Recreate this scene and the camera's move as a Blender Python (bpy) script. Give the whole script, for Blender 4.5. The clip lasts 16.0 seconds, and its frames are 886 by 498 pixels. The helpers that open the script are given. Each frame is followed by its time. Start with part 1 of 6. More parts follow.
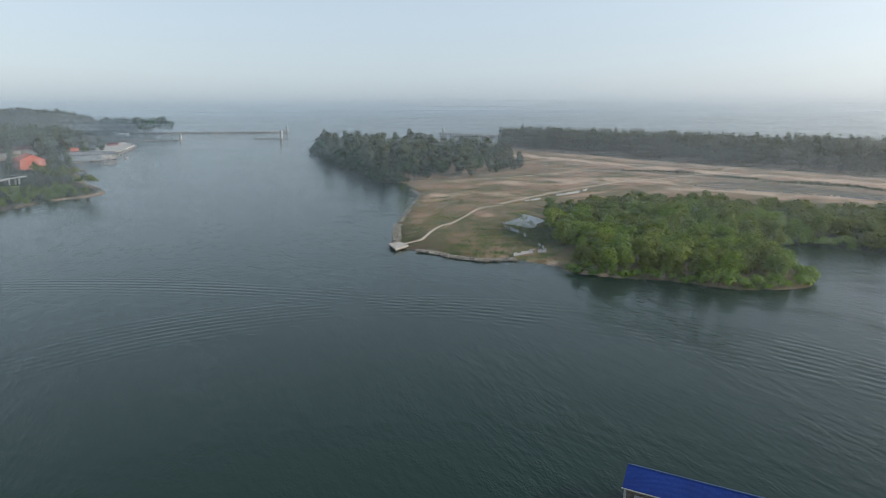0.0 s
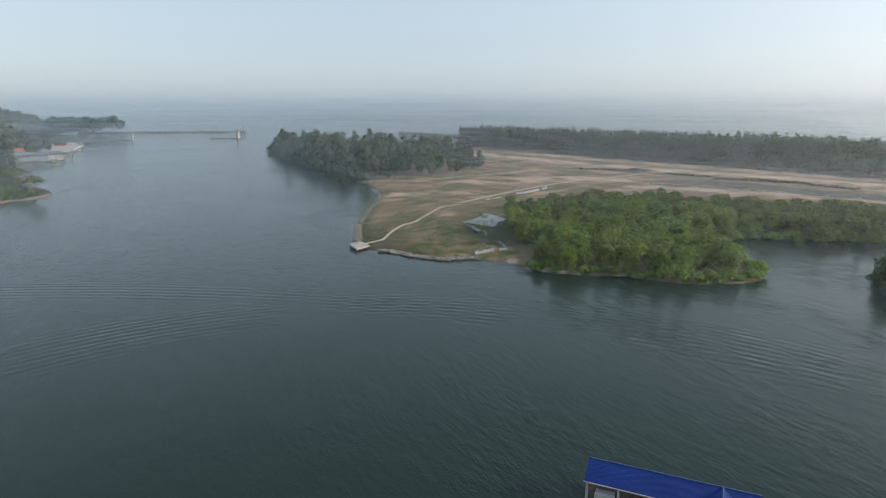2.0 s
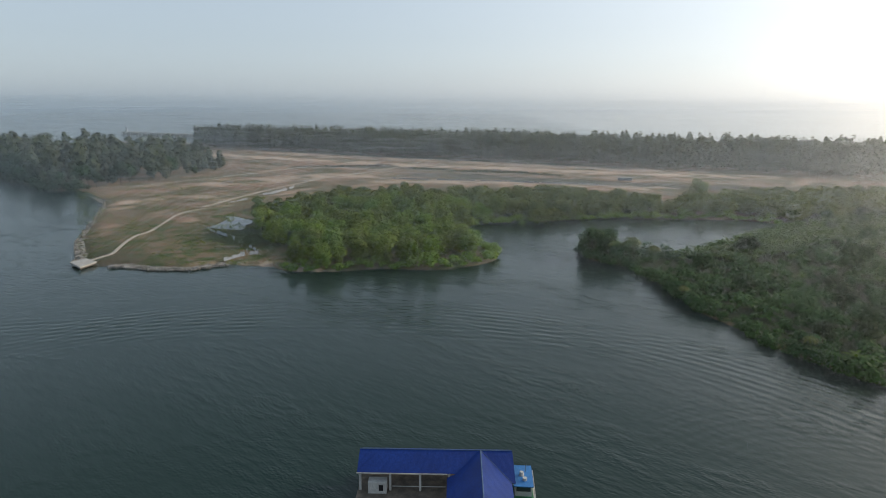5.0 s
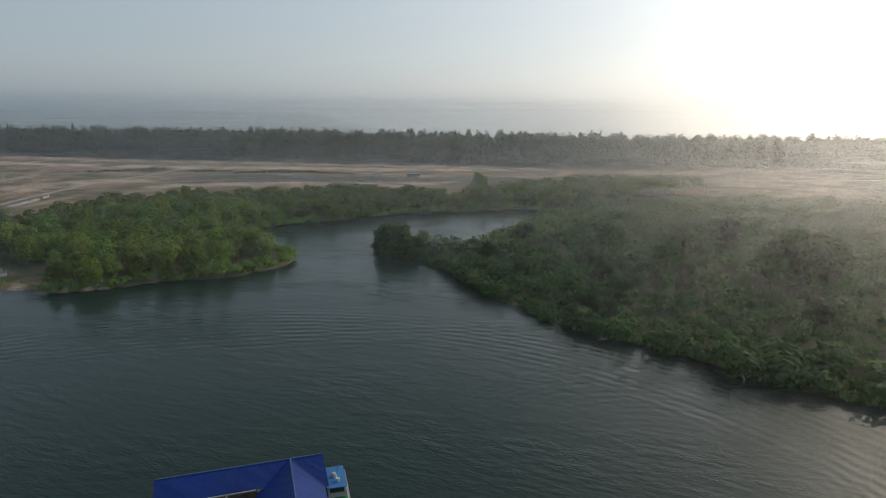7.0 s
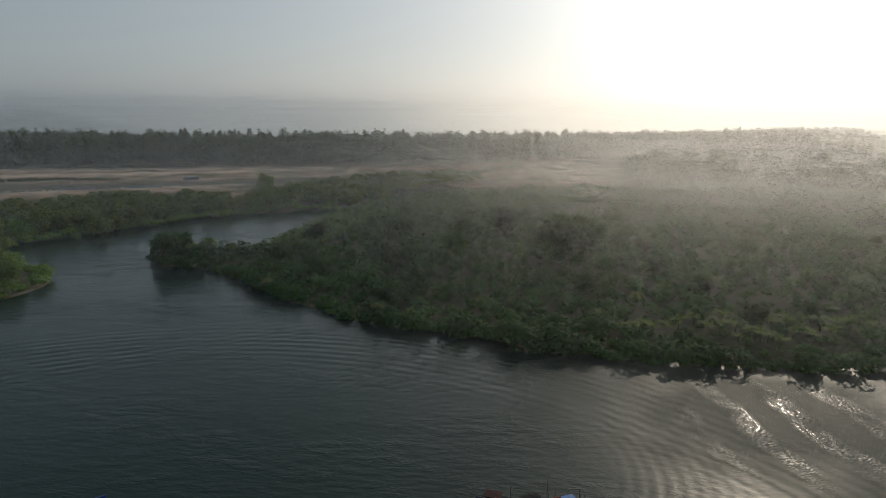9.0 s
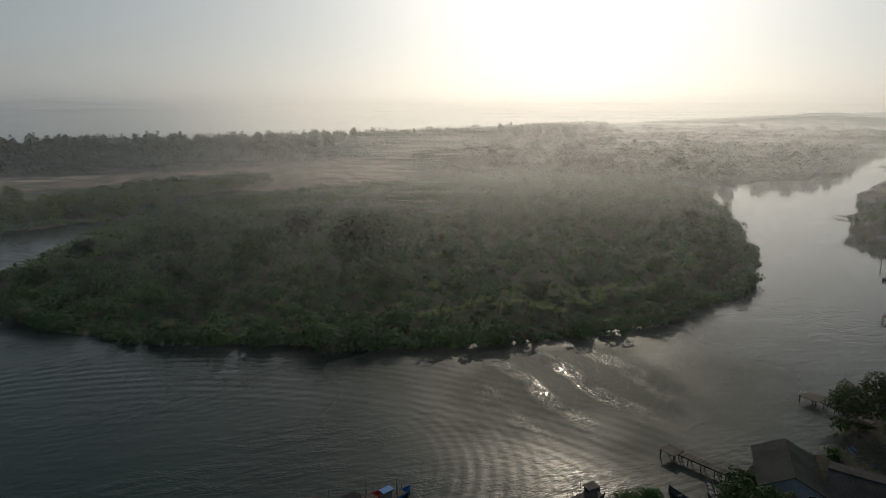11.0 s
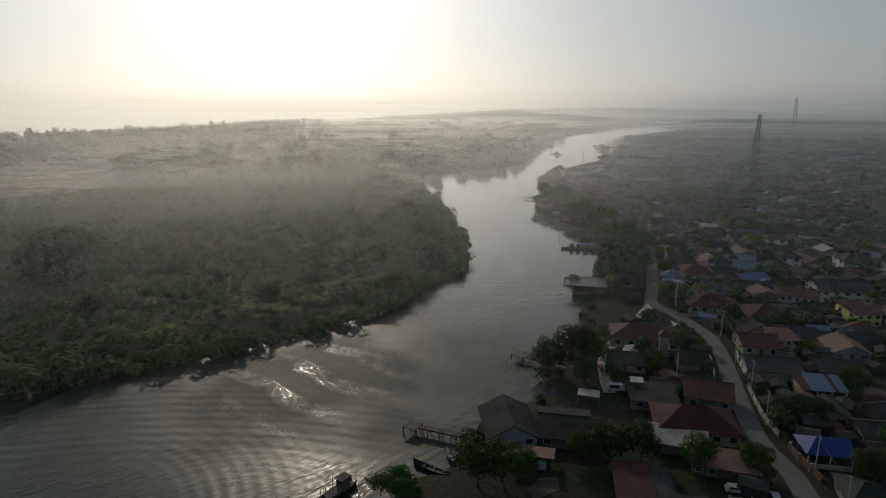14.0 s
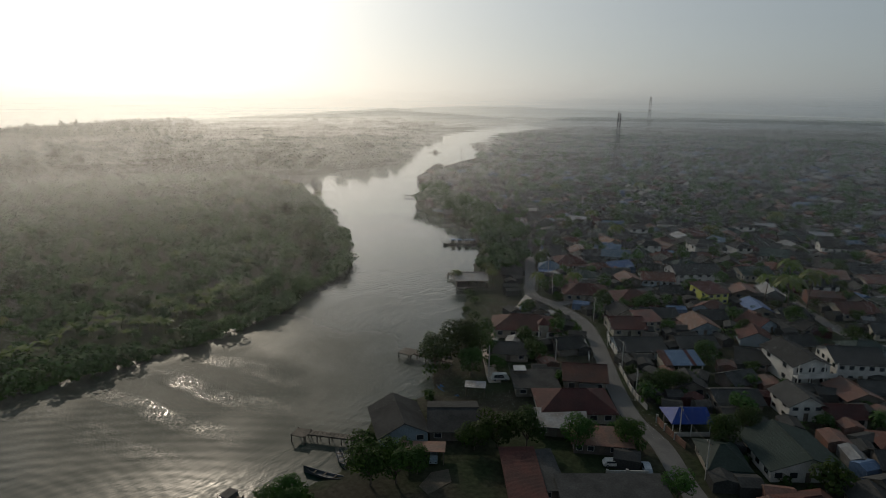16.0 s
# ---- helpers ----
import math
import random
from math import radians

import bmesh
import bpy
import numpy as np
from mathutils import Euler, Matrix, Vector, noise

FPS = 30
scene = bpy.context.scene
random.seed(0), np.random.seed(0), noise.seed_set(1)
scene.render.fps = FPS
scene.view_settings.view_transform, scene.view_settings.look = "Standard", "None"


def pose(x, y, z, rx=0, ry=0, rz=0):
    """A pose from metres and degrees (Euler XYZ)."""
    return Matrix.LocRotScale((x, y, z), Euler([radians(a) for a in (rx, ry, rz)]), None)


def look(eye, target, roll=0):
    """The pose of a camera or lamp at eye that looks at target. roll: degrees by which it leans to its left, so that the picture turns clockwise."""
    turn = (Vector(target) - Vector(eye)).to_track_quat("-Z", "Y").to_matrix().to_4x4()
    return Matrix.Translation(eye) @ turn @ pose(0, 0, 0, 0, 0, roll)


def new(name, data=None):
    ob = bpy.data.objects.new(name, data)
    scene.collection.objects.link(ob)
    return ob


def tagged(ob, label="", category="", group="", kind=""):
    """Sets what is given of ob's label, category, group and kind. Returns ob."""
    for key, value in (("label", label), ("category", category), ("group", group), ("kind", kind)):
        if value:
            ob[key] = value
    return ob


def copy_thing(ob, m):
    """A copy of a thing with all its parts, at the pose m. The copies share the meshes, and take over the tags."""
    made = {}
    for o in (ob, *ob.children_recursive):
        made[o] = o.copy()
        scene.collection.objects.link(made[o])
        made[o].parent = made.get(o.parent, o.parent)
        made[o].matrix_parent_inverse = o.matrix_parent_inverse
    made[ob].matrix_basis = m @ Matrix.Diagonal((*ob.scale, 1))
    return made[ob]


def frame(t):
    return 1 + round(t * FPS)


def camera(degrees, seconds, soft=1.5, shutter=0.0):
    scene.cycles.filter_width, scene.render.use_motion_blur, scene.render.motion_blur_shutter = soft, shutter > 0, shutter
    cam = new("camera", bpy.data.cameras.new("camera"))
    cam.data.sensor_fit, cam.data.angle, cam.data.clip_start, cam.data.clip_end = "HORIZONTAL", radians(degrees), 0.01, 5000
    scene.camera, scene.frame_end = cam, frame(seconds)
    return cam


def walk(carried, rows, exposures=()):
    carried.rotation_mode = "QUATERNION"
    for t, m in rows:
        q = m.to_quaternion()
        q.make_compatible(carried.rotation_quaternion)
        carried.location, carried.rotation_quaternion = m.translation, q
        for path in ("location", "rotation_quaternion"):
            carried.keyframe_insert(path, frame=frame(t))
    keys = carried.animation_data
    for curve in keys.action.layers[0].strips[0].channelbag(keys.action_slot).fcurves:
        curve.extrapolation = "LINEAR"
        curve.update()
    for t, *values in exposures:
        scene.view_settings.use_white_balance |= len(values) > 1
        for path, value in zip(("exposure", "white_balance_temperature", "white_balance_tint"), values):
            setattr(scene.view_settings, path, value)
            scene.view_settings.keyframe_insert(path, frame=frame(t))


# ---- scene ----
# ---- camera: it hovers over the river bank and turns to the right ----
cam = camera(70.84, 16.0, soft=1.0)
EYE = (0.0, 0.0, 72.0)
# seconds, heading (degrees left of +y), tilt, lean
TURN = [(0, -22.7, -12.9, 0.0), (0.5, -23.07, -12.92, 0.0), (1, -23.71, -12.95, 0.0), (1.5, -24.68, -12.95, 0.05), (2, -26.33, -12.97, 0.08),
        (2.5, -29.11, -12.99, 0.12), (3, -32.79, -13.0, 0.13), (3.5, -36.8, -13.02, 0.17), (4, -40.9, -13.04, 0.2), (4.5, -45.1, -13.06, 0.24),
        (5, -49.3, -13.08, 0.28), (5.5, -53.62, -13.1, 0.32), (6, -58.53, -13.11, 0.38),
        (6.5, -63.48, -13.09, 0.46), (7, -68.34, -13.08, 0.55), (7.5, -73.17, -13.04, 0.65), (8, -77.94, -13.02, 0.68), (8.5, -82.8, -13.02, 0.7),
        (9, -87.67, -13.03, 0.65), (9.5, -92.5, -13.03, 0.55), (10, -97.3, -13.02, 0.42), (10.5, -102.0, -13.0, 0.3), (11, -106.55, -12.99, 0.18),
        (11.5, -111.1, -12.99, 0.1), (12, -115.42, -13.04, 0.14), (12.5, -119.56, -13.08, 0.18),
        (13, -123.62, -13.12, 0.22), (13.5, -127.69, -13.14, 0.24), (14, -131.71, -13.14, 0.3), (14.5, -135.55, -13.14, 0.33), (15, -139.36, -13.16, 0.4),
        (15.5, -142.17, -13.16, 0.43), (16, -142.71, -13.17, 0.44)]


def heading(yaw, tilt, lean):
    a, b = radians(yaw), radians(tilt)
    way = Vector((-math.sin(a) * math.cos(b), math.cos(a) * math.cos(b), math.sin(b)))
    return look(EYE, Vector(EYE) + way * 10, lean)


EXPOSURES = [(0, 0.34, 6900, 11), (2, 0.34, 6900, 11), (3, 0.28, 6900, 11), (5.5, 0.04, 6900, 11), (7, -0.34, 6900, 10), (9, -0.92, 6850, 9), (11.5, -1.32, 6850, 8), (14.5, -1.26, 6850, 8), (16, -1.08, 6900, 8)]
walk(cam, [(t, heading(*r)) for t, *r in TURN], EXPOSURES)

# ---- light: hazy morning sun over the far wood, 24 degrees up ----
SUN_AZ, SUN_EL = 117.8, 24.0
world = bpy.data.worlds.new("sky")
scene.world = world
world.use_nodes = True
wn, wl = world.node_tree.nodes, world.node_tree.links
sky = wn.new("ShaderNodeTexSky")
sky.sky_type, sky.sun_disc = "NISHITA", False
sky.sun_elevation, sky.sun_rotation = radians(SUN_EL), radians(SUN_AZ)
sky.air_density, sky.dust_density, sky.ozone_density, sky.altitude = 1.0, 1.25, 1.0, 0
haze = wn.new("ShaderNodeMix")  # an even veil of humid air over the clear sky
haze.data_type = "RGBA"
haze.inputs[0].default_value = 0.62
pale = wn.new("ShaderNodeHueSaturation")
pale.inputs["Saturation"].default_value, pale.inputs["Value"].default_value = 0.5, 1.1
wl.new(sky.outputs[0], pale.inputs["Color"])
wl.new(pale.outputs[0], haze.inputs[6])
humid = wn.new("ShaderNodeTexSky")  # the broad white glow of moist air round the sun
humid.sky_type, humid.turbidity, humid.ground_albedo = "HOSEK_WILKIE", 10.0, 0.2
humid.sun_direction = (math.sin(radians(SUN_AZ)) * math.cos(radians(SUN_EL)), math.cos(radians(SUN_AZ)) * math.cos(radians(SUN_EL)), math.sin(radians(SUN_EL)))
broad = wn.new("ShaderNodeHueSaturation")
broad.inputs["Saturation"].default_value, broad.inputs["Value"].default_value = 0.15, 12.5
wl.new(humid.outputs[0], broad.inputs["Color"])
air = wn.new("ShaderNodeMix")  # blue scattered light of the whole vault
air.data_type, air.blend_type = "RGBA", "ADD"
air.inputs[0].default_value, air.inputs[7].default_value = 1.0, (1.15, 2.1, 3.15, 1)
wl.new(broad.outputs[0], air.inputs[6])
wl.new(air.outputs[2], haze.inputs[7])
wl.new(haze.outputs[2], wn["Background"].inputs[0])
wn["Background"].inputs[1].default_value = 0.15
sun = new("sun", bpy.data.lights.new("sun", "SUN"))
sun.data.energy, sun.data.angle, sun.data.color = 2.5, radians(0.8), (1.0, 0.88, 0.74)
sd = Vector((math.sin(radians(SUN_AZ)) * math.cos(radians(SUN_EL)), math.cos(radians(SUN_AZ)) * math.cos(radians(SUN_EL)), math.sin(radians(SUN_EL))))
sun.matrix_world = look(sd * 500, (0, 0, 0))


# ---- materials ----
def rgb(c):
    return (c[0], c[1], c[2], 1.0)


def mat(name, c1, c2=None, scale=0.5, rough=0.85, bump=0.2, fine=8.0, vary=0.0, leaf=0.0, island=0.0, sheen=0.0, metal=0.0, spec=0.3, wave=0.0, wave_axis="X"):
    """A two-scale procedural surface; scale and fine in cycles a metre. leaf: share of light let through; wave: corrugation, cycles a metre."""
    m = bpy.data.materials.new(name)
    m.use_nodes = True
    n, l = m.node_tree.nodes, m.node_tree.links
    p = n["Principled BSDF"]
    geo, obj = n.new("ShaderNodeNewGeometry"), n.new("ShaderNodeTexCoord")
    big, small = n.new("ShaderNodeTexNoise"), n.new("ShaderNodeTexNoise")
    for t, s in ((big, scale), (small, fine)):
        t.inputs["Scale"].default_value, t.inputs["Detail"].default_value = s, 5
        l.new(geo.outputs["Position"], t.inputs["Vector"])
    mix = n.new("ShaderNodeMix")
    mix.data_type = "RGBA"
    ramp = n.new("ShaderNodeMapRange")
    ramp.inputs[1].default_value, ramp.inputs[2].default_value = 0.35, 0.65
    l.new(big.outputs[0], ramp.inputs[0])
    l.new(ramp.outputs[0], mix.inputs[0])
    mix.inputs[6].default_value, mix.inputs[7].default_value = rgb(c1), rgb(c2 or [v * 0.7 for v in c1])
    hue = n.new("ShaderNodeHueSaturation")
    l.new(mix.outputs[2], hue.inputs["Color"])
    val = n.new("ShaderNodeMapRange")
    val.inputs[1].default_value, val.inputs[2].default_value, val.inputs[3].default_value, val.inputs[4].default_value = 0.25, 0.75, 0.75, 1.25
    l.new(small.outputs[0], val.inputs[0])
    out = val.outputs[0]
    if vary:
        info = n.new("ShaderNodeObjectInfo")
        r = n.new("ShaderNodeMapRange")
        r.inputs[3].default_value, r.inputs[4].default_value = 1 - vary, 1 + vary
        l.new(info.outputs["Random"], r.inputs[0])
        mul = n.new("ShaderNodeMath")
        mul.operation = "MULTIPLY"
        l.new(out, mul.inputs[0]), l.new(r.outputs[0], mul.inputs[1])
        out = mul.outputs[0]
        h = n.new("ShaderNodeMapRange")
        h.inputs[3].default_value, h.inputs[4].default_value = 0.5 - 0.06 * vary, 0.5 + 0.06 * vary
        l.new(info.outputs["Random"], h.inputs[0])
        l.new(h.outputs[0], hue.inputs["Hue"])
    if leaf or island:
        isl = n.new("ShaderNodeMapRange")
        isl.inputs[3].default_value, isl.inputs[4].default_value = 1 - max(island, 0.25), 1 + max(island, 0.25)
        l.new(geo.outputs["Random Per Island"], isl.inputs[0])
        mul = n.new("ShaderNodeMath")
        mul.operation = "MULTIPLY"
        l.new(out, mul.inputs[0]), l.new(isl.outputs[0], mul.inputs[1])
        out = mul.outputs[0]
    l.new(out, hue.inputs["Value"])
    l.new(hue.outputs[0], p.inputs["Base Color"])
    p.inputs["Roughness"].default_value, p.inputs["Metallic"].default_value = rough, metal
    p.inputs["Specular IOR Level"].default_value = spec
    p.inputs["Sheen Weight"].default_value, p.inputs["Sheen Roughness"].default_value = sheen, 0.5
    if bump or wave:
        b = n.new("ShaderNodeBump")
        b.inputs["Strength"].default_value, b.inputs["Distance"].default_value = max(bump, 0.3 if wave else 0), 0.1
        if wave:
            w = n.new("ShaderNodeTexWave")
            w.bands_direction = wave_axis
            w.inputs["Scale"].default_value = wave
            l.new(obj.outputs["Object"], w.inputs["Vector"])
            l.new(w.outputs[1], b.inputs["Height"])
        else:
            l.new(small.outputs[0], b.inputs["Height"])
        l.new(b.outputs[0], p.inputs["Normal"])
    if leaf:
        tr, add = n.new("ShaderNodeBsdfTranslucent"), n.new("ShaderNodeMixShader")
        br = n.new("ShaderNodeMix")
        br.data_type, br.blend_type = "RGBA", "MULTIPLY"
        br.inputs[0].default_value, br.inputs[7].default_value = 1.0, (1.25, 1.3, 0.6, 1)
        l.new(hue.outputs[0], br.inputs[6])
        l.new(br.outputs[2], tr.inputs[0])
        add.inputs[0].default_value = leaf
        l.new(p.outputs[0], add.inputs[1]), l.new(tr.outputs[0], add.inputs[2])
        l.new(add.outputs[0], n["Material Output"].inputs[0])
    return m


M = dict(
    mangrove=mat("mangrove_leaf", (0.175, 0.22, 0.045), (0.1, 0.155, 0.035), 0.06, 0.6, 0, vary=0.3, leaf=0.35, spec=0.08),
    jungle=mat("jungle_leaf", (0.04, 0.076, 0.018), (0.022, 0.05, 0.013), 0.05, 0.7, 0, vary=0.35, leaf=0.2, spec=0.08),
    casuarina=mat("casuarina_needles", (0.1, 0.112, 0.062), (0.062, 0.08, 0.05), 0.05, 0.8, 0, vary=0.3, leaf=0.3, sheen=0.15, spec=0.08),
    village_leaf=mat("garden_leaf", (0.042, 0.08, 0.02), (0.028, 0.055, 0.016), 0.1, 0.6, 0, vary=0.35, leaf=0.35, spec=0.08),
    palm=mat("palm_frond", (0.09, 0.13, 0.035), (0.12, 0.13, 0.045), 0.2, 0.45, 0, vary=0.2, leaf=0.3, spec=0.08),
    banana=mat("banana_leaf", (0.085, 0.14, 0.03), (0.06, 0.11, 0.03), 0.1, 0.65, 0, vary=0.25, leaf=0.4, spec=0.08),
    bark=mat("bark", (0.13, 0.1, 0.075), (0.08, 0.065, 0.05), 1.0, 0.9, 0.5, 10),
    rock=mat("rock", (0.27, 0.25, 0.22), (0.17, 0.16, 0.145), 0.4, 0.9, 0.6, 4, island=0.6),
    concrete=mat("concrete", (0.42, 0.4, 0.36), (0.3, 0.29, 0.27), 0.3, 0.9, 0.2, 6),
    track=mat("sandy_track", (0.43, 0.38, 0.32), (0.34, 0.3, 0.25), 0.3, 0.95, 0.3, 3),
    road=mat("worn_asphalt", (0.12, 0.115, 0.11), (0.085, 0.082, 0.08), 0.25, 0.9, 0.2, 6),
    wood=mat("weathered_wood", (0.14, 0.115, 0.09), (0.08, 0.068, 0.055), 0.8, 0.9, 0.4, 9),
    white=mat("white_paint", (0.5, 0.49, 0.46), (0.37, 0.36, 0.34), 0.4, 0.7, 0.05, 6),
    fence=mat("pale_sheet_metal", (0.33, 0.36, 0.4), (0.24, 0.27, 0.3), 0.8, 0.6, 0.1, 5),
    dark=mat("dark_opening", (0.02, 0.02, 0.022), (0.012, 0.012, 0.013), 1, 0.4, 0),
    maroon=mat("maroon_roof", (0.085, 0.036, 0.031), (0.055, 0.03, 0.027), 0.3, 0.7, 0.3, 3, vary=0.3, wave=1.6, spec=0.08),
    grey_roof=mat("weathered_roof", (0.048, 0.048, 0.047), (0.03, 0.031, 0.03), 0.25, 0.85, 0.3, 3, vary=0.35, wave=1.6, spec=0.08),
    rust_roof=mat("rusty_sheet_roof", (0.15, 0.075, 0.06), (0.1, 0.07, 0.06), 0.35, 0.6, 0.3, 2, vary=0.25, wave=1.6, spec=0.08),
    zinc=mat("zinc_sheet_roof", (0.2, 0.21, 0.22), (0.14, 0.13, 0.12), 0.3, 0.45, 0.3, 2, vary=0.35, metal=0.3, wave=1.6),
    blue_roof=mat("blue_sheet_roof", (0.006, 0.034, 0.19), (0.005, 0.026, 0.15), 0.2, 0.5, 0.3, 3, wave=1.9, spec=0.2),
    blue_pale=mat("faded_blue_roof", (0.08, 0.13, 0.2), (0.06, 0.1, 0.16), 0.3, 0.5, 0.3, 3, vary=0.3, wave=1.6, spec=0.08),
    green_roof=mat("faded_green_roof", (0.03, 0.045, 0.04), (0.022, 0.034, 0.03), 0.3, 0.6, 0.3, 3, vary=0.3, wave=1.6, spec=0.08),
    orange=mat("orange_paint", (0.5, 0.13, 0.07), (0.4, 0.11, 0.07), 0.3, 0.7, 0.05, 4),
    cream=mat("cream_wall", (0.27, 0.245, 0.2), (0.19, 0.175, 0.15), 0.35, 0.85, 0.1, 4, vary=0.25),
    bluewall=mat("pale_blue_wall", (0.25, 0.31, 0.35), (0.19, 0.23, 0.26), 0.35, 0.85, 0.1, 4, vary=0.15),
    yellow=mat("yellow_green_wall", (0.55, 0.55, 0.12), (0.45, 0.45, 0.12), 0.35, 0.85, 0.1, 4),
    brick=mat("red_brick_wall", (0.2, 0.11, 0.08), (0.14, 0.08, 0.06), 0.5, 0.9, 0.2, 4),
    plank=mat("grey_plank_wall", (0.15, 0.13, 0.11), (0.1, 0.088, 0.075), 0.5, 0.9, 0.3, 6, vary=0.3),
    glass=mat("window_glass", (0.03, 0.035, 0.04), (0.02, 0.025, 0.03), 1, 0.12, 0, spec=0.6),
    hull=mat("dark_painted_hull", (0.05, 0.06, 0.07), (0.035, 0.04, 0.04), 1.0, 0.5, 0.1, 5, vary=0.4),
    hull_green=mat("green_painted_deck", (0.02, 0.16, 0.06), (0.02, 0.12, 0.05), 1.0, 0.5, 0.1, 5),
    hull_blue=mat("blue_painted_top", (0.03, 0.17, 0.42), (0.03, 0.14, 0.34), 1.0, 0.4, 0.1, 5),
    red=mat("red_paint", (0.45, 0.05, 0.04), (0.33, 0.05, 0.04), 1.0, 0.5, 0.1, 5),
    pond=mat("still_water", (0.02, 0.026, 0.022), (0.015, 0.02, 0.018), 0.3, 0.04, 0, spec=0.5),
    earth=mat("bare_earth", (0.1, 0.08, 0.06), (0.06, 0.055, 0.04), 0.5, 0.95, 0.3, 4),
    rubber=mat("tyre_rubber", (0.025, 0.025, 0.025), (0.018, 0.018, 0.018), 2, 0.8, 0.2, 10),
    steel=mat("tower_steel", (0.12, 0.12, 0.12), (0.09, 0.085, 0.085), 0.5, 0.7, 0),
)


# ---- mesh helpers ----
class Build:
    """Collects vertices and faces for one mesh."""

    def __init__(self):
        self.v, self.f = [], []

    def add(self, v, f):
        k = len(self.v)
        self.v += v
        self.f += [tuple(i + k for i in q) for q in f]
        return self

    def box(self, x0, y0, z0, x1, y1, z1):
        v = [(x, y, z) for z in (z0, z1) for y in (y0, y1) for x in (x0, x1)]
        return self.add(v, [(0, 2, 3, 1), (4, 5, 7, 6), (0, 1, 5, 4), (2, 6, 7, 3), (0, 4, 6, 2), (1, 3, 7, 5)])

    def tube(self, a, b, r0, r1=None, n=6, cap=True):
        a, b = Vector(a), Vector(b)
        r1 = r0 if r1 is None else r1
        d = (b - a).normalized()
        s = d.orthogonal().normalized()
        t = d.cross(s)
        v = [tuple(c + (s * math.cos(6.2832 * i / n) + t * math.sin(6.2832 * i / n)) * r) for c, r in ((a, r0), (b, r1)) for i in range(n)]
        f = [(i, (i + 1) % n, n + (i + 1) % n, n + i) for i in range(n)]
        if cap:
            f += [tuple(range(n - 1, -1, -1)), tuple(range(n, 2 * n))]
        return self.add(v, f)

    def slab(self, pts, z0, z1):
        """A flat plate with the outline pts, counter-clockwise."""
        n = len(pts)
        v = [(x, y, z) for z in (z0, z1) for x, y in pts]
        f = [tuple(range(n - 1, -1, -1)), tuple(range(n, 2 * n))] + [(i, (i + 1) % n, n + (i + 1) % n, n + i) for i in range(n)]
        return self.add(v, f)

    def sheet(self, corners, thick):
        """A sloping panel of four corners with a thickness."""
        c = [Vector(p) for p in corners]
        nrm = (c[1] - c[0]).cross(c[2] - c[0]).normalized() * thick
        v = [tuple(p) for p in c] + [tuple(p - nrm) for p in c]
        k = len(c)
        f = [tuple(range(k)), tuple(range(2 * k - 1, k - 1, -1))] + [(i, k + i, k + (i + 1) % k, (i + 1) % k) for i in range(k)]
        return self.add(v, f)

    def ribbon(self, line, width, z, thick=0.04):
        """A level strip along a line of plan points."""
        p = [Vector((x, y)) for x, y in line]
        left, right = [], []
        for i, q in enumerate(p):
            d = (p[min(i + 1, len(p) - 1)] - p[max(i - 1, 0)]).normalized()
            o = Vector((-d.y, d.x)) * width / 2
            left.append(q + o), right.append(q - o)
        n = len(p)
        v = [(q.x, q.y, z) for q in left + right] + [(q.x, q.y, z - thick) for q in left + right]
        f = [(i + n, i + 1 + n, i + 1, i) for i in range(n - 1)] + [(i, i + 1, i + 1 + 2 * n, i + 2 * n) for i in range(n - 1)]
        f += [(i + 1 + n, i + n, i + 3 * n, i + 1 + 3 * n) for i in range(n - 1)]
        return self.add(v, f)

    def mesh(self, name, material, smooth=False):
        me = bpy.data.meshes.new(name)
        me.from_pydata(self.v, [], self.f)
        me.materials.append(material)
        if smooth:
            me.polygons.foreach_set("use_smooth", [True] * len(me.polygons))
        me.update()
        return me


def part(name, b, material, parent, label="", smooth=False):
    ob = new(name, b.mesh(name, material, smooth) if isinstance(b, Build) else b)
    ob.parent = parent
    return tagged(ob, label)


def thing(name, m, label, category, group="", kind=""):
    ob = new(name)
    ob.empty_display_size = 0.3
    ob.matrix_world = m
    return tagged(ob, label, category, group, kind)


def solid(name, b, material, label, category="", group="", kind="", m=None, smooth=False):
    ob = new(name, b.mesh(name, material, smooth))
    if m:
        ob.matrix_world = m
    return tagged(ob, label, category, group, kind)


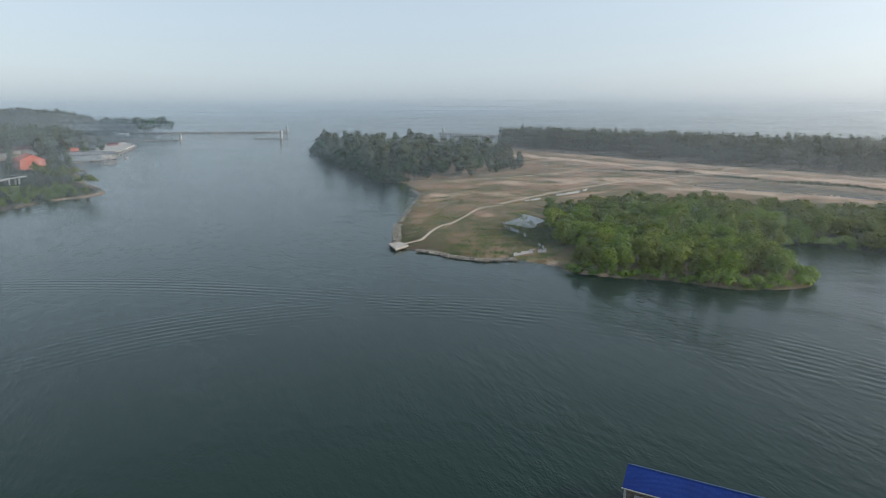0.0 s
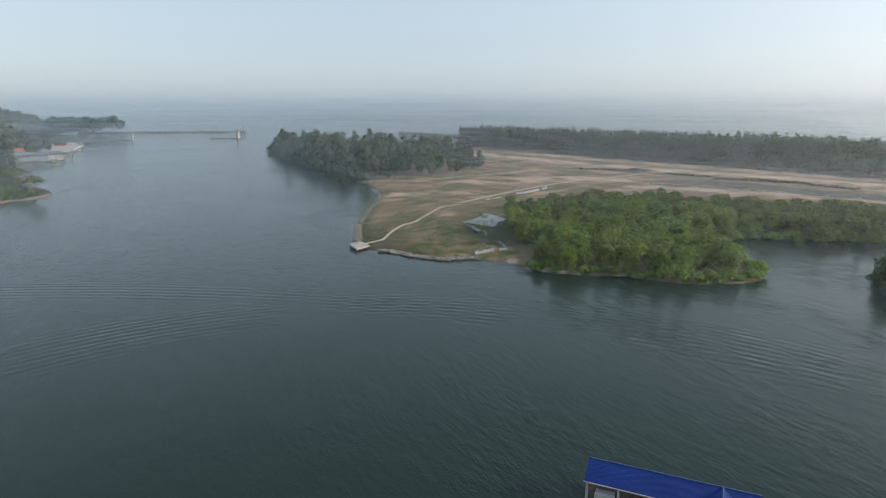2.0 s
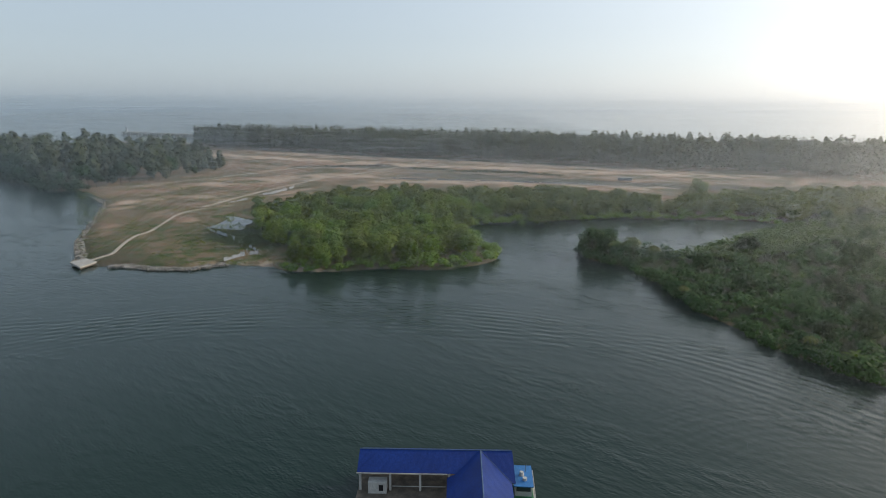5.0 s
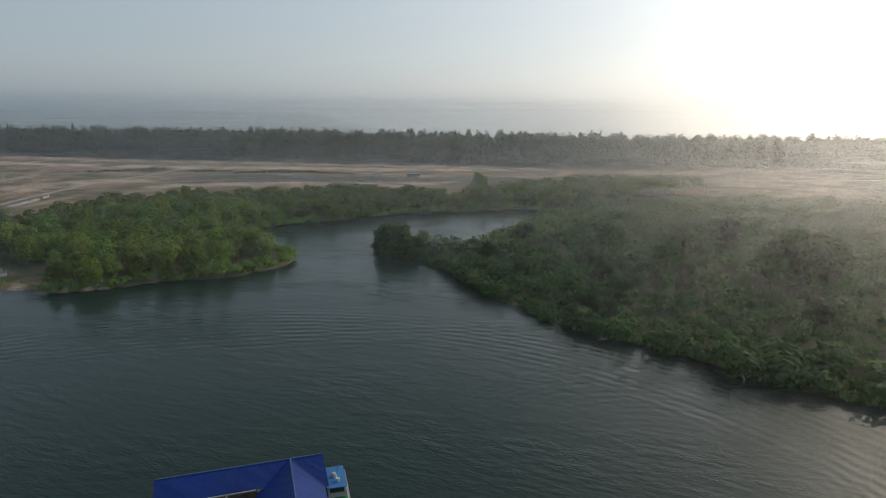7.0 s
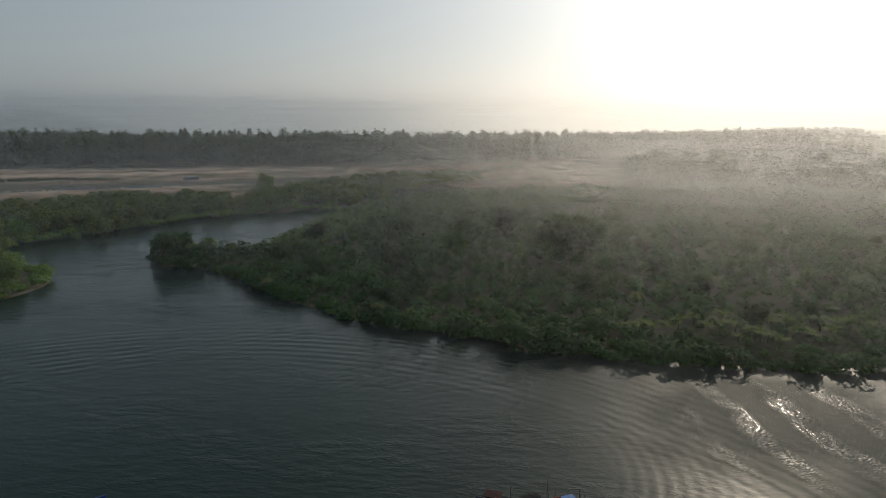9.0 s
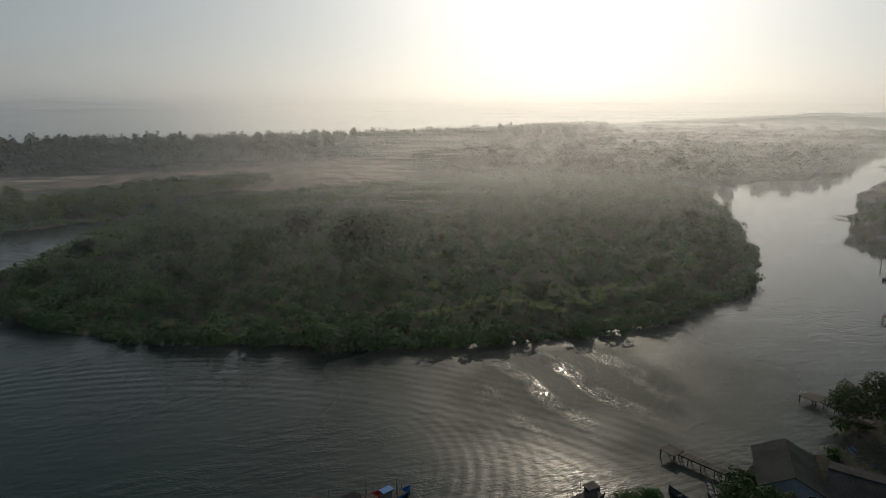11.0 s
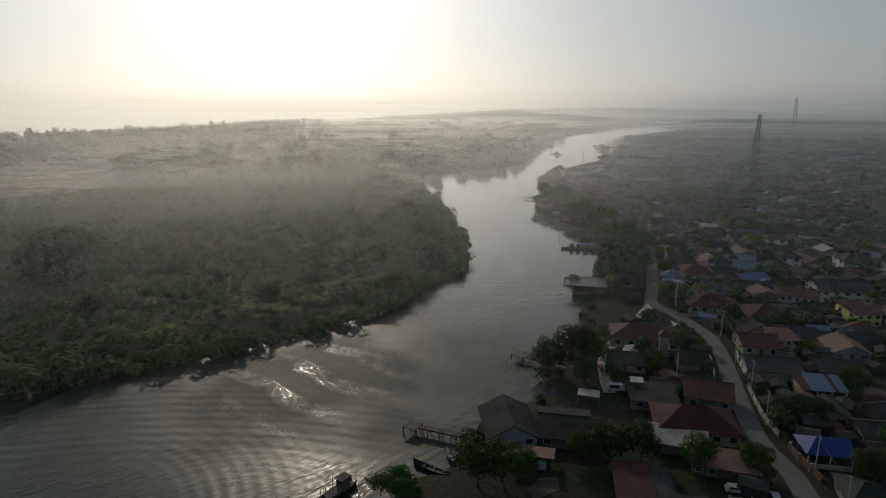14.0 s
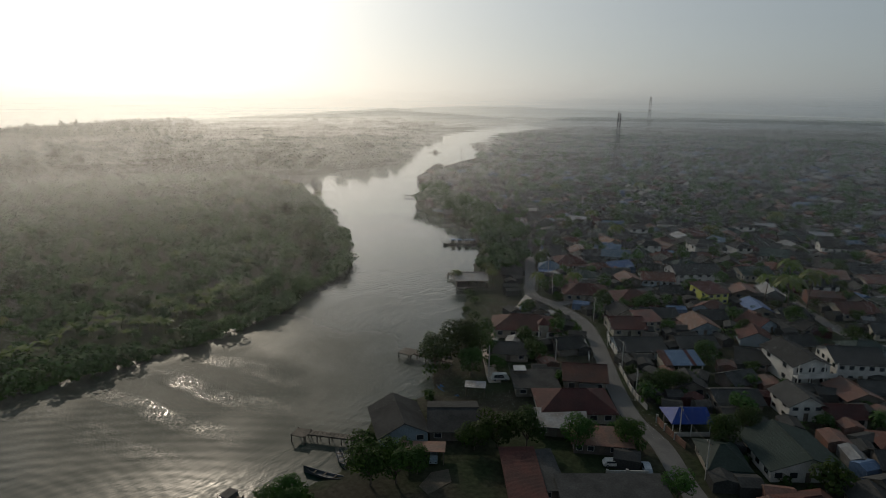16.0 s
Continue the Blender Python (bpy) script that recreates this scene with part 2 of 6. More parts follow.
# ---- the plan: two banks of the river ----
EAST = [(206.4, 1070), (190, 980), (186, 880), (178, 723), (178, 640), (178, 588), (197, 560), (189, 505), (174, 463), (152, 424), (133, 384), (120, 360), (106.4, 320), (97.6, 303),
        (112, 286.4), (118.4, 272), (128, 259.2), (144, 256), (156.8, 235.2), (155.2, 224), (169.6, 208), (185.6, 197.6), (201.6, 177.6), (217.6, 169.6), (232, 168), (241.6, 172.8),
        (256, 195.2), (275.2, 222.4), (298, 229), (306, 220), (321, 212), (340, 199), (354, 187), (368, 173), (384, 160), (398, 145), (412, 131), (424, 115.2), (430, 97), (424, 84)]
HEAD = [(412, 82), (388, 88), (362, 94), (340, 98), (318, 102), (303, 103), (293, 108), (288, 117), (290, 130), (292, 143), (284, 150), (275.2, 146), (265.6, 134.4), (264, 115.2), (251.2, 97.6), (238.4, 84.8), (220.8, 68.8), (211.2, 51.2), (203.2, 43.2),
        (195.2, 22.4), (190.4, 4.8), (184, -12.8), (176, -22.4), (174.4, -44.8), (169.6, -67.2), (168, -96), (169.6, -116.8), (172.8, -131.2), (182.4, -150.4), (188.8, -171.2), (203.2, -193.6),
        (235.2, -224), (284.8, -259.2), (341, -297.6), (389, -325), (450, -354), (515, -381), (530, -397), (499, -422), (483, -437), (499, -480), (493, -509),
        (499, -566), (563, -669), (699, -840), (838, -1069), (896, -1216), (1024, -1536), (1216, -2048), (1440, -2880), (2080, -4160), (3680, -4990)]
COAST = [(4990, -4990), (4160, -4160), (2400, -2080), (1440, -896), (1024, -288), (944, 32), (872, 288), (832, 512), (752, 768), (672, 992), (600, 1120), (480, 1144),
         (352, 1120)]
WEST = [(3200, -4990), (1600, -4320), (1120, -2880), (1040, -2032), (803, -1248), (675, -1008), (555, -851), (480, -706), (456, -618), (430, -550), (392, -477), (357, -432),
        (330, -410), (317, -379), (281.6, -336), (251.2, -315), (232, -310), (201.6, -289.6), (172.8, -257.6), (155.2, -228.8), (144, -212.8), (136, -193.6), (121.6, -172.8), (115.2, -164.8),
        (108.8, -148.8), (97.6, -123.2), (91.2, -115.2), (92.8, -96), (88, -88), (83.2, -75.2), (84.8, -65.6), (72, -48), (48, -24), (40, 16), (24, 40), (-48, 56), (-144, 96),
        (-224, 208), (-240, 384), (-176, 480), (-120, 518), (-91.2, 560), (-73.6, 573), (-59.2, 592), (-67.2, 632), (-86.4, 685), (-102.4, 774), (-131.2, 936), (-104, 942),
        (-92.8, 1051), (-83.2, 1261), (-104, 1400), (-150, 1500), (-215, 1904), (-96, 1926), (-20.8, 1944), (-192, 2080), (-800, 2400), (-4990, 4000), (-4990, -4990)]
OUTLINES = [np.array(EAST + HEAD + COAST, float), np.array(WEST, float)]


def shore_distance(x, y):
    """Signed distance to the shore in metres, positive on land."""
    x, y = np.asarray(x, float), np.asarray(y, float)
    best, inside = np.full(x.shape, 1e9), np.zeros(x.shape, bool)
    for o in OUTLINES:
        hit = np.zeros(x.shape, bool)
        for (ax, ay), (bx, by) in zip(o, np.roll(o, -1, 0)):
            dx, dy = bx - ax, by - ay
            k = np.clip(((x - ax) * dx + (y - ay) * dy) / (dx * dx + dy * dy), 0, 1)
            best = np.minimum(best, np.hypot(x - ax - k * dx, y - ay - k * dy))
            if ay != by:
                hit ^= ((ay > y) != (by > y)) & (x < ax + (y - ay) * dx / dy)
        inside |= hit
    return np.where(inside, best, -best)


def inland(x, y):
    """The same for one place, read from the grid of the ground."""
    i, j = min(max(np.searchsorted(gx, x) - 1, 0), len(gx) - 2), min(max(np.searchsorted(gy, y) - 1, 0), len(gy) - 2)
    u, v = (x - gx[i]) / (gx[i + 1] - gx[i]), (y - gy[j]) / (gy[j + 1] - gy[j])
    a, b = shore[j], shore[j + 1]
    return (a[i] * (1 - u) + a[i + 1] * u) * (1 - v) + (b[i] * (1 - u) + b[i + 1] * u) * v


def height(d):
    return np.clip(d * 0.4, -2.5, 1.0)


def ground_at(x, y):
    return float(height(inland(x, y)))


def lines(lo, a, b, hi, step):
    out = list(np.arange(a, b + step, step))
    s = step
    while out[-1] < hi:
        s *= 1.18
        out.append(min(out[-1] + s, hi))
    s = step
    while out[0] > lo:
        s *= 1.18
        out.insert(0, max(out[0] - s, lo))
    return np.array(out)


gx, gy = lines(-4990, -160, 820, 4990, 5.0), lines(-4990, -640, 1000, 4990, 5.0)
X, Y = np.meshgrid(gx, gy)
shore = shore_distance(X, Y)
rough = np.array([noise.noise((x * 0.03, y * 0.03, 1.7)) for x, y in zip(X.ravel(), Y.ravel())]).reshape(X.shape)
Z = height(shore + rough * 2.0) + np.where(shore > 10, rough * 0.12, 0)
nx, ny = len(gx), len(gy)
me = bpy.data.meshes.new("ground")
q = np.arange(nx * ny).reshape(ny, nx)
quads = np.stack([q[:-1, :-1], q[:-1, 1:], q[1:, 1:], q[1:, :-1]], -1).reshape(-1, 4)
me.from_pydata(np.stack([X, Y, Z], -1).reshape(-1, 3).tolist(), [], quads.tolist())
me.polygons.foreach_set("use_smooth", [True] * len(me.polygons))


def near_line(pts, wide, soft):
    """1 within wide metres of a line of plan points, 0 past soft more."""
    best = np.full(X.shape, 1e9)
    for (ax, ay), (bx, by) in zip(pts, pts[1:]):
        dx, dy = bx - ax, by - ay
        k = np.clip(((X - ax) * dx + (Y - ay) * dy) / (dx * dx + dy * dy), 0, 1)
        best = np.minimum(best, np.hypot(X - ax - k * dx, Y - ay - k * dy))
    return np.clip(1 - (best - wide) / soft, 0, 1)


field = np.clip((Y + 170) / 40, 0, 1) * np.clip((X - 96) / 40, 0, 1) * np.clip((Y + 400 + (X - 480) * 0.6) / 90, 0, 1) * (X < 990)
sand = near_line([(470, 820), (488, 690), (540, 505), (584, 424), (620, 314), (656, 236), (700, 165)], 12, 9)
sand = np.maximum(sand, 0.75 * near_line([(540, 800), (575, 640), (610, 520), (640, 420), (672, 300), (700, 230)], 9, 14))
sand = np.maximum(sand, 0.8 * near_line([(404, 424), (430, 403), (449, 364), (478, 344), (488, 290), (502, 256), (520, 222)], 7, 9))
sand = np.maximum(sand, 0.7 * near_line([(300, 520), (360, 508), (400, 500), (430, 470)], 13, 16))
sand = np.maximum(sand, 0.55 * near_line([(196, 470), (222, 462), (250, 452)], 7, 9))
damp = near_line([(470, 440), (498, 402), (505, 360), (530, 284), (560, 209), (590, 140)], 16, 7)
damp = np.maximum(damp, 0.8 * near_line([(440, 600), (478, 552), (508, 505), (520, 468)], 7, 6))
damp = np.maximum(damp, 0.7 * near_line([(560, 860), (592, 700), (622, 560), (655, 430), (690, 310)], 7, 8))
green = np.clip((420 - Y) / 50, 0, 1) * np.clip((X - 96) / 8, 0, 1) * np.clip((300 - X) / 40, 0, 1)
beach = np.clip(1 - np.abs(shore - 1.2) / 1.2, 0, 1) * np.where((Y > 150) & (Y < 262) & (X > 136) & (X < 240), 1, 0) + np.clip(1 - np.abs(shore - 3) / 3, 0, 1) * np.where((X < 0) & (Y > 480), 1, 0)
scrub = np.clip((560 - X) / 30, 0, 1) * np.clip((X - 120) / 20, 0, 1) * np.clip((95 + (X < 320) * 60 - Y) / 15, 0, 1) * np.clip((Y + 420) / 30, 0, 1) * (shore > -5)
scrub *= (X * 0.5 - Y > -60) * (shore > 0) * np.where((X < 250) & (Y < -180) & (X + Y * 0.9 < 30), 0, 1)
scrub = np.maximum(scrub, np.clip((X - 150) / 20, 0, 1) * np.clip((440 - X) / 20, 0, 1) * np.clip((340 - Y) / 30, 0, 1) * np.clip((Y - 150) / 20, 0, 1) * np.clip((X + Y - 430) / 30, 0, 1))
for key, values in (("field", field), ("scrub", scrub), ("sand", np.maximum(sand, beach)), ("damp", damp), ("green", green)):
    a = me.attributes.new(key, "FLOAT", "POINT")
    a.data.foreach_set("value", values.ravel().astype(np.float32))


def ground_material():
    m = bpy.data.materials.new("ground")
    m.use_nodes = True
    n, l = m.node_tree.nodes, m.node_tree.links
    p = n["Principled BSDF"]
    geo = n.new("ShaderNodeNewGeometry")

    def tex(scale, detail=6, stretch=(1, 1, 1)):
        mp = n.new("ShaderNodeMapping")
        mp.inputs["Scale"].default_value = stretch
        t = n.new("ShaderNodeTexNoise")
        t.inputs["Scale"].default_value, t.inputs["Detail"].default_value = scale, detail
        l.new(geo.outputs["Position"], mp.inputs[0]), l.new(mp.outputs[0], t.inputs["Vector"])
        return t.outputs[0]

    def step(x, lo, hi):
        r = n.new("ShaderNodeMapRange")
        r.inputs[1].default_value, r.inputs[2].default_value = lo, hi
        l.new(x, r.inputs[0])
        return r.outputs[0]

    def mix(f, a, b):
        x = n.new("ShaderNodeMix")
        x.data_type = "RGBA"
        l.new(f, x.inputs[0])
        for i, c in ((6, a), (7, b)):
            if isinstance(c, tuple):
                x.inputs[i].default_value = rgb(c)
            else:
                l.new(c, x.inputs[i])
        return x.outputs[2]

    def calc(op, a, b):
        x = n.new("ShaderNodeMath")
        x.operation = op
        for i, c in ((0, a), (1, b)):
            if isinstance(c, float):
                x.inputs[i].default_value = c
            else:
                l.new(c, x.inputs[i])
        return x.outputs[0]

    def attr(name):
        a = n.new("ShaderNodeAttribute")
        a.attribute_name = name
        return a.outputs["Fac"]

    soil = mix(step(tex(0.06), 0.4, 0.6), (0.042, 0.038, 0.027), (0.024, 0.034, 0.015))
    dry = mix(step(tex(0.022, 8), 0.38, 0.58), (0.25, 0.165, 0.12), (0.11, 0.1, 0.055))
    dry = mix(step(tex(0.05, 8, (0.5, 1, 1)), 0.53, 0.66), dry, (0.37, 0.26, 0.19))
    dry = mix(step(tex(0.12, 6), 0.58, 0.7), dry, (0.085, 0.085, 0.045))
    weeds = mix(step(tex(0.14, 7), 0.42, 0.6), (0.062, 0.085, 0.03), (0.17, 0.125, 0.085))
    dry = mix(calc("MULTIPLY", attr("green"), step(tex(0.045, 7), 0.36, 0.5)), dry, weeds)
    base = mix(attr("field"), soil, dry)
    wet = calc("MULTIPLY", attr("damp"), step(tex(0.06, 7, (1, 0.5, 1)), 0.34, 0.46))
    base = mix(wet, base, mix(step(tex(0.2, 5), 0.45, 0.6), (0.1, 0.095, 0.085), (0.06, 0.066, 0.045)))
    base = mix(attr("scrub"), base, (0.03, 0.042, 0.017))
    f = calc("MULTIPLY", attr("sand"), step(tex(0.06, 9, (1, 0.5, 1)), 0.42, 0.54))
    base = mix(f, base, mix(step(tex(0.3, 6), 0.4, 0.65), (0.56, 0.43, 0.33), (0.4, 0.31, 0.24)))
    grain = tex(0.9, 8)
    hv = n.new("ShaderNodeHueSaturation")
    r = n.new("ShaderNodeMapRange")
    r.inputs[1].default_value, r.inputs[2].default_value, r.inputs[3].default_value, r.inputs[4].default_value = 0.3, 0.7, 0.65, 1.3
    l.new(grain, r.inputs[0]), l.new(r.outputs[0], hv.inputs["Value"]), l.new(base, hv.inputs["Color"])
    l.new(hv.outputs[0], p.inputs["Base Color"])
    p.inputs["Roughness"].default_value, p.inputs["Specular IOR Level"].default_value = 0.95, 0.1
    b = n.new("ShaderNodeBump")
    b.inputs["Strength"].default_value, b.inputs["Distance"].default_value = 0.5, 0.4
    l.new(grain, b.inputs["Height"]), l.new(b.outputs[0], p.inputs["Normal"])
    return m


me.materials.append(ground_material())
tagged(new("ground", me), "flat river banks with dry grass, sand and soil", "ground", kind="structure")


def water_material():
    m = bpy.data.materials.new("river_water")
    m.use_nodes = True
    n, l = m.node_tree.nodes, m.node_tree.links
    p = n["Principled BSDF"]
    p.inputs["Base Color"].default_value = (0.005, 0.019, 0.013, 1)
    p.inputs["Roughness"].default_value, p.inputs["IOR"].default_value = 0.5, 1.33
    p.inputs["Coat IOR"].default_value = 1.33  # smooth skin over finely broken water
    geo = n.new("ShaderNodeNewGeometry")

    def tex(scale, stretch, detail=3):
        mp = n.new("ShaderNodeMapping")
        mp.inputs["Scale"].default_value = stretch
        mp.inputs["Rotation"].default_value = (0, 0, radians(25))
        t = n.new("ShaderNodeTexNoise")
        t.inputs["Scale"].default_value, t.inputs["Detail"].default_value = scale, detail
        l.new(geo.outputs["Position"], mp.inputs[0]), l.new(mp.outputs[0], t.inputs["Vector"])
        return t.outputs[0]

    def rings(cx, cy, per_metre, lo, hi):
        mp = n.new("ShaderNodeMapping")
        mp.inputs["Location"].default_value = (-cx, -cy, 0)
        w = n.new("ShaderNodeTexWave")
        w.wave_type, w.rings_direction = "RINGS", "Z"
        w.inputs["Scale"].default_value, w.inputs["Distortion"].default_value = per_metre * 0.314, 5.0
        w.inputs["Detail"].default_value, w.inputs["Detail Scale"].default_value = 1.5, 0.02
        l.new(geo.outputs["Position"], mp.inputs[0]), l.new(mp.outputs[0], w.inputs["Vector"])
        ln = n.new("ShaderNodeVectorMath")
        ln.operation = "LENGTH"
        l.new(mp.outputs[0], ln.inputs[0])
        out = None
        for a, b in ((lo, lo + 14), (hi + 14, hi)):
            r = n.new("ShaderNodeMapRange")
            r.inputs[1].default_value, r.inputs[2].default_value = a, b
            l.new(ln.outputs["Value"], r.inputs[0])
            if out is None:
                out = r.outputs[0]
            else:
                out = calc("MULTIPLY", out, r.outputs[0])
        return calc("MULTIPLY", out, w.outputs[1])

    def calc(op, a, b):
        x = n.new("ShaderNodeMath")
        x.operation = op
        for i, c in ((0, a), (1, b)):
            if isinstance(c, float):
                x.inputs[i].default_value = c
            else:
                l.new(c, x.inputs[i])
        return x.outputs[0]

    calm = n.new("ShaderNodeMapRange")  # wind-ruffled patches between calm ones
    calm.inputs[1].default_value, calm.inputs[2].default_value, calm.inputs[3].default_value, calm.inputs[4].default_value = 0.42, 0.62, 0.05, 0.11
    l.new(tex(0.035, (1, 0.5, 1), 4), calm.inputs[0])
    fleck = n.new("ShaderNodeMapRange")  # small cat's-paws inside the patches
    fleck.inputs[1].default_value, fleck.inputs[2].default_value, fleck.inputs[3].default_value, fleck.inputs[4].default_value = 0.45, 0.62, 0.3, 1.4
    l.new(tex(0.22, (1, 0.4, 1), 5), fleck.inputs[0])
    mirror_calm = n.new("ShaderNodeMapRange")  # smooth patch set where the sun mirrors towards the camera
    mirror_calm.inputs[1].default_value, mirror_calm.inputs[2].default_value, mirror_calm.inputs[3].default_value, mirror_calm.inputs[4].default_value = 30, 75, 0.35, 1.0
    off, far = n.new("ShaderNodeVectorMath"), n.new("ShaderNodeVectorMath")
    off.operation, far.operation = "SUBTRACT", "LENGTH"
    off.inputs[1].default_value = (140, -78, 0)
    l.new(geo.outputs["Position"], off.inputs[0]), l.new(off.outputs[0], far.inputs[0]), l.new(far.outputs["Value"], mirror_calm.inputs[0])
    h = calc("MULTIPLY", tex(2.2, (1, 0.5, 1), 2.0), calc("MULTIPLY", mirror_calm.outputs[0], calc("MULTIPLY", calm.outputs[0], fleck.outputs[0])))
    h = calc("ADD", h, calc("MULTIPLY", tex(0.12, (1, 0.6, 1)), 0.04))
    h = calc("ADD", h, calc("MULTIPLY", tex(0.65, (1, 0.35, 1), 2.0), calc("MULTIPLY", mirror_calm.outputs[0], calc("MULTIPLY", calm.outputs[0], 1.8))))
    rows = n.new("ShaderNodeMapping")  # narrow ruffled lanes, placed to fit the glint arcs in the camera's view
    rows.inputs["Location"].default_value, rows.inputs["Rotation"].default_value = (0, 4.6, 0), (0, 0, radians(-8))
    lane = n.new("ShaderNodeTexWave")
    lane.bands_direction = "Y"
    lane.inputs["Scale"].default_value, lane.inputs["Distortion"].default_value = 0.314 / 14.5, 3.0
    lane.inputs["Detail"].default_value, lane.inputs["Detail Scale"].default_value = 2.0, 1.2
    l.new(geo.outputs["Position"], rows.inputs[0]), l.new(rows.outputs[0], lane.inputs["Vector"])
    wide, reach = n.new("ShaderNodeMapRange"), n.new("ShaderNodeMapRange")
    wide.inputs[1].default_value, wide.inputs[2].default_value = 37, 10
    reach.inputs[1].default_value, reach.inputs[2].default_value = 88, 22
    l.new(far.outputs["Value"], wide.inputs[0]), l.new(calc("ADD", far.outputs["Value"], calc("MULTIPLY", calc("SUBTRACT", tex(0.03, (1, 1, 1), 4), 0.5), 90.0)), reach.inputs[0])
    peak = n.new("ShaderNodeMapRange")  # small wavelets that break the glitter
    peak.inputs[1].default_value, peak.inputs[2].default_value, peak.inputs[4].default_value = 0.42, 0.72, 0.085
    crest = n.new("ShaderNodeMapRange")
    crest.inputs[1].default_value, crest.inputs[2].default_value, crest.inputs[3].default_value = 0.25, 0.75, 0.1
    l.new(lane.outputs[1], crest.inputs[0])
    l.new(tex(2.7, (1, 0.7, 1), 1.0), peak.inputs[0])
    h = calc("ADD", h, calc("MULTIPLY", peak.outputs[0], calc("MULTIPLY", crest.outputs[0], wide.outputs[0])))
    h = calc("ADD", h, calc("MULTIPLY", lane.outputs[1], calc("MULTIPLY", wide.outputs[0], 0.14)))
    top, dot = n.new("ShaderNodeMapRange"), n.new("ShaderNodeMapRange")  # mask paints glints on the lanes' crests; elsewhere gloss is cut against sun glare
    top.inputs[1].default_value, top.inputs[2].default_value = 0.45, 0.8
    dot.inputs[1].default_value, dot.inputs[2].default_value = 0.47, 0.55
    l.new(lane.outputs[1], top.inputs[0]), l.new(tex(2.3, (1, 0.55, 1), 2.0), dot.inputs[0])
    glint_patch = n.new("ShaderNodeMapRange")
    glint_patch.inputs[1].default_value, glint_patch.inputs[2].default_value, glint_patch.inputs[3].default_value = 0.4, 0.56, 0.12
    l.new(tex(0.1, (1, 1, 1), 4), glint_patch.inputs[0])
    dull = calc("MULTIPLY", reach.outputs[0], calc("SUBTRACT", 1.0, calc("MULTIPLY", wide.outputs[0], calc("MULTIPLY", top.outputs[0], calc("MULTIPLY", dot.outputs[0], glint_patch.outputs[0])))))
    # rougher, weaker shine round the sun's mirror point as the camera sees it
    l.new(calc("ADD", 0.03, calc("MULTIPLY", dull, 0.62)), p.inputs["Coat Roughness"])
    l.new(calc("MULTIPLY", 0.12, calc("SUBTRACT", 1.0, calc("MULTIPLY", dull, 0.75))), p.inputs["Specular IOR Level"])
    broken = n.new("ShaderNodeMapRange")
    broken.inputs[1].default_value, broken.inputs[2].default_value, broken.inputs[3].default_value, broken.inputs[4].default_value = 0.4, 0.62, 0.014, 0.05
    l.new(tex(0.016, (1, 1, 1), 3), broken.inputs[0])
    for cx, cy, per_metre, lo, hi, rise in ((-217.6, -123.9, 0.26, 428, 446, 2.2), (17.4, 56.7, 0.28, 138, 168, 2.0), (117, -5, 0.34, 20, 56, 0.7), (91.6, -31, 0.45, 14, 36, 0.45)):  # spreading wakes
        h = calc("ADD", h, calc("MULTIPLY", calc("MULTIPLY", rings(cx, cy, per_metre, lo, hi), rise), broken.outputs[0]))
    along, still = n.new("ShaderNodeVectorMath"), n.new("ShaderNodeMapRange")  # calmed and made glossier up the river, to brighten its reflection in view
    along.operation = "DOT_PRODUCT"
    along.inputs[1].default_value = (0.6, -0.8, 0)
    l.new(geo.outputs["Position"], along.inputs[0]), l.new(along.outputs["Value"], still.inputs[0])
    still.inputs[1].default_value, still.inputs[2].default_value, still.inputs[3].default_value, still.inputs[4].default_value = 190, 340, 1.0, 0.16
    h = calc("MULTIPLY", h, still.outputs[0])
    l.new(calc("SUBTRACT", calc("SUBTRACT", 1.05, calc("MULTIPLY", still.outputs[0], 0.33)), calc("MULTIPLY", dull, 0.22)), p.inputs["Coat Weight"])
    b = n.new("ShaderNodeBump")
    b.inputs["Strength"].default_value, b.inputs["Distance"].default_value = 1.0, 1.0
    l.new(h, b.inputs["Height"]), l.new(b.outputs[0], p.inputs["Normal"]), l.new(b.outputs[0], p.inputs["Coat Normal"])
    return m


wat = Build().slab([(-4990, -4990), (4990, -4990), (4990, 4990), (-4990, 4990)], -0.02, 0.0)
solid("water", wat, water_material(), "calm dark river water with fine ripples running to the sea", "water", kind="structure")

# ---- plants ----
def leaf_cloud(b, centres, radii, count, size, rng, flat=0.6, droop=0.0):
    """Leaf sprays scattered in the shell of several lobes; each spray is a bent diamond of two triangles."""
    weights = [r[0] * r[1] * r[2] for r in radii]
    for _ in range(count):
        k = rng.choices(range(len(centres)), weights)[0]
        c, r = centres[k], radii[k]
        d = Vector((rng.gauss(0, 1), rng.gauss(0, 1), rng.gauss(0.25, 1))).normalized()
        u = rng.uniform(0.55, 1.0) ** 0.5
        p = Vector((c[0] + d.x * r[0] * u, c[1] + d.y * r[1] * u, c[2] + d.z * r[2] * u))
        up = (d * (1 - flat) + Vector((rng.gauss(0, 0.5), rng.gauss(0, 0.5), 1)) * flat).normalized()
        s = up.orthogonal().normalized()
        a = rng.uniform(0, 6.28)
        t = up.cross(s)
        e1 = (s * math.cos(a) + t * math.sin(a)) * size * rng.uniform(0.6, 1.3)
        e2 = (t * math.cos(a) - s * math.sin(a)) * size * rng.uniform(0.35, 0.7)
        lift = up * size * rng.uniform(-0.25, 0.25) - Vector((0, 0, droop * size))
        b.add([tuple(p - e1 + lift), tuple(p + e2), tuple(p + e1 + lift), tuple(p - e2)], [(0, 1, 3), (1, 2, 3)])


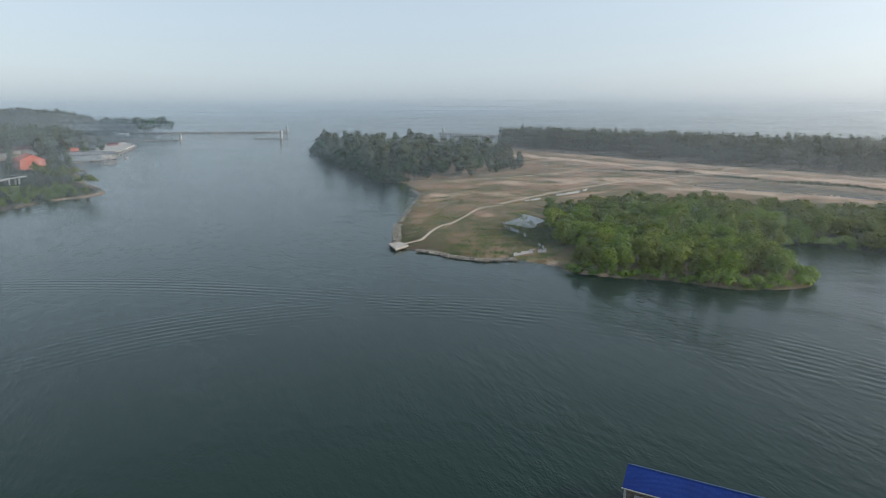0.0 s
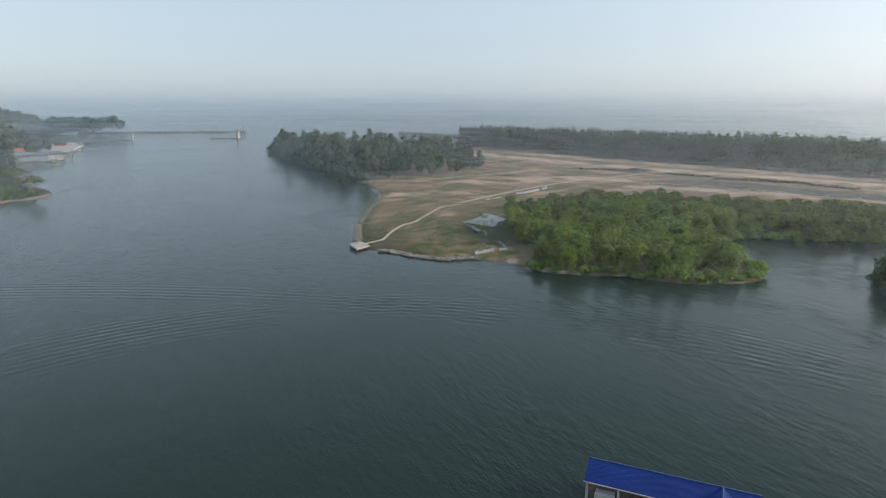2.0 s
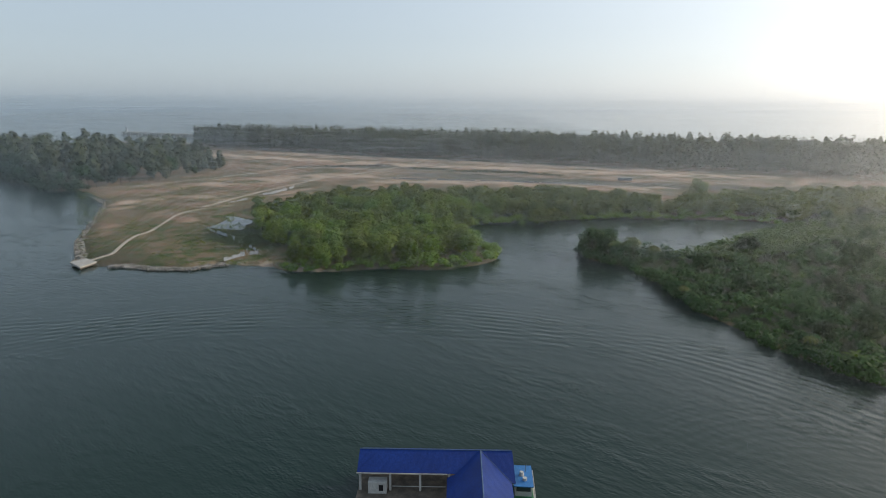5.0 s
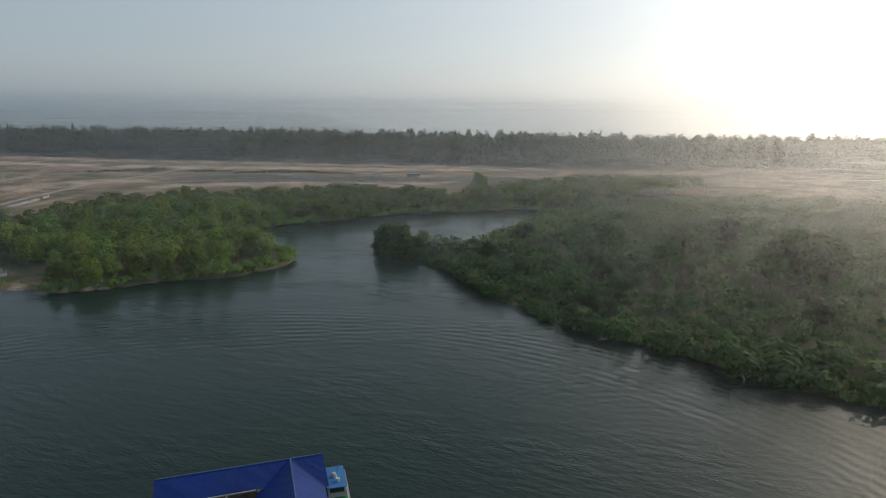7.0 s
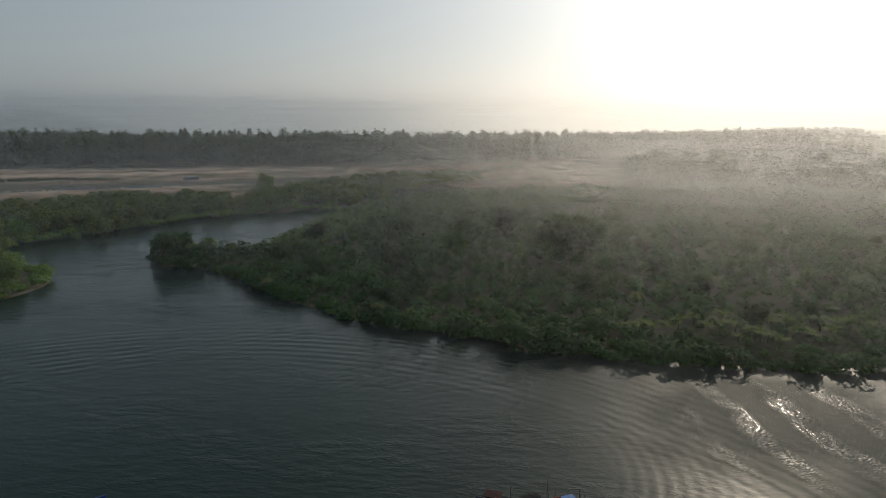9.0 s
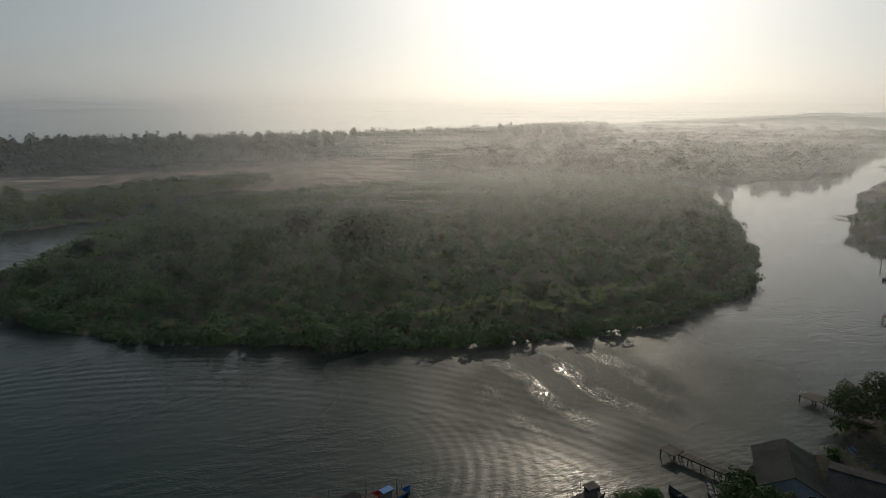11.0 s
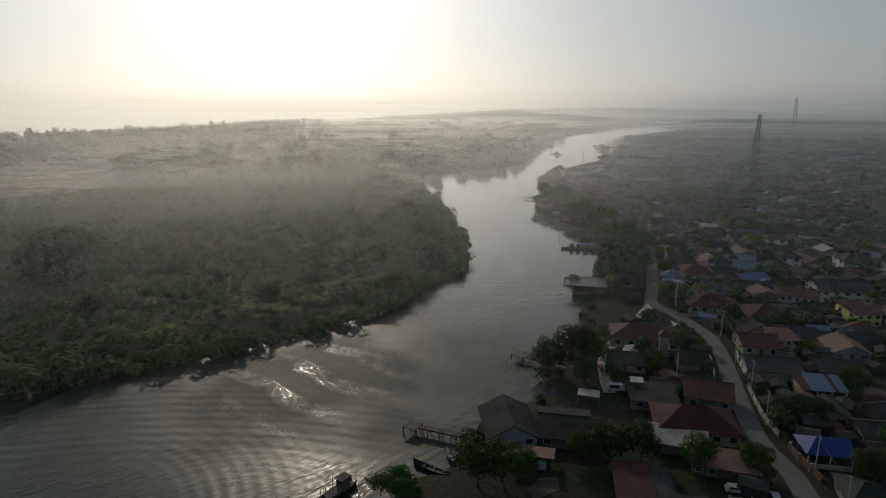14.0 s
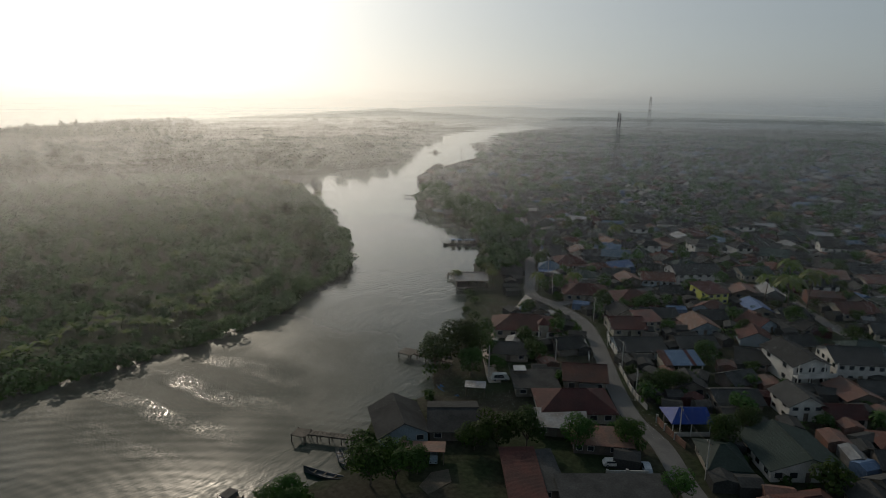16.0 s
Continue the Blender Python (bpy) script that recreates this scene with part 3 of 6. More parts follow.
def limbs(b, base, height_, r, lobes, rng):
    top = Vector(base) + Vector((rng.uniform(-0.3, 0.3), rng.uniform(-0.3, 0.3), height_))
    b.tube(base, top, r, r * 0.6, 6)
    for c in lobes:
        b.tube(top - Vector((0, 0, height_ * rng.uniform(0, 0.4))), c, r * 0.45, r * 0.12, 4)


def broadleaf(seed, high, wide, leaves, size, stem=0.35, lobes=7):
    rng = random.Random(seed)
    cs, rs = [], []
    for i in range(lobes):
        a, q = 6.283 * i / lobes + rng.uniform(-0.4, 0.4), rng.uniform(0.25, 0.62) if i else 0
        k = rng.uniform(0.28, 0.46)
        cs.append((math.cos(a) * wide * q, math.sin(a) * wide * q, high * rng.uniform(stem + 0.12, 0.8) if i else high * 0.78))
        rs.append((wide * k, wide * k, high * rng.uniform(0.16, 0.26)))
    crown, trunk = Build(), Build()
    leaf_cloud(crown, cs, rs, leaves, size, rng, 0.38)
    limbs(trunk, (0, 0, -0.6), high * stem, 0.02 * high + 0.06, cs, rng)
    return trunk, crown


def conifer(seed, high, wide, leaves, size, point=0.6):
    """A casuarina: a tall ragged cone of drooping needle sprays in whorls."""
    rng = random.Random(seed)
    crown, trunk = Build(), Build()
    trunk.tube((0, 0, -0.6), (rng.uniform(-0.4, 0.4), rng.uniform(-0.4, 0.4), high * 0.92), 0.02 * high, 0.05, 6)
    cs, rs = [], []
    n = 13
    for i in range(n):
        f = i / (n - 1)
        a = rng.uniform(0, 6.28)
        w = wide * (0.55 + 0.45 * math.sin(min(1, f * 2.2) * 1.57)) * (1 - point * (max(0, f - 0.45) / 0.55) ** 1.6) * rng.uniform(0.75, 1.15)
        q = w * rng.uniform(0.2, 0.5)
        cs.append((math.cos(a) * q, math.sin(a) * q, high * (0.14 + 0.82 * f)))
        rs.append((w * 0.7, w * 0.7, high * 0.075))
        trunk.tube((0, 0, high * (0.1 + 0.8 * f)), cs[-1], 0.06, 0.02, 3, False)
    leaf_cloud(crown, cs, rs, leaves, size, rng, 0.3, 0.25)
    return trunk, crown


def fronds(b, top, count, length, rng, wide=0.28, rise=0.9):
    """Arching fronds with a row of leaflets down each side."""
    for i in range(count):
        a = 6.283 * i / count + rng.uniform(-0.2, 0.2)
        up = rng.uniform(0.1, rise)
        out = Vector((math.cos(a), math.sin(a), 0))
        side = Vector((-math.sin(a), math.cos(a), 0))
        pts = []
        for k in range(7):
            f = k / 6
            pts.append(Vector(top) + out * length * f * (1 - 0.12 * f) + Vector((0, 0, length * (up * f - (0.55 + up * 0.75) * f * f))))
        for k in range(6):
            p, q = pts[k], pts[k + 1]
            w = length * wide * math.sin(0.5 + 2.4 * (k + 0.5) / 6) * 0.75
            for s in (1, -1):
                tip = (p + q) / 2 + side * s * w + out * w * 0.4 - Vector((0, 0, w * 0.45))
                b.add([tuple(p), tuple(q), tuple(tip)], [(0, 1, 2)])
                tip2 = q + side * s * w * 0.8 + out * w * 0.5 - Vector((0, 0, w * 0.6))
                b.add([tuple((p + q) / 2), tuple(q + (q - p) * 0.3), tuple(tip2)], [(0, 1, 2)])


def coconut(seed, high, length=5.0):
    rng = random.Random(seed)
    trunk, crown = Build(), Build()
    lean = Vector((rng.uniform(-1, 1), rng.uniform(-1, 1), 0)) * high * 0.09
    p = Vector((0, 0, -0.5))
    for k in range(5):
        f = (k + 1) / 5
        q = Vector((lean.x * f * f, lean.y * f * f, high * f))
        trunk.tube(p, q, 0.2 - 0.02 * k, 0.18 - 0.02 * k, 6, False)
        p = q
    fronds(crown, p, 22, length, rng)
    return trunk, crown


def banana(seed, high):
    rng = random.Random(seed)
    b = Build()
    b.tube((0, 0, -0.3), (0, 0, high * 0.5), 0.13, 0.09, 5)
    for i in range(8):
        a, up, ln = 6.283 * i / 8 + rng.uniform(-0.3, 0.3), rng.uniform(0.5, 1.5), high * rng.uniform(0.5, 0.75)
        out, side = Vector((math.cos(a), math.sin(a), 0)), Vector((-math.sin(a), math.cos(a), 0))
        pts = [Vector((0, 0, high * 0.48)) + out * ln * f + Vector((0, 0, ln * (up * f - up * 0.75 * f * f))) for f in (0, 0.35, 0.7, 1)]
        ws = (0.05, 0.32, 0.3, 0.04)
        v = [tuple(p + side * w * s * ln * 0.45 + Vector((0, 0, 0.0 if s == 0 else -0.1 * w))) for p, w in zip(pts, ws) for s in (-1, 1)]
        b.add(v, [(2 * k, 2 * k + 1, 2 * k + 3, 2 * k + 2) for k in range(3)])
    return b


class Kind:
    """A plant built once, with its parts, and set out as copies that share its meshes."""

    every = []

    def __init__(self, name, trunk, crown, leaf_mat, label, group):
        self.root = thing(name, Matrix.Identity(4), label, "tree", group)
        part("trunk", trunk, M["bark"], self.root)
        part("crown", crown, leaf_mat, self.root, smooth=False)
        self.used = False
        Kind.every.append(self)

    def put(self, x, y, scale=1.0, turn=0.0, z=None, stretch=1.0):
        z = max(ground_at(x, y), -0.3) if z is None else z
        m = Matrix.LocRotScale((x, y, z), Euler((0, 0, turn)), None)
        if self.used:
            ob = copy_thing(self.root, m)
        else:
            ob, self.used = self.root, True
        ob.matrix_basis = Matrix.LocRotScale((x, y, z), Euler((0, 0, turn)), (scale, scale, scale * stretch))
        return ob


def scatter(poly, gap, rng, jitter=0.45, keep=None):
    """Uneven spots inside a plan outline."""
    xs, ys = [p[0] for p in poly], [p[1] for p in poly]
    out = []
    y = min(ys)
    row = 0
    while y < max(ys):
        x = min(xs) + (row % 2) * gap / 2
        while x < max(xs):
            px, py = x + rng.uniform(-jitter, jitter) * gap, y + rng.uniform(-jitter, jitter) * gap
            inside = False
            for (ax, ay), (bx, by) in zip(poly, poly[1:] + poly[:1]):
                if (ay > py) != (by > py) and px < ax + (py - ay) * (bx - ax) / (by - ay):
                    inside = not inside
            if inside and (keep is None or keep(px, py)):
                out.append((px, py))
            x += gap
        y += gap * 0.87
        row += 1
    return out


def wood(name, spots, protos, material, label, rng, lo=0.8, hi=1.2, lumpy=0.0):
    """A far wood that nobody could count, as one mesh."""
    vs, fs, k = [], [], 0
    cooked = [(np.array(b.v), np.array([f for f in b.f if len(f) == 3] or [(0, 1, 2)])) for b in protos]
    for x, y in spots:
        v, f = cooked[rng.randrange(len(cooked))]
        a, s = rng.uniform(0, 6.28), rng.uniform(lo, hi) * (1 + lumpy * noise.noise((x * 0.035, y * 0.035, 4.2)))
        c, d = math.cos(a) * s, math.sin(a) * s
        w = v @ np.array([[c, d, 0], [-d, c, 0], [0, 0, s * rng.uniform(0.88, 1.12)]]) + (x, y, max(ground_at(x, y), 0.0))
        vs.append(w), fs.append(f + k)
        k += len(w)
    me = bpy.data.meshes.new(name)
    v, f = np.concatenate(vs), np.concatenate(fs)
    me.vertices.add(len(v)), me.loops.add(len(f) * 3), me.polygons.add(len(f))
    me.vertices.foreach_set("co", v.ravel().astype(np.float32))
    me.loops.foreach_set("vertex_index", f.ravel().astype(np.int32))
    me.polygons.foreach_set("loop_start", np.arange(0, len(f) * 3, 3, dtype=np.int32))
    me.update(calc_edges=True)
    me.materials.append(material)
    return tagged(new(name, me), label, "trees", kind="stuff")


rng = random.Random(5)
# the tall belt of casuarinas along the sea
BELT = [(536, 1024), (563, 896), (602, 765), (632, 595), (668, 480), (712, 290), (758, 110), (832, -96), (896, -262), (1010, -420), (1290, -800), (1420, -790),
        (1110, -330), (1000, -150), (945, 16), (896, 240), (840, 480), (752, 720), (664, 944), (600, 1072)]
cas = [conifer(s, 32, 6.4, 165, 2.7, 0.62)[1] for s in (1, 2, 3, 4, 5)]
wood("casuarina_belt", scatter(BELT, 12.8, rng), cas, M["casuarina"], "tall dark belt of casuarina trees along the sea shore", rng, 0.86, 1.08)

# wood on the spit: casuarinas with broad-leaved trees at the water
NOSE = [(208, 1062), (186, 850), (183, 724), (174, 596), (192, 570), (222, 572), (290, 585), (358, 608), (395, 690), (430, 830), (380, 960), (300, 1050)]
spit = [Kind("casuarina_tree", *conifer(10 + i, 30 - 3 * i, 8.5, 430, 2.7), M["casuarina"], "tall feathery grey-green casuarina tree in the wood on the spit", "trees on the spit") for i in range(3)]
spit += [Kind("broadleaf_tree", *broadleaf(20 + i, 19, 9.5, 480, 2.1), M["jungle"], "spreading dark broad-leaved tree in the wood on the spit", "trees on the spit") for i in range(2)]
for x, y in scatter(NOSE, 19, rng, keep=lambda x, y: inland(x, y) > 3):
    low = y < 625 or x < 205 + (y > 700) * 0
    k = rng.choice(spit[3:] + spit[2:3]) if low and rng.random() < 0.7 else rng.choice(spit[:3] + spit[:2])
    f = 0.62 if x > 300 and y < 720 else 1.15 if x < 262 and y > 640 else 0.8 if rng.random() < 0.6 else 1.05
    k.put(x, y, f * rng.uniform(0.6, 1.1), rng.uniform(0, 6.28))
for (ax, ay), (bx, by) in zip(EAST[0:6], EAST[1:7]):
    n = max(1, int(math.hypot(bx - ax, by - ay) / 12))
    for i in range(n):
        spit[rng.choice((3, 3, 4, 2))].put(ax + (bx - ax) * i / n + rng.uniform(6, 12), ay + (by - ay) * i / n + rng.uniform(0, 6), rng.uniform(0.4, 0.75), rng.uniform(0, 6))
for x, y, s in ((199, 1012, 0.55), (197, 990, 0.45), (194, 972, 0.4)):
    spit[3].put(x, y, s, x)

shrub = []
for (ax, ay), (bx, by) in zip(EAST[19:-1], EAST[20:]):
    n = int(math.hypot(bx - ax, by - ay) / 3.5)
    shrub += [(ax + (bx - ax) * i / n + rng.uniform(0, 2), ay + (by - ay) * i / n + rng.uniform(1, 3.5)) for i in range(n)]

spit_edge = []
for (ax, ay), (bx, by) in zip(EAST[0:7], EAST[1:8]):
    n = int(math.hypot(bx - ax, by - ay) / 2.6)
    spit_edge += [(ax + (bx - ax) * i / n + rng.uniform(-1, 7), ay + (by - ay) * i / n + rng.uniform(-2, 4)) for i in range(n) if by > 540]

# mangrove wood between the field and the creek
MANGROVE = [(161, 236), (158, 226), (172, 211), (187, 200), (203, 181), (219, 173), (233, 172), (243, 178), (258, 200), (276, 228), (311, 229), (316, 208), (330, 200), (372, 180), (402, 151),
            (428, 118), (434, 92), (426, 82), (452, 78), (462, 90), (450, 125), (434, 160), (436, 208), (424, 252), (385, 284), (362, 316), (342, 342), (318, 364), (270, 362), (232, 352),
            (205, 325), (188, 287), (177, 262)]
mang = [Kind("mangrove_tree", *broadleaf(40 + i, 13 + i, 7.5, 900, 0.74, 0.1, 14), M["mangrove"], "bright green bushy mangrove tree at the water", "mangrove trees") for i in range(4)]
deep = []
CREEK_END = [(440, 96), (430, 80), (470, 66), (540, 34), (604, -10), (616, 18), (566, 80), (505, 132), (452, 168), (438, 150)]
for x, y in scatter(MANGROVE, 10.4, rng, 0.48) + scatter(CREEK_END, 9.5, rng, 0.45):
    if x > 318 or y > 318:
        deep.append((x, y))
        continue
    edge = float(inland(x, y))
    s = rng.uniform(0.55, 1.12) * (0.62 if y < 120 else 0.8 if edge < 8 else 1.0) * (0.8 if x > 395 else 1.0)
    rng.choice(mang).put(x, y, s, rng.uniform(0, 6.28))
back = [broadleaf(45 + i, 11, 7.5, 330, 1.25, 0.12, 10)[1] for i in range(3)]
wood("mangrove_wood", deep, back, M["mangrove"], "dense green mangrove wood behind the creek", rng, 0.75, 1.1)
for x, y, s in ((349, 192, 0.5), (352, 189, 0.4), (313, 206, 0.36), (297, 238, 0.5), (238, 372, 0.7), (522, 175, 0.95), (528, 171, 0.8), (692, -186, 1.0)):
    mang[int(x) % 4].put(x, y, s, x)

# the overgrown headland
HEADLAND = [(404, 80), (387, 84), (361, 90), (339, 94), (318, 98), (301, 100), (290, 106), (284, 116), (286, 130), (288, 142), (283, 147), (277, 145), (267, 136), (267, 115), (253, 98), (240, 85), (223, 69), (213, 52), (205, 44),
            (197, 22), (193, 5), (187, -12), (179, -21), (177, -45), (172, -67), (171, -96), (172, -116), (175, -130), (185, -149), (191, -169), (205, -191),
            (237, -221), (286, -256), (343, -294), (391, -322), (452, -350), (517, -377), (560, -370), (600, -300), (590, -200), (560, -110), (540, -40), (510, 20), (480, 70), (440, 84)]
sizes = [(4, 3.2), (5.5, 4.2), (3.2, 3.4), (7, 5.0)]
bushes = []
for i, (h, w) in enumerate(sizes):
    b, r = Build(), random.Random(60 + i)
    lobes = [(r.uniform(-0.5, 0.5) * w, r.uniform(-0.5, 0.5) * w, h * r.uniform(0.2, 0.62)) for _ in range(5)]
    leaf_cloud(b, lobes, [(w * 0.62, w * 0.62, h * 0.36)] * 5, 84, 1.0, r, 0.45)
    bushes.append(b)
spots = scatter(HEADLAND, 6.9, rng)
for (ax, ay), (bx, by) in zip(HEAD[0:36], HEAD[1:37]):
    n = int(math.hypot(bx - ax, by - ay) / 1.7)
    spots += [(ax + (bx - ax) * i / n + rng.uniform(-2.0, 1.6), ay + (by - ay) * i / n + rng.uniform(-1.8, 1.2)) for i in range(n)]
near = [p for p in spots if (p[0] < 400 or rng.random() < 0.75) and not (p[0] > 300 and p[1] > 66)]
wood("headland_scrub", near, bushes, M["jungle"], "dense dark green scrub covering the headland", rng, 0.5, 0.95, 0.7)
jungle = [Kind("jungle_tree", *broadleaf(70 + i, 15, 8.5, 680, 1.1, 0.3, 10), M["jungle"], "round-crowned dark jungle tree rising from the scrub", "headland trees") for i in range(3)]
for x, y, s in ((294, -46, 1.2), (284, -38, 1.05), (304, -55, 1.05), (296, -58, 0.95), (288, -52, 0.95), (300, 2, 0.9), (279, 6, 0.85), (272, -34, 0.7), (319, 78, 0.6), (310, 36, 0.85), (268, 128, 0.72), (270, 137, 0.8), (277, 141, 0.72),
                (283, 141, 0.45), (266, 122, 0.5), (290, 138, 0.6), (345, -20, 0.9), (250, 62, 0.5), (268, 84, 0.6), (330, -60, 0.8), (262, -60, 0.6), (240, -30, 0.5), (255, 30, 0.55), (236, 20, 0.45)):
    jungle[int(x * 7) % 3].put(x, y, s * 1.2, x)
for x, y in scatter(HEADLAND, 34, rng):
    if inland(x, y) > 6:
        jungle[rng.randrange(3)].put(x, y, rng.uniform(0.35, 0.62), rng.uniform(0, 6))
for x, y in scatter([(200, -185), (236, -216), (286, -250), (343, -288), (391, -316), (520, -372), (540, -360), (395, -295), (345, -265), (290, -230), (240, -195), (208, -168)], 13, rng):
    jungle[rng.randrange(3)].put(x, y, rng.uniform(0.5, 0.72), rng.uniform(0, 6))
wood("spit_shrubs", spit_edge, bushes, M["jungle"], "dark bushes crowding the shore of the spit", rng, 0.7, 1.4)
wood("shore_shrubs", shrub, bushes, M["mangrove"], "low green shrubs leaning over the muddy shore", rng, 0.6, 1.0)
bt = [banana(90 + i, 4.6) for i in range(3)]
cooked = []
for b in bt:
    t = Build()
    t.v = b.v
    for f in b.f:
        t.f += [(f[0], f[i], f[i + 1]) for i in range(1, len(f) - 1)]
    cooked.append(t)
plots = scatter([(330, 95), (392, 84), (470, 66), (505, 10), (540, -60), (520, -110), (440, -60), (400, 20)], 5.0, rng)
plots += scatter([(289, 106), (301, 100), (318, 99), (340, 95), (362, 91), (388, 85), (412, 79), (405, 52), (340, 62), (296, 76)], 3.6, rng)
plots += [p for p in scatter(HEADLAND, 38, rng)]
plots += scatter([(200, -20), (188, -60), (184, -100), (188, -130), (200, -150), (206, -120), (200, -60)], 7, rng)
wood("banana_plants", plots, cooked, M["banana"], "patches of pale green banana plants among the scrub", rng, 0.8, 1.45)
palms = [Kind("coconut_palm", *coconut(100 + i, 11 + 2 * i), M["palm"], "slender coconut palm with arching fronds", "coconut palms") for i in range(3)]
for x, y, s in ((269, 116, 1.0), (267, 124, 0.8), (274, 108, 0.7), (337, -296, 0.9), (387, -317, 0.8), (392, -312, 1.0), (200, 30, 0.5), (230, 78, 0.5), (215, -60, 0.6), (300, -170, 0.7), (350, -240, 0.8),
                (-119, 676, 1.5), (-101, 659, 1.5), (-92, 655, 1.45), (-73, 592, 1.35), (-69, 596, 1.1), (-78, 600, 1.15), (-96, 650, 1.3), (-84, 612, 0.9), (-112, 668, 1.2), (-104, 654, 1.1), (-132, 720, 1.3), (-88, 640, 0.9),
                (110, -205, 0.7), (98, -212, 0.75), (134, -206, 0.7), (142, -196, 0.6), (128, -200, 0.65), (30, -238, 1.2), (25, -248, 1.25), (38, -243, 1.0), (34, -268, 1.1), (118, -300, 1.0),
                (150, -340, 0.9), (190, -360, 1.0), (80, -330, 1.0), (215, -420, 1.1), (60, -390, 1.1), (262, -450, 1.0), (170, -470, 1.1)):
    palms[int(abs(x * 3)) % 3].put(x, y, s, x)

# far woods along the river and behind the field
dome = []
for i in range(3):
    b, r = Build(), random.Random(120 + i)
    lobes = [(r.uniform(-0.5, 0.5) * 7, r.uniform(-0.5, 0.5) * 7, 17 * r.uniform(0.25, 0.8)) for _ in range(6)]
    leaf_cloud(b, lobes, [(4.4, 4.4, 4.2)] * 6, 68, 2.9, r, 0.5)
    dome.append(b)
FAR = [(530, -410), (560, -330), (580, -190), (640, -160), (760, -185), (900, -290), (1300, -700), (1700, -1300), (1500, -1700), (1150, -1450), (900, -1180), (846, -1060), (708, -835), (572, -665), (508, -566), (500, -510), (508, -480), (492, -440)]
wood("far_wood", scatter(FAR, 20, rng), dome, M["jungle"], "hazy wood along the far bend of the river", rng, 0.65, 1.25, 0.5)
GROVE = [(870, -250), (960, -340), (1075, -450), (1010, -640), (930, -560), (880, -400)]
wood("far_grove", scatter(GROVE, 14, rng), cas + dome, M["casuarina"], "tall grove of trees behind the headland", rng, 0.85, 1.15)
# woods of the town across the river mouth
TOWN_WOOD = [(-900, 2150), (-330, 1890), (-230, 1880), (-205, 1915), (-80, 1850), (-45, 1880), (-140, 1960), (-500, 2250)]
TOWN_BACK = [(-330, 1250), (-190, 1180), (-170, 1330), (-200, 1440), (-420, 1480)]
HILL = (-470, 2010, 300, 95, 46)


def knoll(x, y):
    d = ((x - HILL[0]) / HILL[2]) ** 2 + ((y - HILL[1]) / HILL[3]) ** 2
    return HILL[4] * max(0.0, 1 - d * d)


b = Build()
for j in range(13):
    for i in range(33):
        hx, hy = HILL[0] + HILL[2] * (i / 16 - 1) * 1.02, HILL[1] + HILL[3] * (j / 6 - 1) * 1.02
        b.v.append((hx, hy, knoll(hx, hy) + 0.4))
b.f = [(j * 33 + i, j * 33 + i + 1, j * 33 + i + 34, j * 33 + i + 33) for j in range(12) for i in range(32)]
solid("wooded_hill", b, M["jungle"], "low wooded hill behind the town", "hill", kind="structure", smooth=True)
up = wood("hill_wood", [p for p in scatter([(-770, 1900), (-170, 1900), (-170, 2120), (-770, 2120)], 19, rng) if knoll(*p) > 3], dome, M["casuarina"], "hazy rounded wood on the hill behind the town", rng, 0.9, 1.4)
for vert in up.data.vertices:
    vert.co.z += knoll(vert.co.x, vert.co.y)
wood("town_wood", scatter(TOWN_WOOD, 26, rng), dome, M["casuarina"], "far rounded wood behind the waterfront of the town", rng, 1.3, 2.0)
wood("town_wood", scatter(TOWN_BACK, 21, rng), cas, M["casuarina"], "tall trees behind the waterfront of the town", rng, 1.0, 1.25)
for x, y, s in ((-147, 905, 1.0), (-140, 1110, 1.15), (-196, 930, 0.9), (-150, 1190, 1.1), (-128, 885, 0.8), (-150, 1010, 1.1), (-185, 1050, 1.1), (-215, 1010, 1.0), (-136, 940, 0.95),
                (-165, 1150, 1.1), (-200, 1130, 1.2), (-235, 900, 0.9), (-250, 1040, 1.1), (-138, 822, 0.6), (-122, 812, 0.5), (-150, 815, 0.55), (-178, 830, 0.6), (-120, 850, 0.7), (-128, 1040, 0.9), (-118, 1160, 0.95)):
    spit[int(abs(x)) % 3].put(x, y, s * (0.72 if y < 990 else 1.0), x)
for x, y, s in ((-92, 1848, 2.2), (-64, 1855, 2.1), (-38, 1864, 2.3), (-112, 1880, 2.0), (-20, 1866, 1.7), (-132, 1870, 2.2), (-152, 1885, 2.1), (-172, 1880, 2.2), (-80, 1862, 2.0)):
    spit[3 + int(abs(x)) % 2].put(x, y, s * 1.05, x)
for x, y in scatter([(-180, 500), (-120, 523), (-92, 563), (-75, 580), (-72, 600), (-92, 640), (-140, 640), (-200, 600)], 11, rng):
    mang[rng.randrange(4)].put(x, y, rng.uniform(0.3, 0.5), rng.uniform(0, 6))

# ---- works on the far bank and the river mouth ----
def track(name, line, width, label, material="track", z=1.16):
    solid(name, Build().ribbon(line, width, z, 0.3), M[material], label, "track", kind="structure")


def smooth_line(pts, n=6):
    out = []
    p = [Vector(q) for q in pts]
    for i in range(len(p) - 1):
        a, b, c, d = p[max(i - 1, 0)], p[i], p[i + 1], p[min(i + 2, len(p) - 1)]
        for k in range(n):
            t = k / n
            q = 0.5 * ((2 * b) + (c - a) * t + (2 * a - 5 * b + 4 * c - d) * t * t + (3 * b - a - 3 * c + d) * t ** 3)
            out.append((q.x, q.y))
    return out + [tuple(p[-1])]


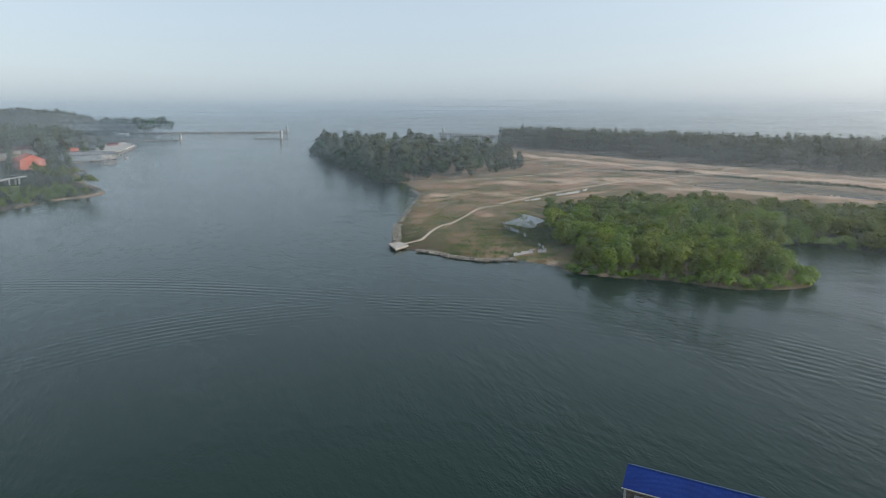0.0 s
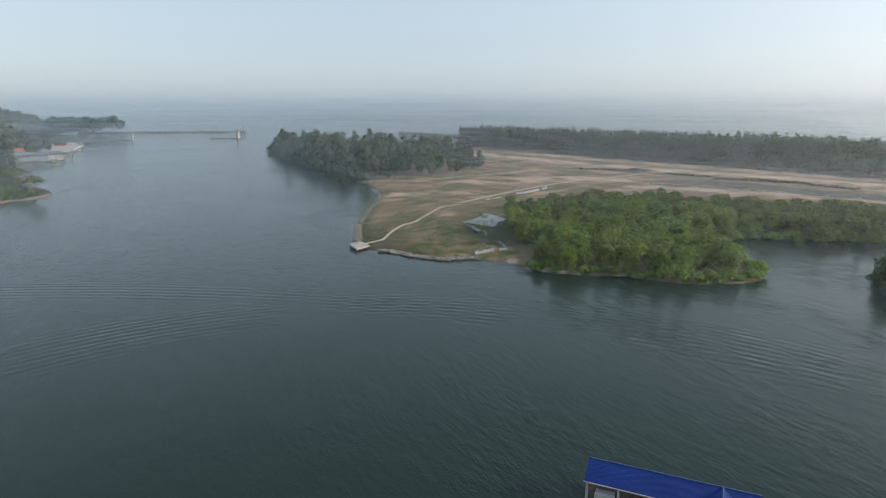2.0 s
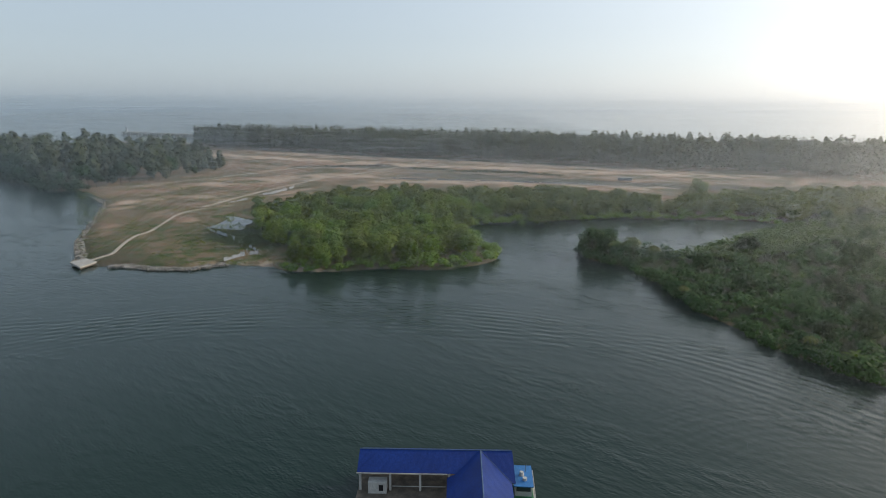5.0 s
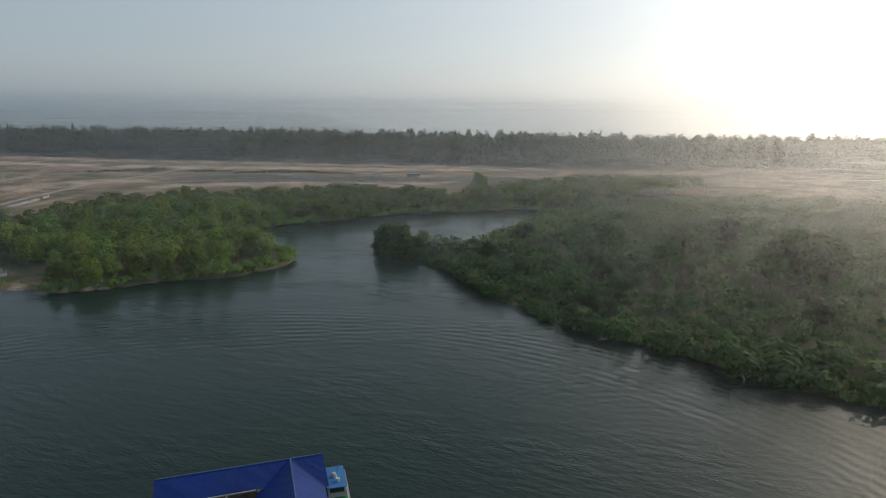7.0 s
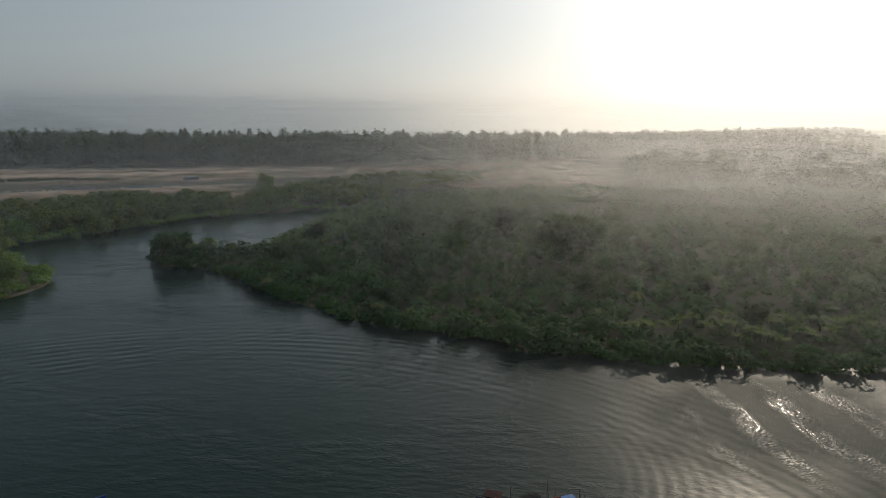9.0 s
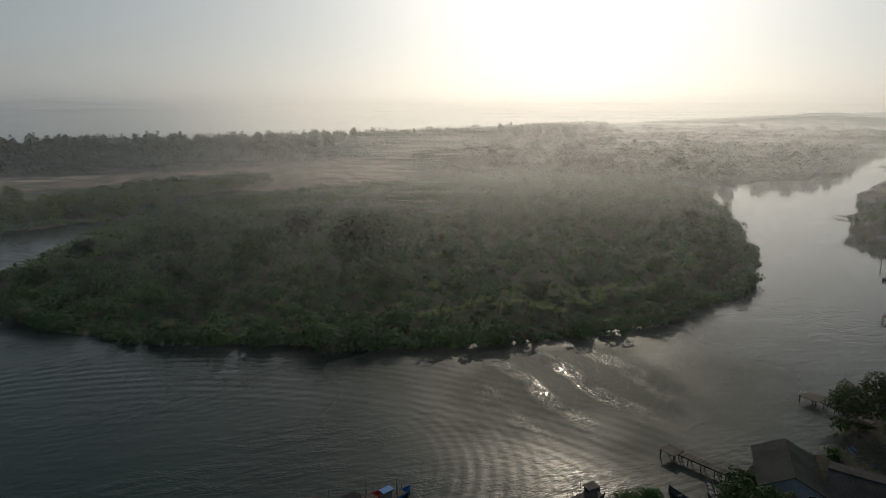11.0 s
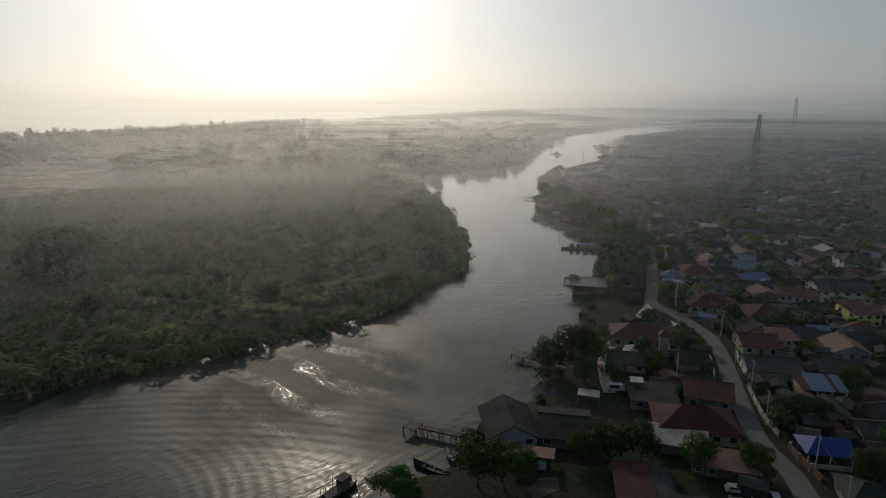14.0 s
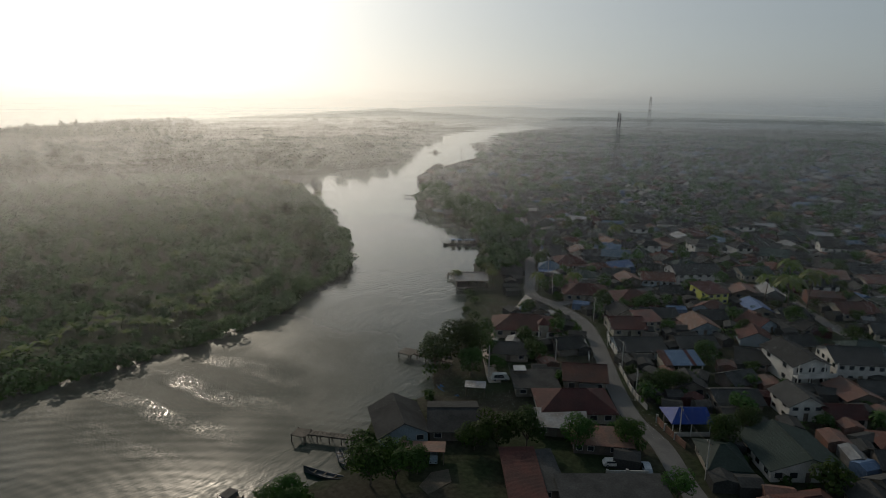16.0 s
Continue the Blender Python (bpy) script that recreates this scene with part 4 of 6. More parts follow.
track("footpath", smooth_line([(104, 304), (111, 308), (118, 312), (129, 328), (143, 345), (153, 351), (168, 367), (191, 393), (204, 400), (216, 402)]), 1.6, "pale sandy footpath across the grass")
track("dirt_road", smooth_line([(216, 408), (228, 415), (269, 437), (305, 454), (350, 473), (391, 487), (440, 494), (479, 501), (537, 518), (586, 540)]), 2.8, "pale dirt road across the dry field")
track("sandy_track", smooth_line([(208, 575), (230, 560), (276, 561), (323, 567), (388, 580), (425, 588), (444, 580), (466, 553), (479, 505), (507, 460), (535, 392), (565, 345), (576, 272), (596, 218), (640, 100), (690, -60), (760, -200)]), 2.8, "pale sandy track along the wood and the field")
track("side_track", smooth_line([(429, 440), (447, 404), (470, 366), (486, 338), (500, 308), (520, 260), (545, 200)]), 3.0, "worn track beside the white fence")


def pier():
    t = thing("landing_stage", Matrix.Identity(4), "concrete landing stage on piles at the end of the footpath", "pier")
    part("deck", Build().slab([(96.5, 293.5), (105.4, 298.3), (104.6, 309.2), (97, 306.4)], 0.95, 1.6), M["concrete"], t)
    part("skirt", Build().slab([(96.9, 294.0), (105.0, 298.4), (104.3, 308.6), (97.4, 306.0)], 0.3, 0.95), M["wood"], t)
    for x, y in ((97.5, 295), (101, 297), (104, 299), (98, 305), (101, 306.5), (97.8, 300)):
        part("pile", Build().tube((x, y, -2.2), (x, y, 1.0), 0.25, n=8), M["concrete"], t)


pier()


def boulders(name, line, wide, count, label, rng, size=0.9, z=0.2):
    vs = Build()
    p = [Vector(q) for q in line]
    seg = [(a, b) for a, b in zip(p, p[1:])]
    w = [(b - a).length for a, b in seg]
    for _ in range(count):
        a, b = rng.choices(seg, w)[0]
        q = a.lerp(b, rng.random())
        d = (b - a).normalized()
        o = rng.uniform(-1, 1) * wide
        c = Vector((q.x - d.y * o, q.y + d.x * o, z + rng.uniform(-0.3, 0.5) * size * (1 - abs(o) / wide * 0.5)))
        s = size * rng.uniform(0.45, 1.1)
        v = [tuple(c + Vector((sx * s * rng.uniform(0.5, 1), sy * s * rng.uniform(0.5, 1), sz * s * rng.uniform(0.4, 0.8)))) for sz in (-1, 1) for sy in (-1, 1) for sx in (-1, 1)]
        vs.add(v, [(0, 2, 3, 1), (4, 5, 7, 6), (0, 1, 5, 4), (2, 6, 7, 3), (0, 4, 6, 2), (1, 3, 7, 5)])
    solid(name, vs, M["rock"], label, "rocks", kind="stuff")


rk = random.Random(8)
boulders("revetment", [(107, 290), (113, 285), (118.5, 271), (128.5, 258.5), (140, 256), (145, 255)], 2.4, 620, "rough grey boulders along the water's edge", rk, 0.62, 0.4)
boulders("revetment", [(121, 361), (113, 340), (106.5, 320), (100, 306)], 2.4, 480, "rough grey boulders along the water's edge", rk, 0.62, 0.4)
boulders("bank_stones", [(188, 520), (179, 478), (157, 432), (134, 388), (121, 361)], 1.5, 200, "scattered dark stones along the grassy bank", rk, 0.7, 0.4)
boulders("breakwater", [(-120, 1900), (-21, 1870), (120, 1835), (284, 1800)], 6, 900, "long low breakwater of boulders at the river mouth", rk, 3.4, 1.0)
boulders("breakwater", [(-117, 1524), (4, 1471)], 2.5, 260, "narrow breakwater of boulders with a small light at its end", rk, 1.8, 0.4)
boulders("breakwater", [(158, 1482), (228, 1450)], 2.5, 160, "narrow breakwater of boulders with a small light at its end", rk, 1.8, 0.4)
boulders("breakwater", [(646, 1560), (662, 1460), (684, 1366), (700, 1300)], 7, 600, "long grey breakwater of boulders beyond the wood", rk, 3.6, 2.0)
boulders("breakwater", [(437, 1256), (478, 1214), (520, 1170)], 3, 260, "low breakwater of boulders beyond the wood", rk, 2.2, 0.8)


def beacon(x, y, high):
    t = thing("harbour_light", pose(x, y, 0.8), "small white harbour light tower on the breakwater", "lighthouse", "harbour lights")
    part("base", Build().box(-3, -3, -1.5, 3, 3, 1.2), M["concrete"], t)
    part("tower", Build().tube((0, 0, 1.2), (0, 0, high * 0.75), high * 0.2, high * 0.12, 10), M["white"], t)
    part("gallery", Build().tube((0, 0, high * 0.75), (0, 0, high * 0.79), high * 0.19, n=10), M["white"], t)
    part("lantern", Build().tube((0, 0, high * 0.79), (0, 0, high * 0.95), high * 0.1, n=8), M["glass"], t)
    part("cap", Build().tube((0, 0, high * 0.95), (0, 0, high * 1.08), high * 0.13, 0.05, n=8), M["white"], t)


for a in ((4, 1471, 14), (214, 1457, 21), (91, 1731, 13), (282, 1801, 17), (650, 1552, 16)):
    beacon(*a)


def panel_fence(name, line, high, label, z=1.0):
    """Upright sheet panels between posts, each a little out of true."""
    t = thing(name, Matrix.Identity(4), label, "fence")
    r = random.Random(len(line) * 7 + int(line[0][0]))
    for a, b in zip(line, line[1:]):
        a, b = Vector(a), Vector(b)
        n = max(1, round((b - a).length / 2.4))
        for i in range(n):
            if r.random() < 0.16:
                continue
            p, q = a.lerp(b, i / n), a.lerp(b, (i + 0.93) / n)
            h = high * r.uniform(0.55, 1.0)
            d = (q - p).normalized() * 0.05
            o = Vector((-d.y, d.x))
            part("panel", Build().slab([tuple(p - o), tuple(q - o), tuple(q + o), tuple(p + o)], z + 0.05, z + h), M["fence"], t)
            part("post", Build().tube((p.x, p.y, z - 0.4), (p.x, p.y, z + h + 0.2), 0.07, n=5), M["wood"], t)


panel_fence("panel_fence", [(179, 336), (176.6, 321), (173.4, 295.5)], 2.3, "leaning pale sheet fence beside the pond")
panel_fence("panel_fence", [(170.5, 278), (164.5, 259.5), (155, 260.5), (145, 258)], 2.0, "broken pale sheet fence above the shore")
panel_fence("panel_fence", [(279, 429), (288, 429.5), (308, 439), (323, 448)], 2.4, "pale sheet fence along the dirt road")
panel_fence("panel_fence", [(429, 433), (446, 404), (469, 366), (485, 337.5), (499, 308), (520, 262)], 1.5, "long low white fence across the field")
panel_fence("panel_fence", [(260, 419), (240, 411)], 1.6, "short pale sheet fence in the grass")


def post_row(name, line, gap, high, label):
    t = thing(name, Matrix.Identity(4), label, "fence")
    for a, b in zip(line, line[1:]):
        a, b = Vector(a), Vector(b)
        n = max(1, int((b - a).length / gap))
        for i in range(n):
            p = a.lerp(b, i / n)
            part("post", Build().tube((p.x, p.y, 0.5), (p.x, p.y, 1.0 + high), 0.16, n=5), M["white"], t)


post_row("post_fence", [(214, 583), (276, 590), (354, 601)], 4.2, 2.0, "row of pale fence posts along the wood")
post_row("post_fence", [(208, 396), (183, 377)], 4, 1.2, "short row of pale posts in the grass")

POND = smooth_line([(208, 364), (203, 353), (190, 342), (181, 336), (186, 325), (188, 319), (192, 317), (200, 327), (210, 333), (211, 344), (211, 356), (208, 364)], 5)[:-1]
solid("pond", Build().slab(POND, 0.4, 1.28), M["pond"], "shallow still pond in the marshy grass", "pond", kind="structure")
tuft = Build()
for _ in range(120):
    a, q = rk.choice(POND), rk.uniform(0.25, 1.1)
    x, y = 198 + (a[0] - 198) * q, 338 + (a[1] - 338) * q
    if rk.random() < 0.45:
        x, y = rk.uniform(178, 200), rk.uniform(318, 340)
    h = rk.uniform(0.3, 0.8)
    tuft.add([(x - 0.6, y - 0.3, 1.2), (x + 0.6, y + 0.3, 1.2), (x + rk.uniform(-0.5, 0.5), y, 1.3 + h)], [(0, 1, 2)])
    tuft.add([(x - 0.3, y + 0.6, 1.0), (x + 0.3, y - 0.6, 1.0), (x, y + rk.uniform(-0.5, 0.5), 1.0 + h)], [(0, 1, 2)])
solid("marsh_grass", tuft, M["mangrove"], "dark tufts of marsh grass in the pond", "grass", kind="stuff")

grass = Build()
for _ in range(14000):
    x, y = rk.uniform(100, 330), rk.uniform(240, 560)
    d = float(0)
    if x < 105 + max(0, y - 320) * 0.35 or (y < 300 and x + y < 395) or (x > 165 and y < 330) or x > 240 + (y - 330) * 0.5:
        continue
    if noise.noise((x * 0.03, y * 0.03, 9)) < -0.05:
        continue
    h, w, a = rk.uniform(0.15, 0.5), rk.uniform(0.3, 0.7), rk.uniform(0, 3.14)
    c, s = math.cos(a) * w, math.sin(a) * w
    grass.add([(x - c, y - s, 1.0), (x + c, y + s, 1.0), (x + rk.uniform(-0.3, 0.3), y + rk.uniform(-0.3, 0.3), 1.05 + h)], [(0, 1, 2)])
solid("grass_tufts", grass, M["mangrove"], "low green weeds and grass tufts on the field", "grass", kind="stuff")

# spoil heaps and low scrub on the field near the belt
mound = Build()
for x, y, s in ((508, 536, 9), (514, 528, 6), (478, 549, 5), (500, 541, 6), (515, 490, 5), (522, 478, 5), (560, 408, 5), (640, 330, 5), (655, 60, 6), (690, 20, 5)):
    k = 10
    ring = [(x + math.cos(6.283 * i / k) * s * rk.uniform(0.8, 1.2), y + math.sin(6.283 * i / k) * s * rk.uniform(0.8, 1.2), 0.8) for i in range(k)]
    mid = [(x + math.cos(6.283 * i / k) * s * 0.5 * rk.uniform(0.8, 1.2), y + math.sin(6.283 * i / k) * s * 0.5 * rk.uniform(0.8, 1.2), 1 + s * 0.25 * rk.uniform(0.8, 1.2)) for i in range(k)]
    mound.add(ring + mid + [(x, y, 1 + s * 0.36)], [(i, (i + 1) % k, k + (i + 1) % k, k + i) for i in range(k)] + [(k + i, k + (i + 1) % k, 2 * k) for i in range(k)])
solid("spoil_heaps", mound, M["earth"], "heaps of dug sandy soil on the field", "soil", kind="stuff")
low = scatter([(510, 432), (530, 408), (546, 378), (552, 345), (556, 316), (566, 318), (566, 350), (560, 385), (542, 418), (520, 440)], 4.5, rk)
low += scatter([(508, 480), (516, 462), (526, 446), (534, 452), (520, 476), (514, 488)], 4.5, rk)
low += scatter([(455, 566), (472, 552), (496, 545), (500, 552), (476, 562), (458, 574)], 5, rk)
low += [p for p in scatter([(540, 860), (575, 700), (605, 580), (640, 460), (672, 340), (700, 240), (716, 250), (690, 350), (660, 470), (630, 590), (600, 720), (562, 870)], 8, rk) if noise.noise((p[0] * 0.03, p[1] * 0.03, 2.0)) > -0.05]
low += scatter([(236, 376), (244, 366), (262, 372), (268, 392), (250, 392)], 4.5, rk)
wood("field_scrub", low, bushes[:3], M["jungle"], "strips of low dark scrub across the field", rk, 0.3, 0.6)


def shed(x, y, turn):
    t = thing("field_hut", pose(x, y, 1.0, 0, 0, turn), "small pale blue hut standing alone on the field", "hut")
    part("wall", Build().box(-6.5, -1.6, -0.2, 6.5, 1.6, 2.6), M["bluewall"], t)
    part("roof", Build().sheet([(-7, -2.1, 2.7), (7, -2.1, 2.7), (7, 2.1, 3.3), (-7, 2.1, 3.3)], 0.12), M["zinc"], t)
    part("door", Build().box(-0.5, -1.66, 0, 0.5, -1.6, 2.0), M["dark"], t)


shed(572, 260, -55)

# ---- buildings ----
def house(name, m, w, d, eave, roof, rise, roof_mat, wall_mat, label, storeys=1, bays=3, over=0.7, porch=False, category="house", group="village houses", panes=True):
    """A house with walls, roof, door and windows. Its front is -y; the ridge runs along x for gable and hip, along y for front."""
    t = thing(name, m, label, category, group)
    hw, hd = w / 2, d / 2
    body = Build().box(-hw, -hd, -0.4, hw, hd, eave)
    e = over
    k = e * rise / (hd if roof in ("gable", "hip") else hw if roof == "front" else d)
    z0, z1 = eave - k + 0.08, eave + rise
    r = Build()
    if roof == "gable":
        body.add([(-hw, -hd, eave), (-hw, hd, eave), (-hw, 0, z1 - 0.1), (hw, -hd, eave), (hw, hd, eave), (hw, 0, z1 - 0.1)], [(0, 2, 1), (3, 4, 5)])
        r.sheet([(-hw - e, -hd - e, z0), (hw + e, -hd - e, z0), (hw + e, 0, z1), (-hw - e, 0, z1)], 0.14)
        r.sheet([(hw + e, hd + e, z0), (-hw - e, hd + e, z0), (-hw - e, 0, z1), (hw + e, 0, z1)], 0.14)
        cap = ((-hw - e, 0, z1 + 0.04), (hw + e, 0, z1 + 0.04))
    elif roof == "front":
        body.add([(-hw, -hd, eave), (hw, -hd, eave), (0, -hd, z1 - 0.1), (-hw, hd, eave), (hw, hd, eave), (0, hd, z1 - 0.1)], [(0, 1, 2), (4, 3, 5)])
        r.sheet([(-hw - e, hd + e, z0), (-hw - e, -hd - e, z0), (0, -hd - e, z1), (0, hd + e, z1)], 0.14)
        r.sheet([(hw + e, -hd - e, z0), (hw + e, hd + e, z0), (0, hd + e, z1), (0, -hd - e, z1)], 0.14)
        cap = ((0, -hd - e, z1 + 0.04), (0, hd + e, z1 + 0.04))
    elif roof == "hip":
        q = max(hw - hd * 0.9, hw * 0.15)
        A, B, C, D = (-hw - e, -hd - e, z0), (hw + e, -hd - e, z0), (hw + e, hd + e, z0), (-hw - e, hd + e, z0)
        P, Q = (-q, 0, z1), (q, 0, z1)
        for f in ((A, B, Q, P), (C, D, P, Q), (B, C, Q), (D, A, P)):
            r.sheet(f, 0.14)
        cap = ((-q, 0, z1 + 0.04), (q, 0, z1 + 0.04))
    else:
        r.sheet([(-hw - e, -hd - e, eave + 0.05 - k), (hw + e, -hd - e, eave + 0.05 - k), (hw + e, hd + e, z1), (-hw - e, hd + e, z1)], 0.12)
        cap = None
    part("wall", body, wall_mat, t)
    rp = part("roof", r, roof_mat, t)
    if cap:
        part("ridge_cap", Build().tube(*cap, 0.12, n=5), roof_mat, rp)
    floor_h = eave / storeys
    for s in range(storeys):
        zb = s * floor_h + floor_h * 0.34
        for side, n, run, face in ((0, bays, w, -hd), (1, max(2, bays - 1), d, -hw)):
            for i in range(n):
                c = -run / 2 + run * (i + 0.5) / n
                ww, wh = min(1.5, run / n * 0.5), floor_h * 0.4
                if side == 0 and s == 0 and i == n // 2:
                    part("door", Build().box(c - 0.55, face - 0.05, -0.2, c + 0.55, face + 0.02, min(2.1, eave * 0.8)), M["wood"], t)
                    continue
                if side == 0:
                    fr = Build().box(c - ww / 2 - 0.1, face - 0.07, zb - 0.1, c + ww / 2 + 0.1, face + 0.02, zb + wh + 0.1)
                    pn = Build().box(c - ww / 2, face - 0.09, zb, c + ww / 2, face - 0.06, zb + wh)
                else:
                    fr = Build().box(face - 0.07, c - ww / 2 - 0.1, zb - 0.1, face + 0.02, c + ww / 2 + 0.1, zb + wh + 0.1)
                    pn = Build().box(face - 0.09, c - ww / 2, zb, face - 0.06, c + ww / 2, zb + wh)
                wo = part("window", fr, M["white"] if panes else M["glass"], t)
                if panes:
                    part("pane", pn, M["glass"], wo)
    if porch:
        part("porch_roof", Build().sheet([(-hw, -hd - 3, eave - 0.9), (hw, -hd - 3, eave - 0.9), (hw, -hd, eave - 0.3), (-hw, -hd, eave - 0.3)], 0.1), roof_mat, t)
        for x in (-hw + 0.2, 0, hw - 0.2):
            part("porch_post", Build().tube((x, -hd - 2.8, -0.3), (x, -hd - 2.8, eave - 0.9), 0.09, n=6), M["white"], t)
    return t


def canopy(name, m, w, d, high, roof_mat, label, rise=0.6, category="shelter"):
    """An open shelter: a sloping sheet roof on posts."""
    t = thing(name, m, label, category)
    part("roof", Build().sheet([(-w / 2, -d / 2, high), (w / 2, -d / 2, high), (w / 2, d / 2, high + rise), (-w / 2, d / 2, high + rise)], 0.1), roof_mat, t)
    for x in (-w / 2 + 0.3, w / 2 - 0.3):
        for y in (-d / 2 + 0.3, d / 2 - 0.3):
            part("post", Build().tube((x, y, -0.4), (x, y, high + (rise if y > 0 else 0) - 0.05), 0.09, n=6), M["wood"], t)
    return t


GROUND = 1.0
TAKEN = []


def at(x, y, turn, z=GROUND, r=0):
    TAKEN.append((x, y, r))
    return pose(x, y, z, 0, 0, turn)


# houses that stand near the bank: x, y, turn, width, depth, eave, roof, rise, roof colour, wall, storeys, label
NEAR = [
    (84.2, -94.6, -128, 11, 14.5, 3.2, "front", 3.2, "grey_roof", "bluewall", 1, "pale blue house with a steep dark roof at the jetty"),
    (75.6, -103.5, -142, 11, 14, 3.0, "gable", 2.2, "grey_roof", "plank", 1, "long dark-roofed wooden house by the river"),
    (51.6, -93.1, -141, 6.2, 17, 3.2, "mono", 0.7, "maroon", "cream", 1, "long narrow house under a maroon sheet roof"),
    (48.6, -97.5, -138, 3.4, 13, 3.0, "mono", 0.5, "grey_roof", "plank", 1, "narrow lean-to under a dark patched roof"),
    (35.5, -98.2, -142, 20, 9.5, 3.3, "mono", 0.6, "grey_roof", "plank", 1, "broad low building under a black sheet roof"),
    (57.2, -126.4, -142, 17.9, 12.9, 3.6, "hip", 3.4, "maroon", "cream", 1, "large house with a brown-red hipped roof"),
    (61.7, -141.7, -150, 10.8, 11, 4.2, "gable", 2.6, "maroon", "cream", 1, "cream house under a bright red gabled roof by the road"),
    (55.8, -116.6, -151, 11.5, 6.6, 3.0, "mono", 0.8, "zinc", "plank", 1, "shed under a grey-blue zinc roof"),
    (45.4, -115.3, -150, 12.4, 6.0, 3.0, "mono", 0.9, "rust_roof", "plank", 1, "shed under a rusty pink sheet roof"),
    (70.6, -131.7, -142, 11, 10, 3.0, "mono", 0.5, "grey_roof", "plank", 1, "low building under a flat dark roof"),
    (86.9, -146, -150, 11.5, 9, 3.0, "gable", 2.0, "grey_roof", "cream", 1, "pale house with a dark roof and small windows"),
    (93, -165.5, -147, 21, 13, 3.8, "hip", 3.2, "maroon", "cream", 1, "wide house with a dark red hipped roof and a small turret"),
    (68.5, -186.5, -142, 10.6, 12.5, 3.5, "gable", 2.2, "maroon", "cream", 1, "house under a brown-red gabled roof behind the road wall"),
    (58.6, -171.4, -142, 13.7, 12, 3.3, "gable", 2.4, "grey_roof", "bluewall", 1, "house with a dark roof and a red porch"),
    (46.4, -184.5, -141, 11.5, 10, 3.0, "gable", 2.0, "grey_roof", "plank", 1, "low house under a grey weathered roof"),
    (49.5, -201.5, -141, 10.1, 11, 3.2, "front", 2.6, "rust_roof", "bluewall", 1, "house with an orange-brown roof and a pale blue gable"),
    (63.5, -192.5, -132, 7, 8, 4.8, "mono", 1.2, "rust_roof", "cream", 2, "tall narrow house under a pink sheet roof"),
    (19.5, -182.5, -138, 10.7, 15, 7.0, "front", 2.4, "grey_roof", "white", 2, "white two-storey house with a balcony and dark roof"),
    (7.6, -192.5, -150, 13, 13, 6.6, "gable", 2.8, "grey_roof", "white", 2, "large white two-storey house with a dark roof"),
    (15.3, -158.5, -142, 8.5, 9, 5.0, "front", 2.6, "grey_roof", "white", 2, "white house with a dark steep roof and gate"),
    (6.5, -160.5, -145, 9, 7, 3.2, "gable", 1.8, "maroon", "white", 1, "small white house with a dark red roof"),
    (12.8, -134, -143, 15.5, 15, 3.4, "front", 3.0, "green_roof", "white", 1, "white-gabled bungalow with a large dark green roof"),
    (23.5, -124, -149, 7.6, 11, 3.2, "hip", 2.4, "green_roof", "cream", 1, "small house with a dark hipped roof"),
    (28, -153.5, -142, 11, 9, 3.0, "gable", 2.0, "grey_roof", "plank", 1, "low house under a patched dark roof"),
    (30.3, -184, -165, 8.4, 11, 3.0, "gable", 2.0, "grey_roof", "plank", 1, "wooden house with a dark weathered roof"),
    (56, -237.5, -131, 9, 12, 5.2, "mono", 1.4, "maroon", "yellow", 2, "yellow-green house under a maroon mono-pitch roof"),
    (80, -314, -141, 11, 12, 6.2, "hip", 2.6, "grey_roof", "white", 2, "white two-storey house with a grey hipped roof"),
    (69, -262, -137, 20, 13, 5.2, "gable", 3.0, "grey_roof", "white", 2, "wide white house with a dark roof and gallery"),
    (29, -350, -160, 11, 13, 6.0, "gable", 2.6, "grey_roof", "white", 2, "white two-storey house under a brown roof"),
    (48, -316, -169, 12, 14, 5.5, "gable", 2.6, "green_roof", "cream", 2, "cream two-storey house with a dark roof"),
    (94, -212, -146, 17.3, 13, 3.6, "hip", 2.8, "maroon", "cream", 1, "long cream bungalow with a brown hipped roof"),
    (77, -215, -141, 14.6, 14, 3.6, "hip", 3.0, "maroon", "bluewall", 1, "bungalow with a broad brown hipped roof"),
    (122, -236.5, -153, 9.1, 9, 3.2, "hip", 2.4, "blue_pale", "cream", 1, "small house with a faded blue hipped roof"),
    (119, -249, -141, 13, 12, 4.2, "hip", 2.6, "maroon", "white", 1, "house with a brown roof and a white gable"),
    (156, -257, -141, 10, 11, 3.4, "hip", 2.6, "grey_roof", "white", 1, "riverside house with a dark tiered roof"),
    (12, -250, -142, 13, 12, 3.6, "gable", 2.4, "maroon", "cream", 1, "house with a dark red roof at the yard"),
    (25, -296, -158, 14, 14, 3.6, "gable", 2.4, "rust_roof", "cream", 1, "house under a rusty brown sheet roof"),
    (50, -281, -141, 13, 12, 3.6, "gable", 2.4, "green_roof", "cream", 1, "house under a dull green roof"),
    (79, -248, -155, 12.6, 12, 3.4, "gable", 2.2, "maroon", "bluewall", 1, "pale blue house under a dark red roof"),
    (108, -276, -160, 12.5, 12, 3.2, "gable", 2.2, "blue_pale", "bluewall", 1, "house under a faded blue roof"),
    (6, -300, -150, 16, 12, 3.6, "gable", 2.2, "rust_roof", "cream", 1, "wide house under a faded rust-pink roof"),
]
for x, y, a, w, d, e, kind_, rise, rm, wm, st, lab in NEAR:
    house("house", at(x, y, a, r=max(w, d) * 0.62), w * 0.94, d * 0.94, e * 0.84, kind_, rise * 0.86, M[rm], M[wm], lab, st, 3 if w < 12 else 5, porch=(kind_ == "hip" and w < 15))

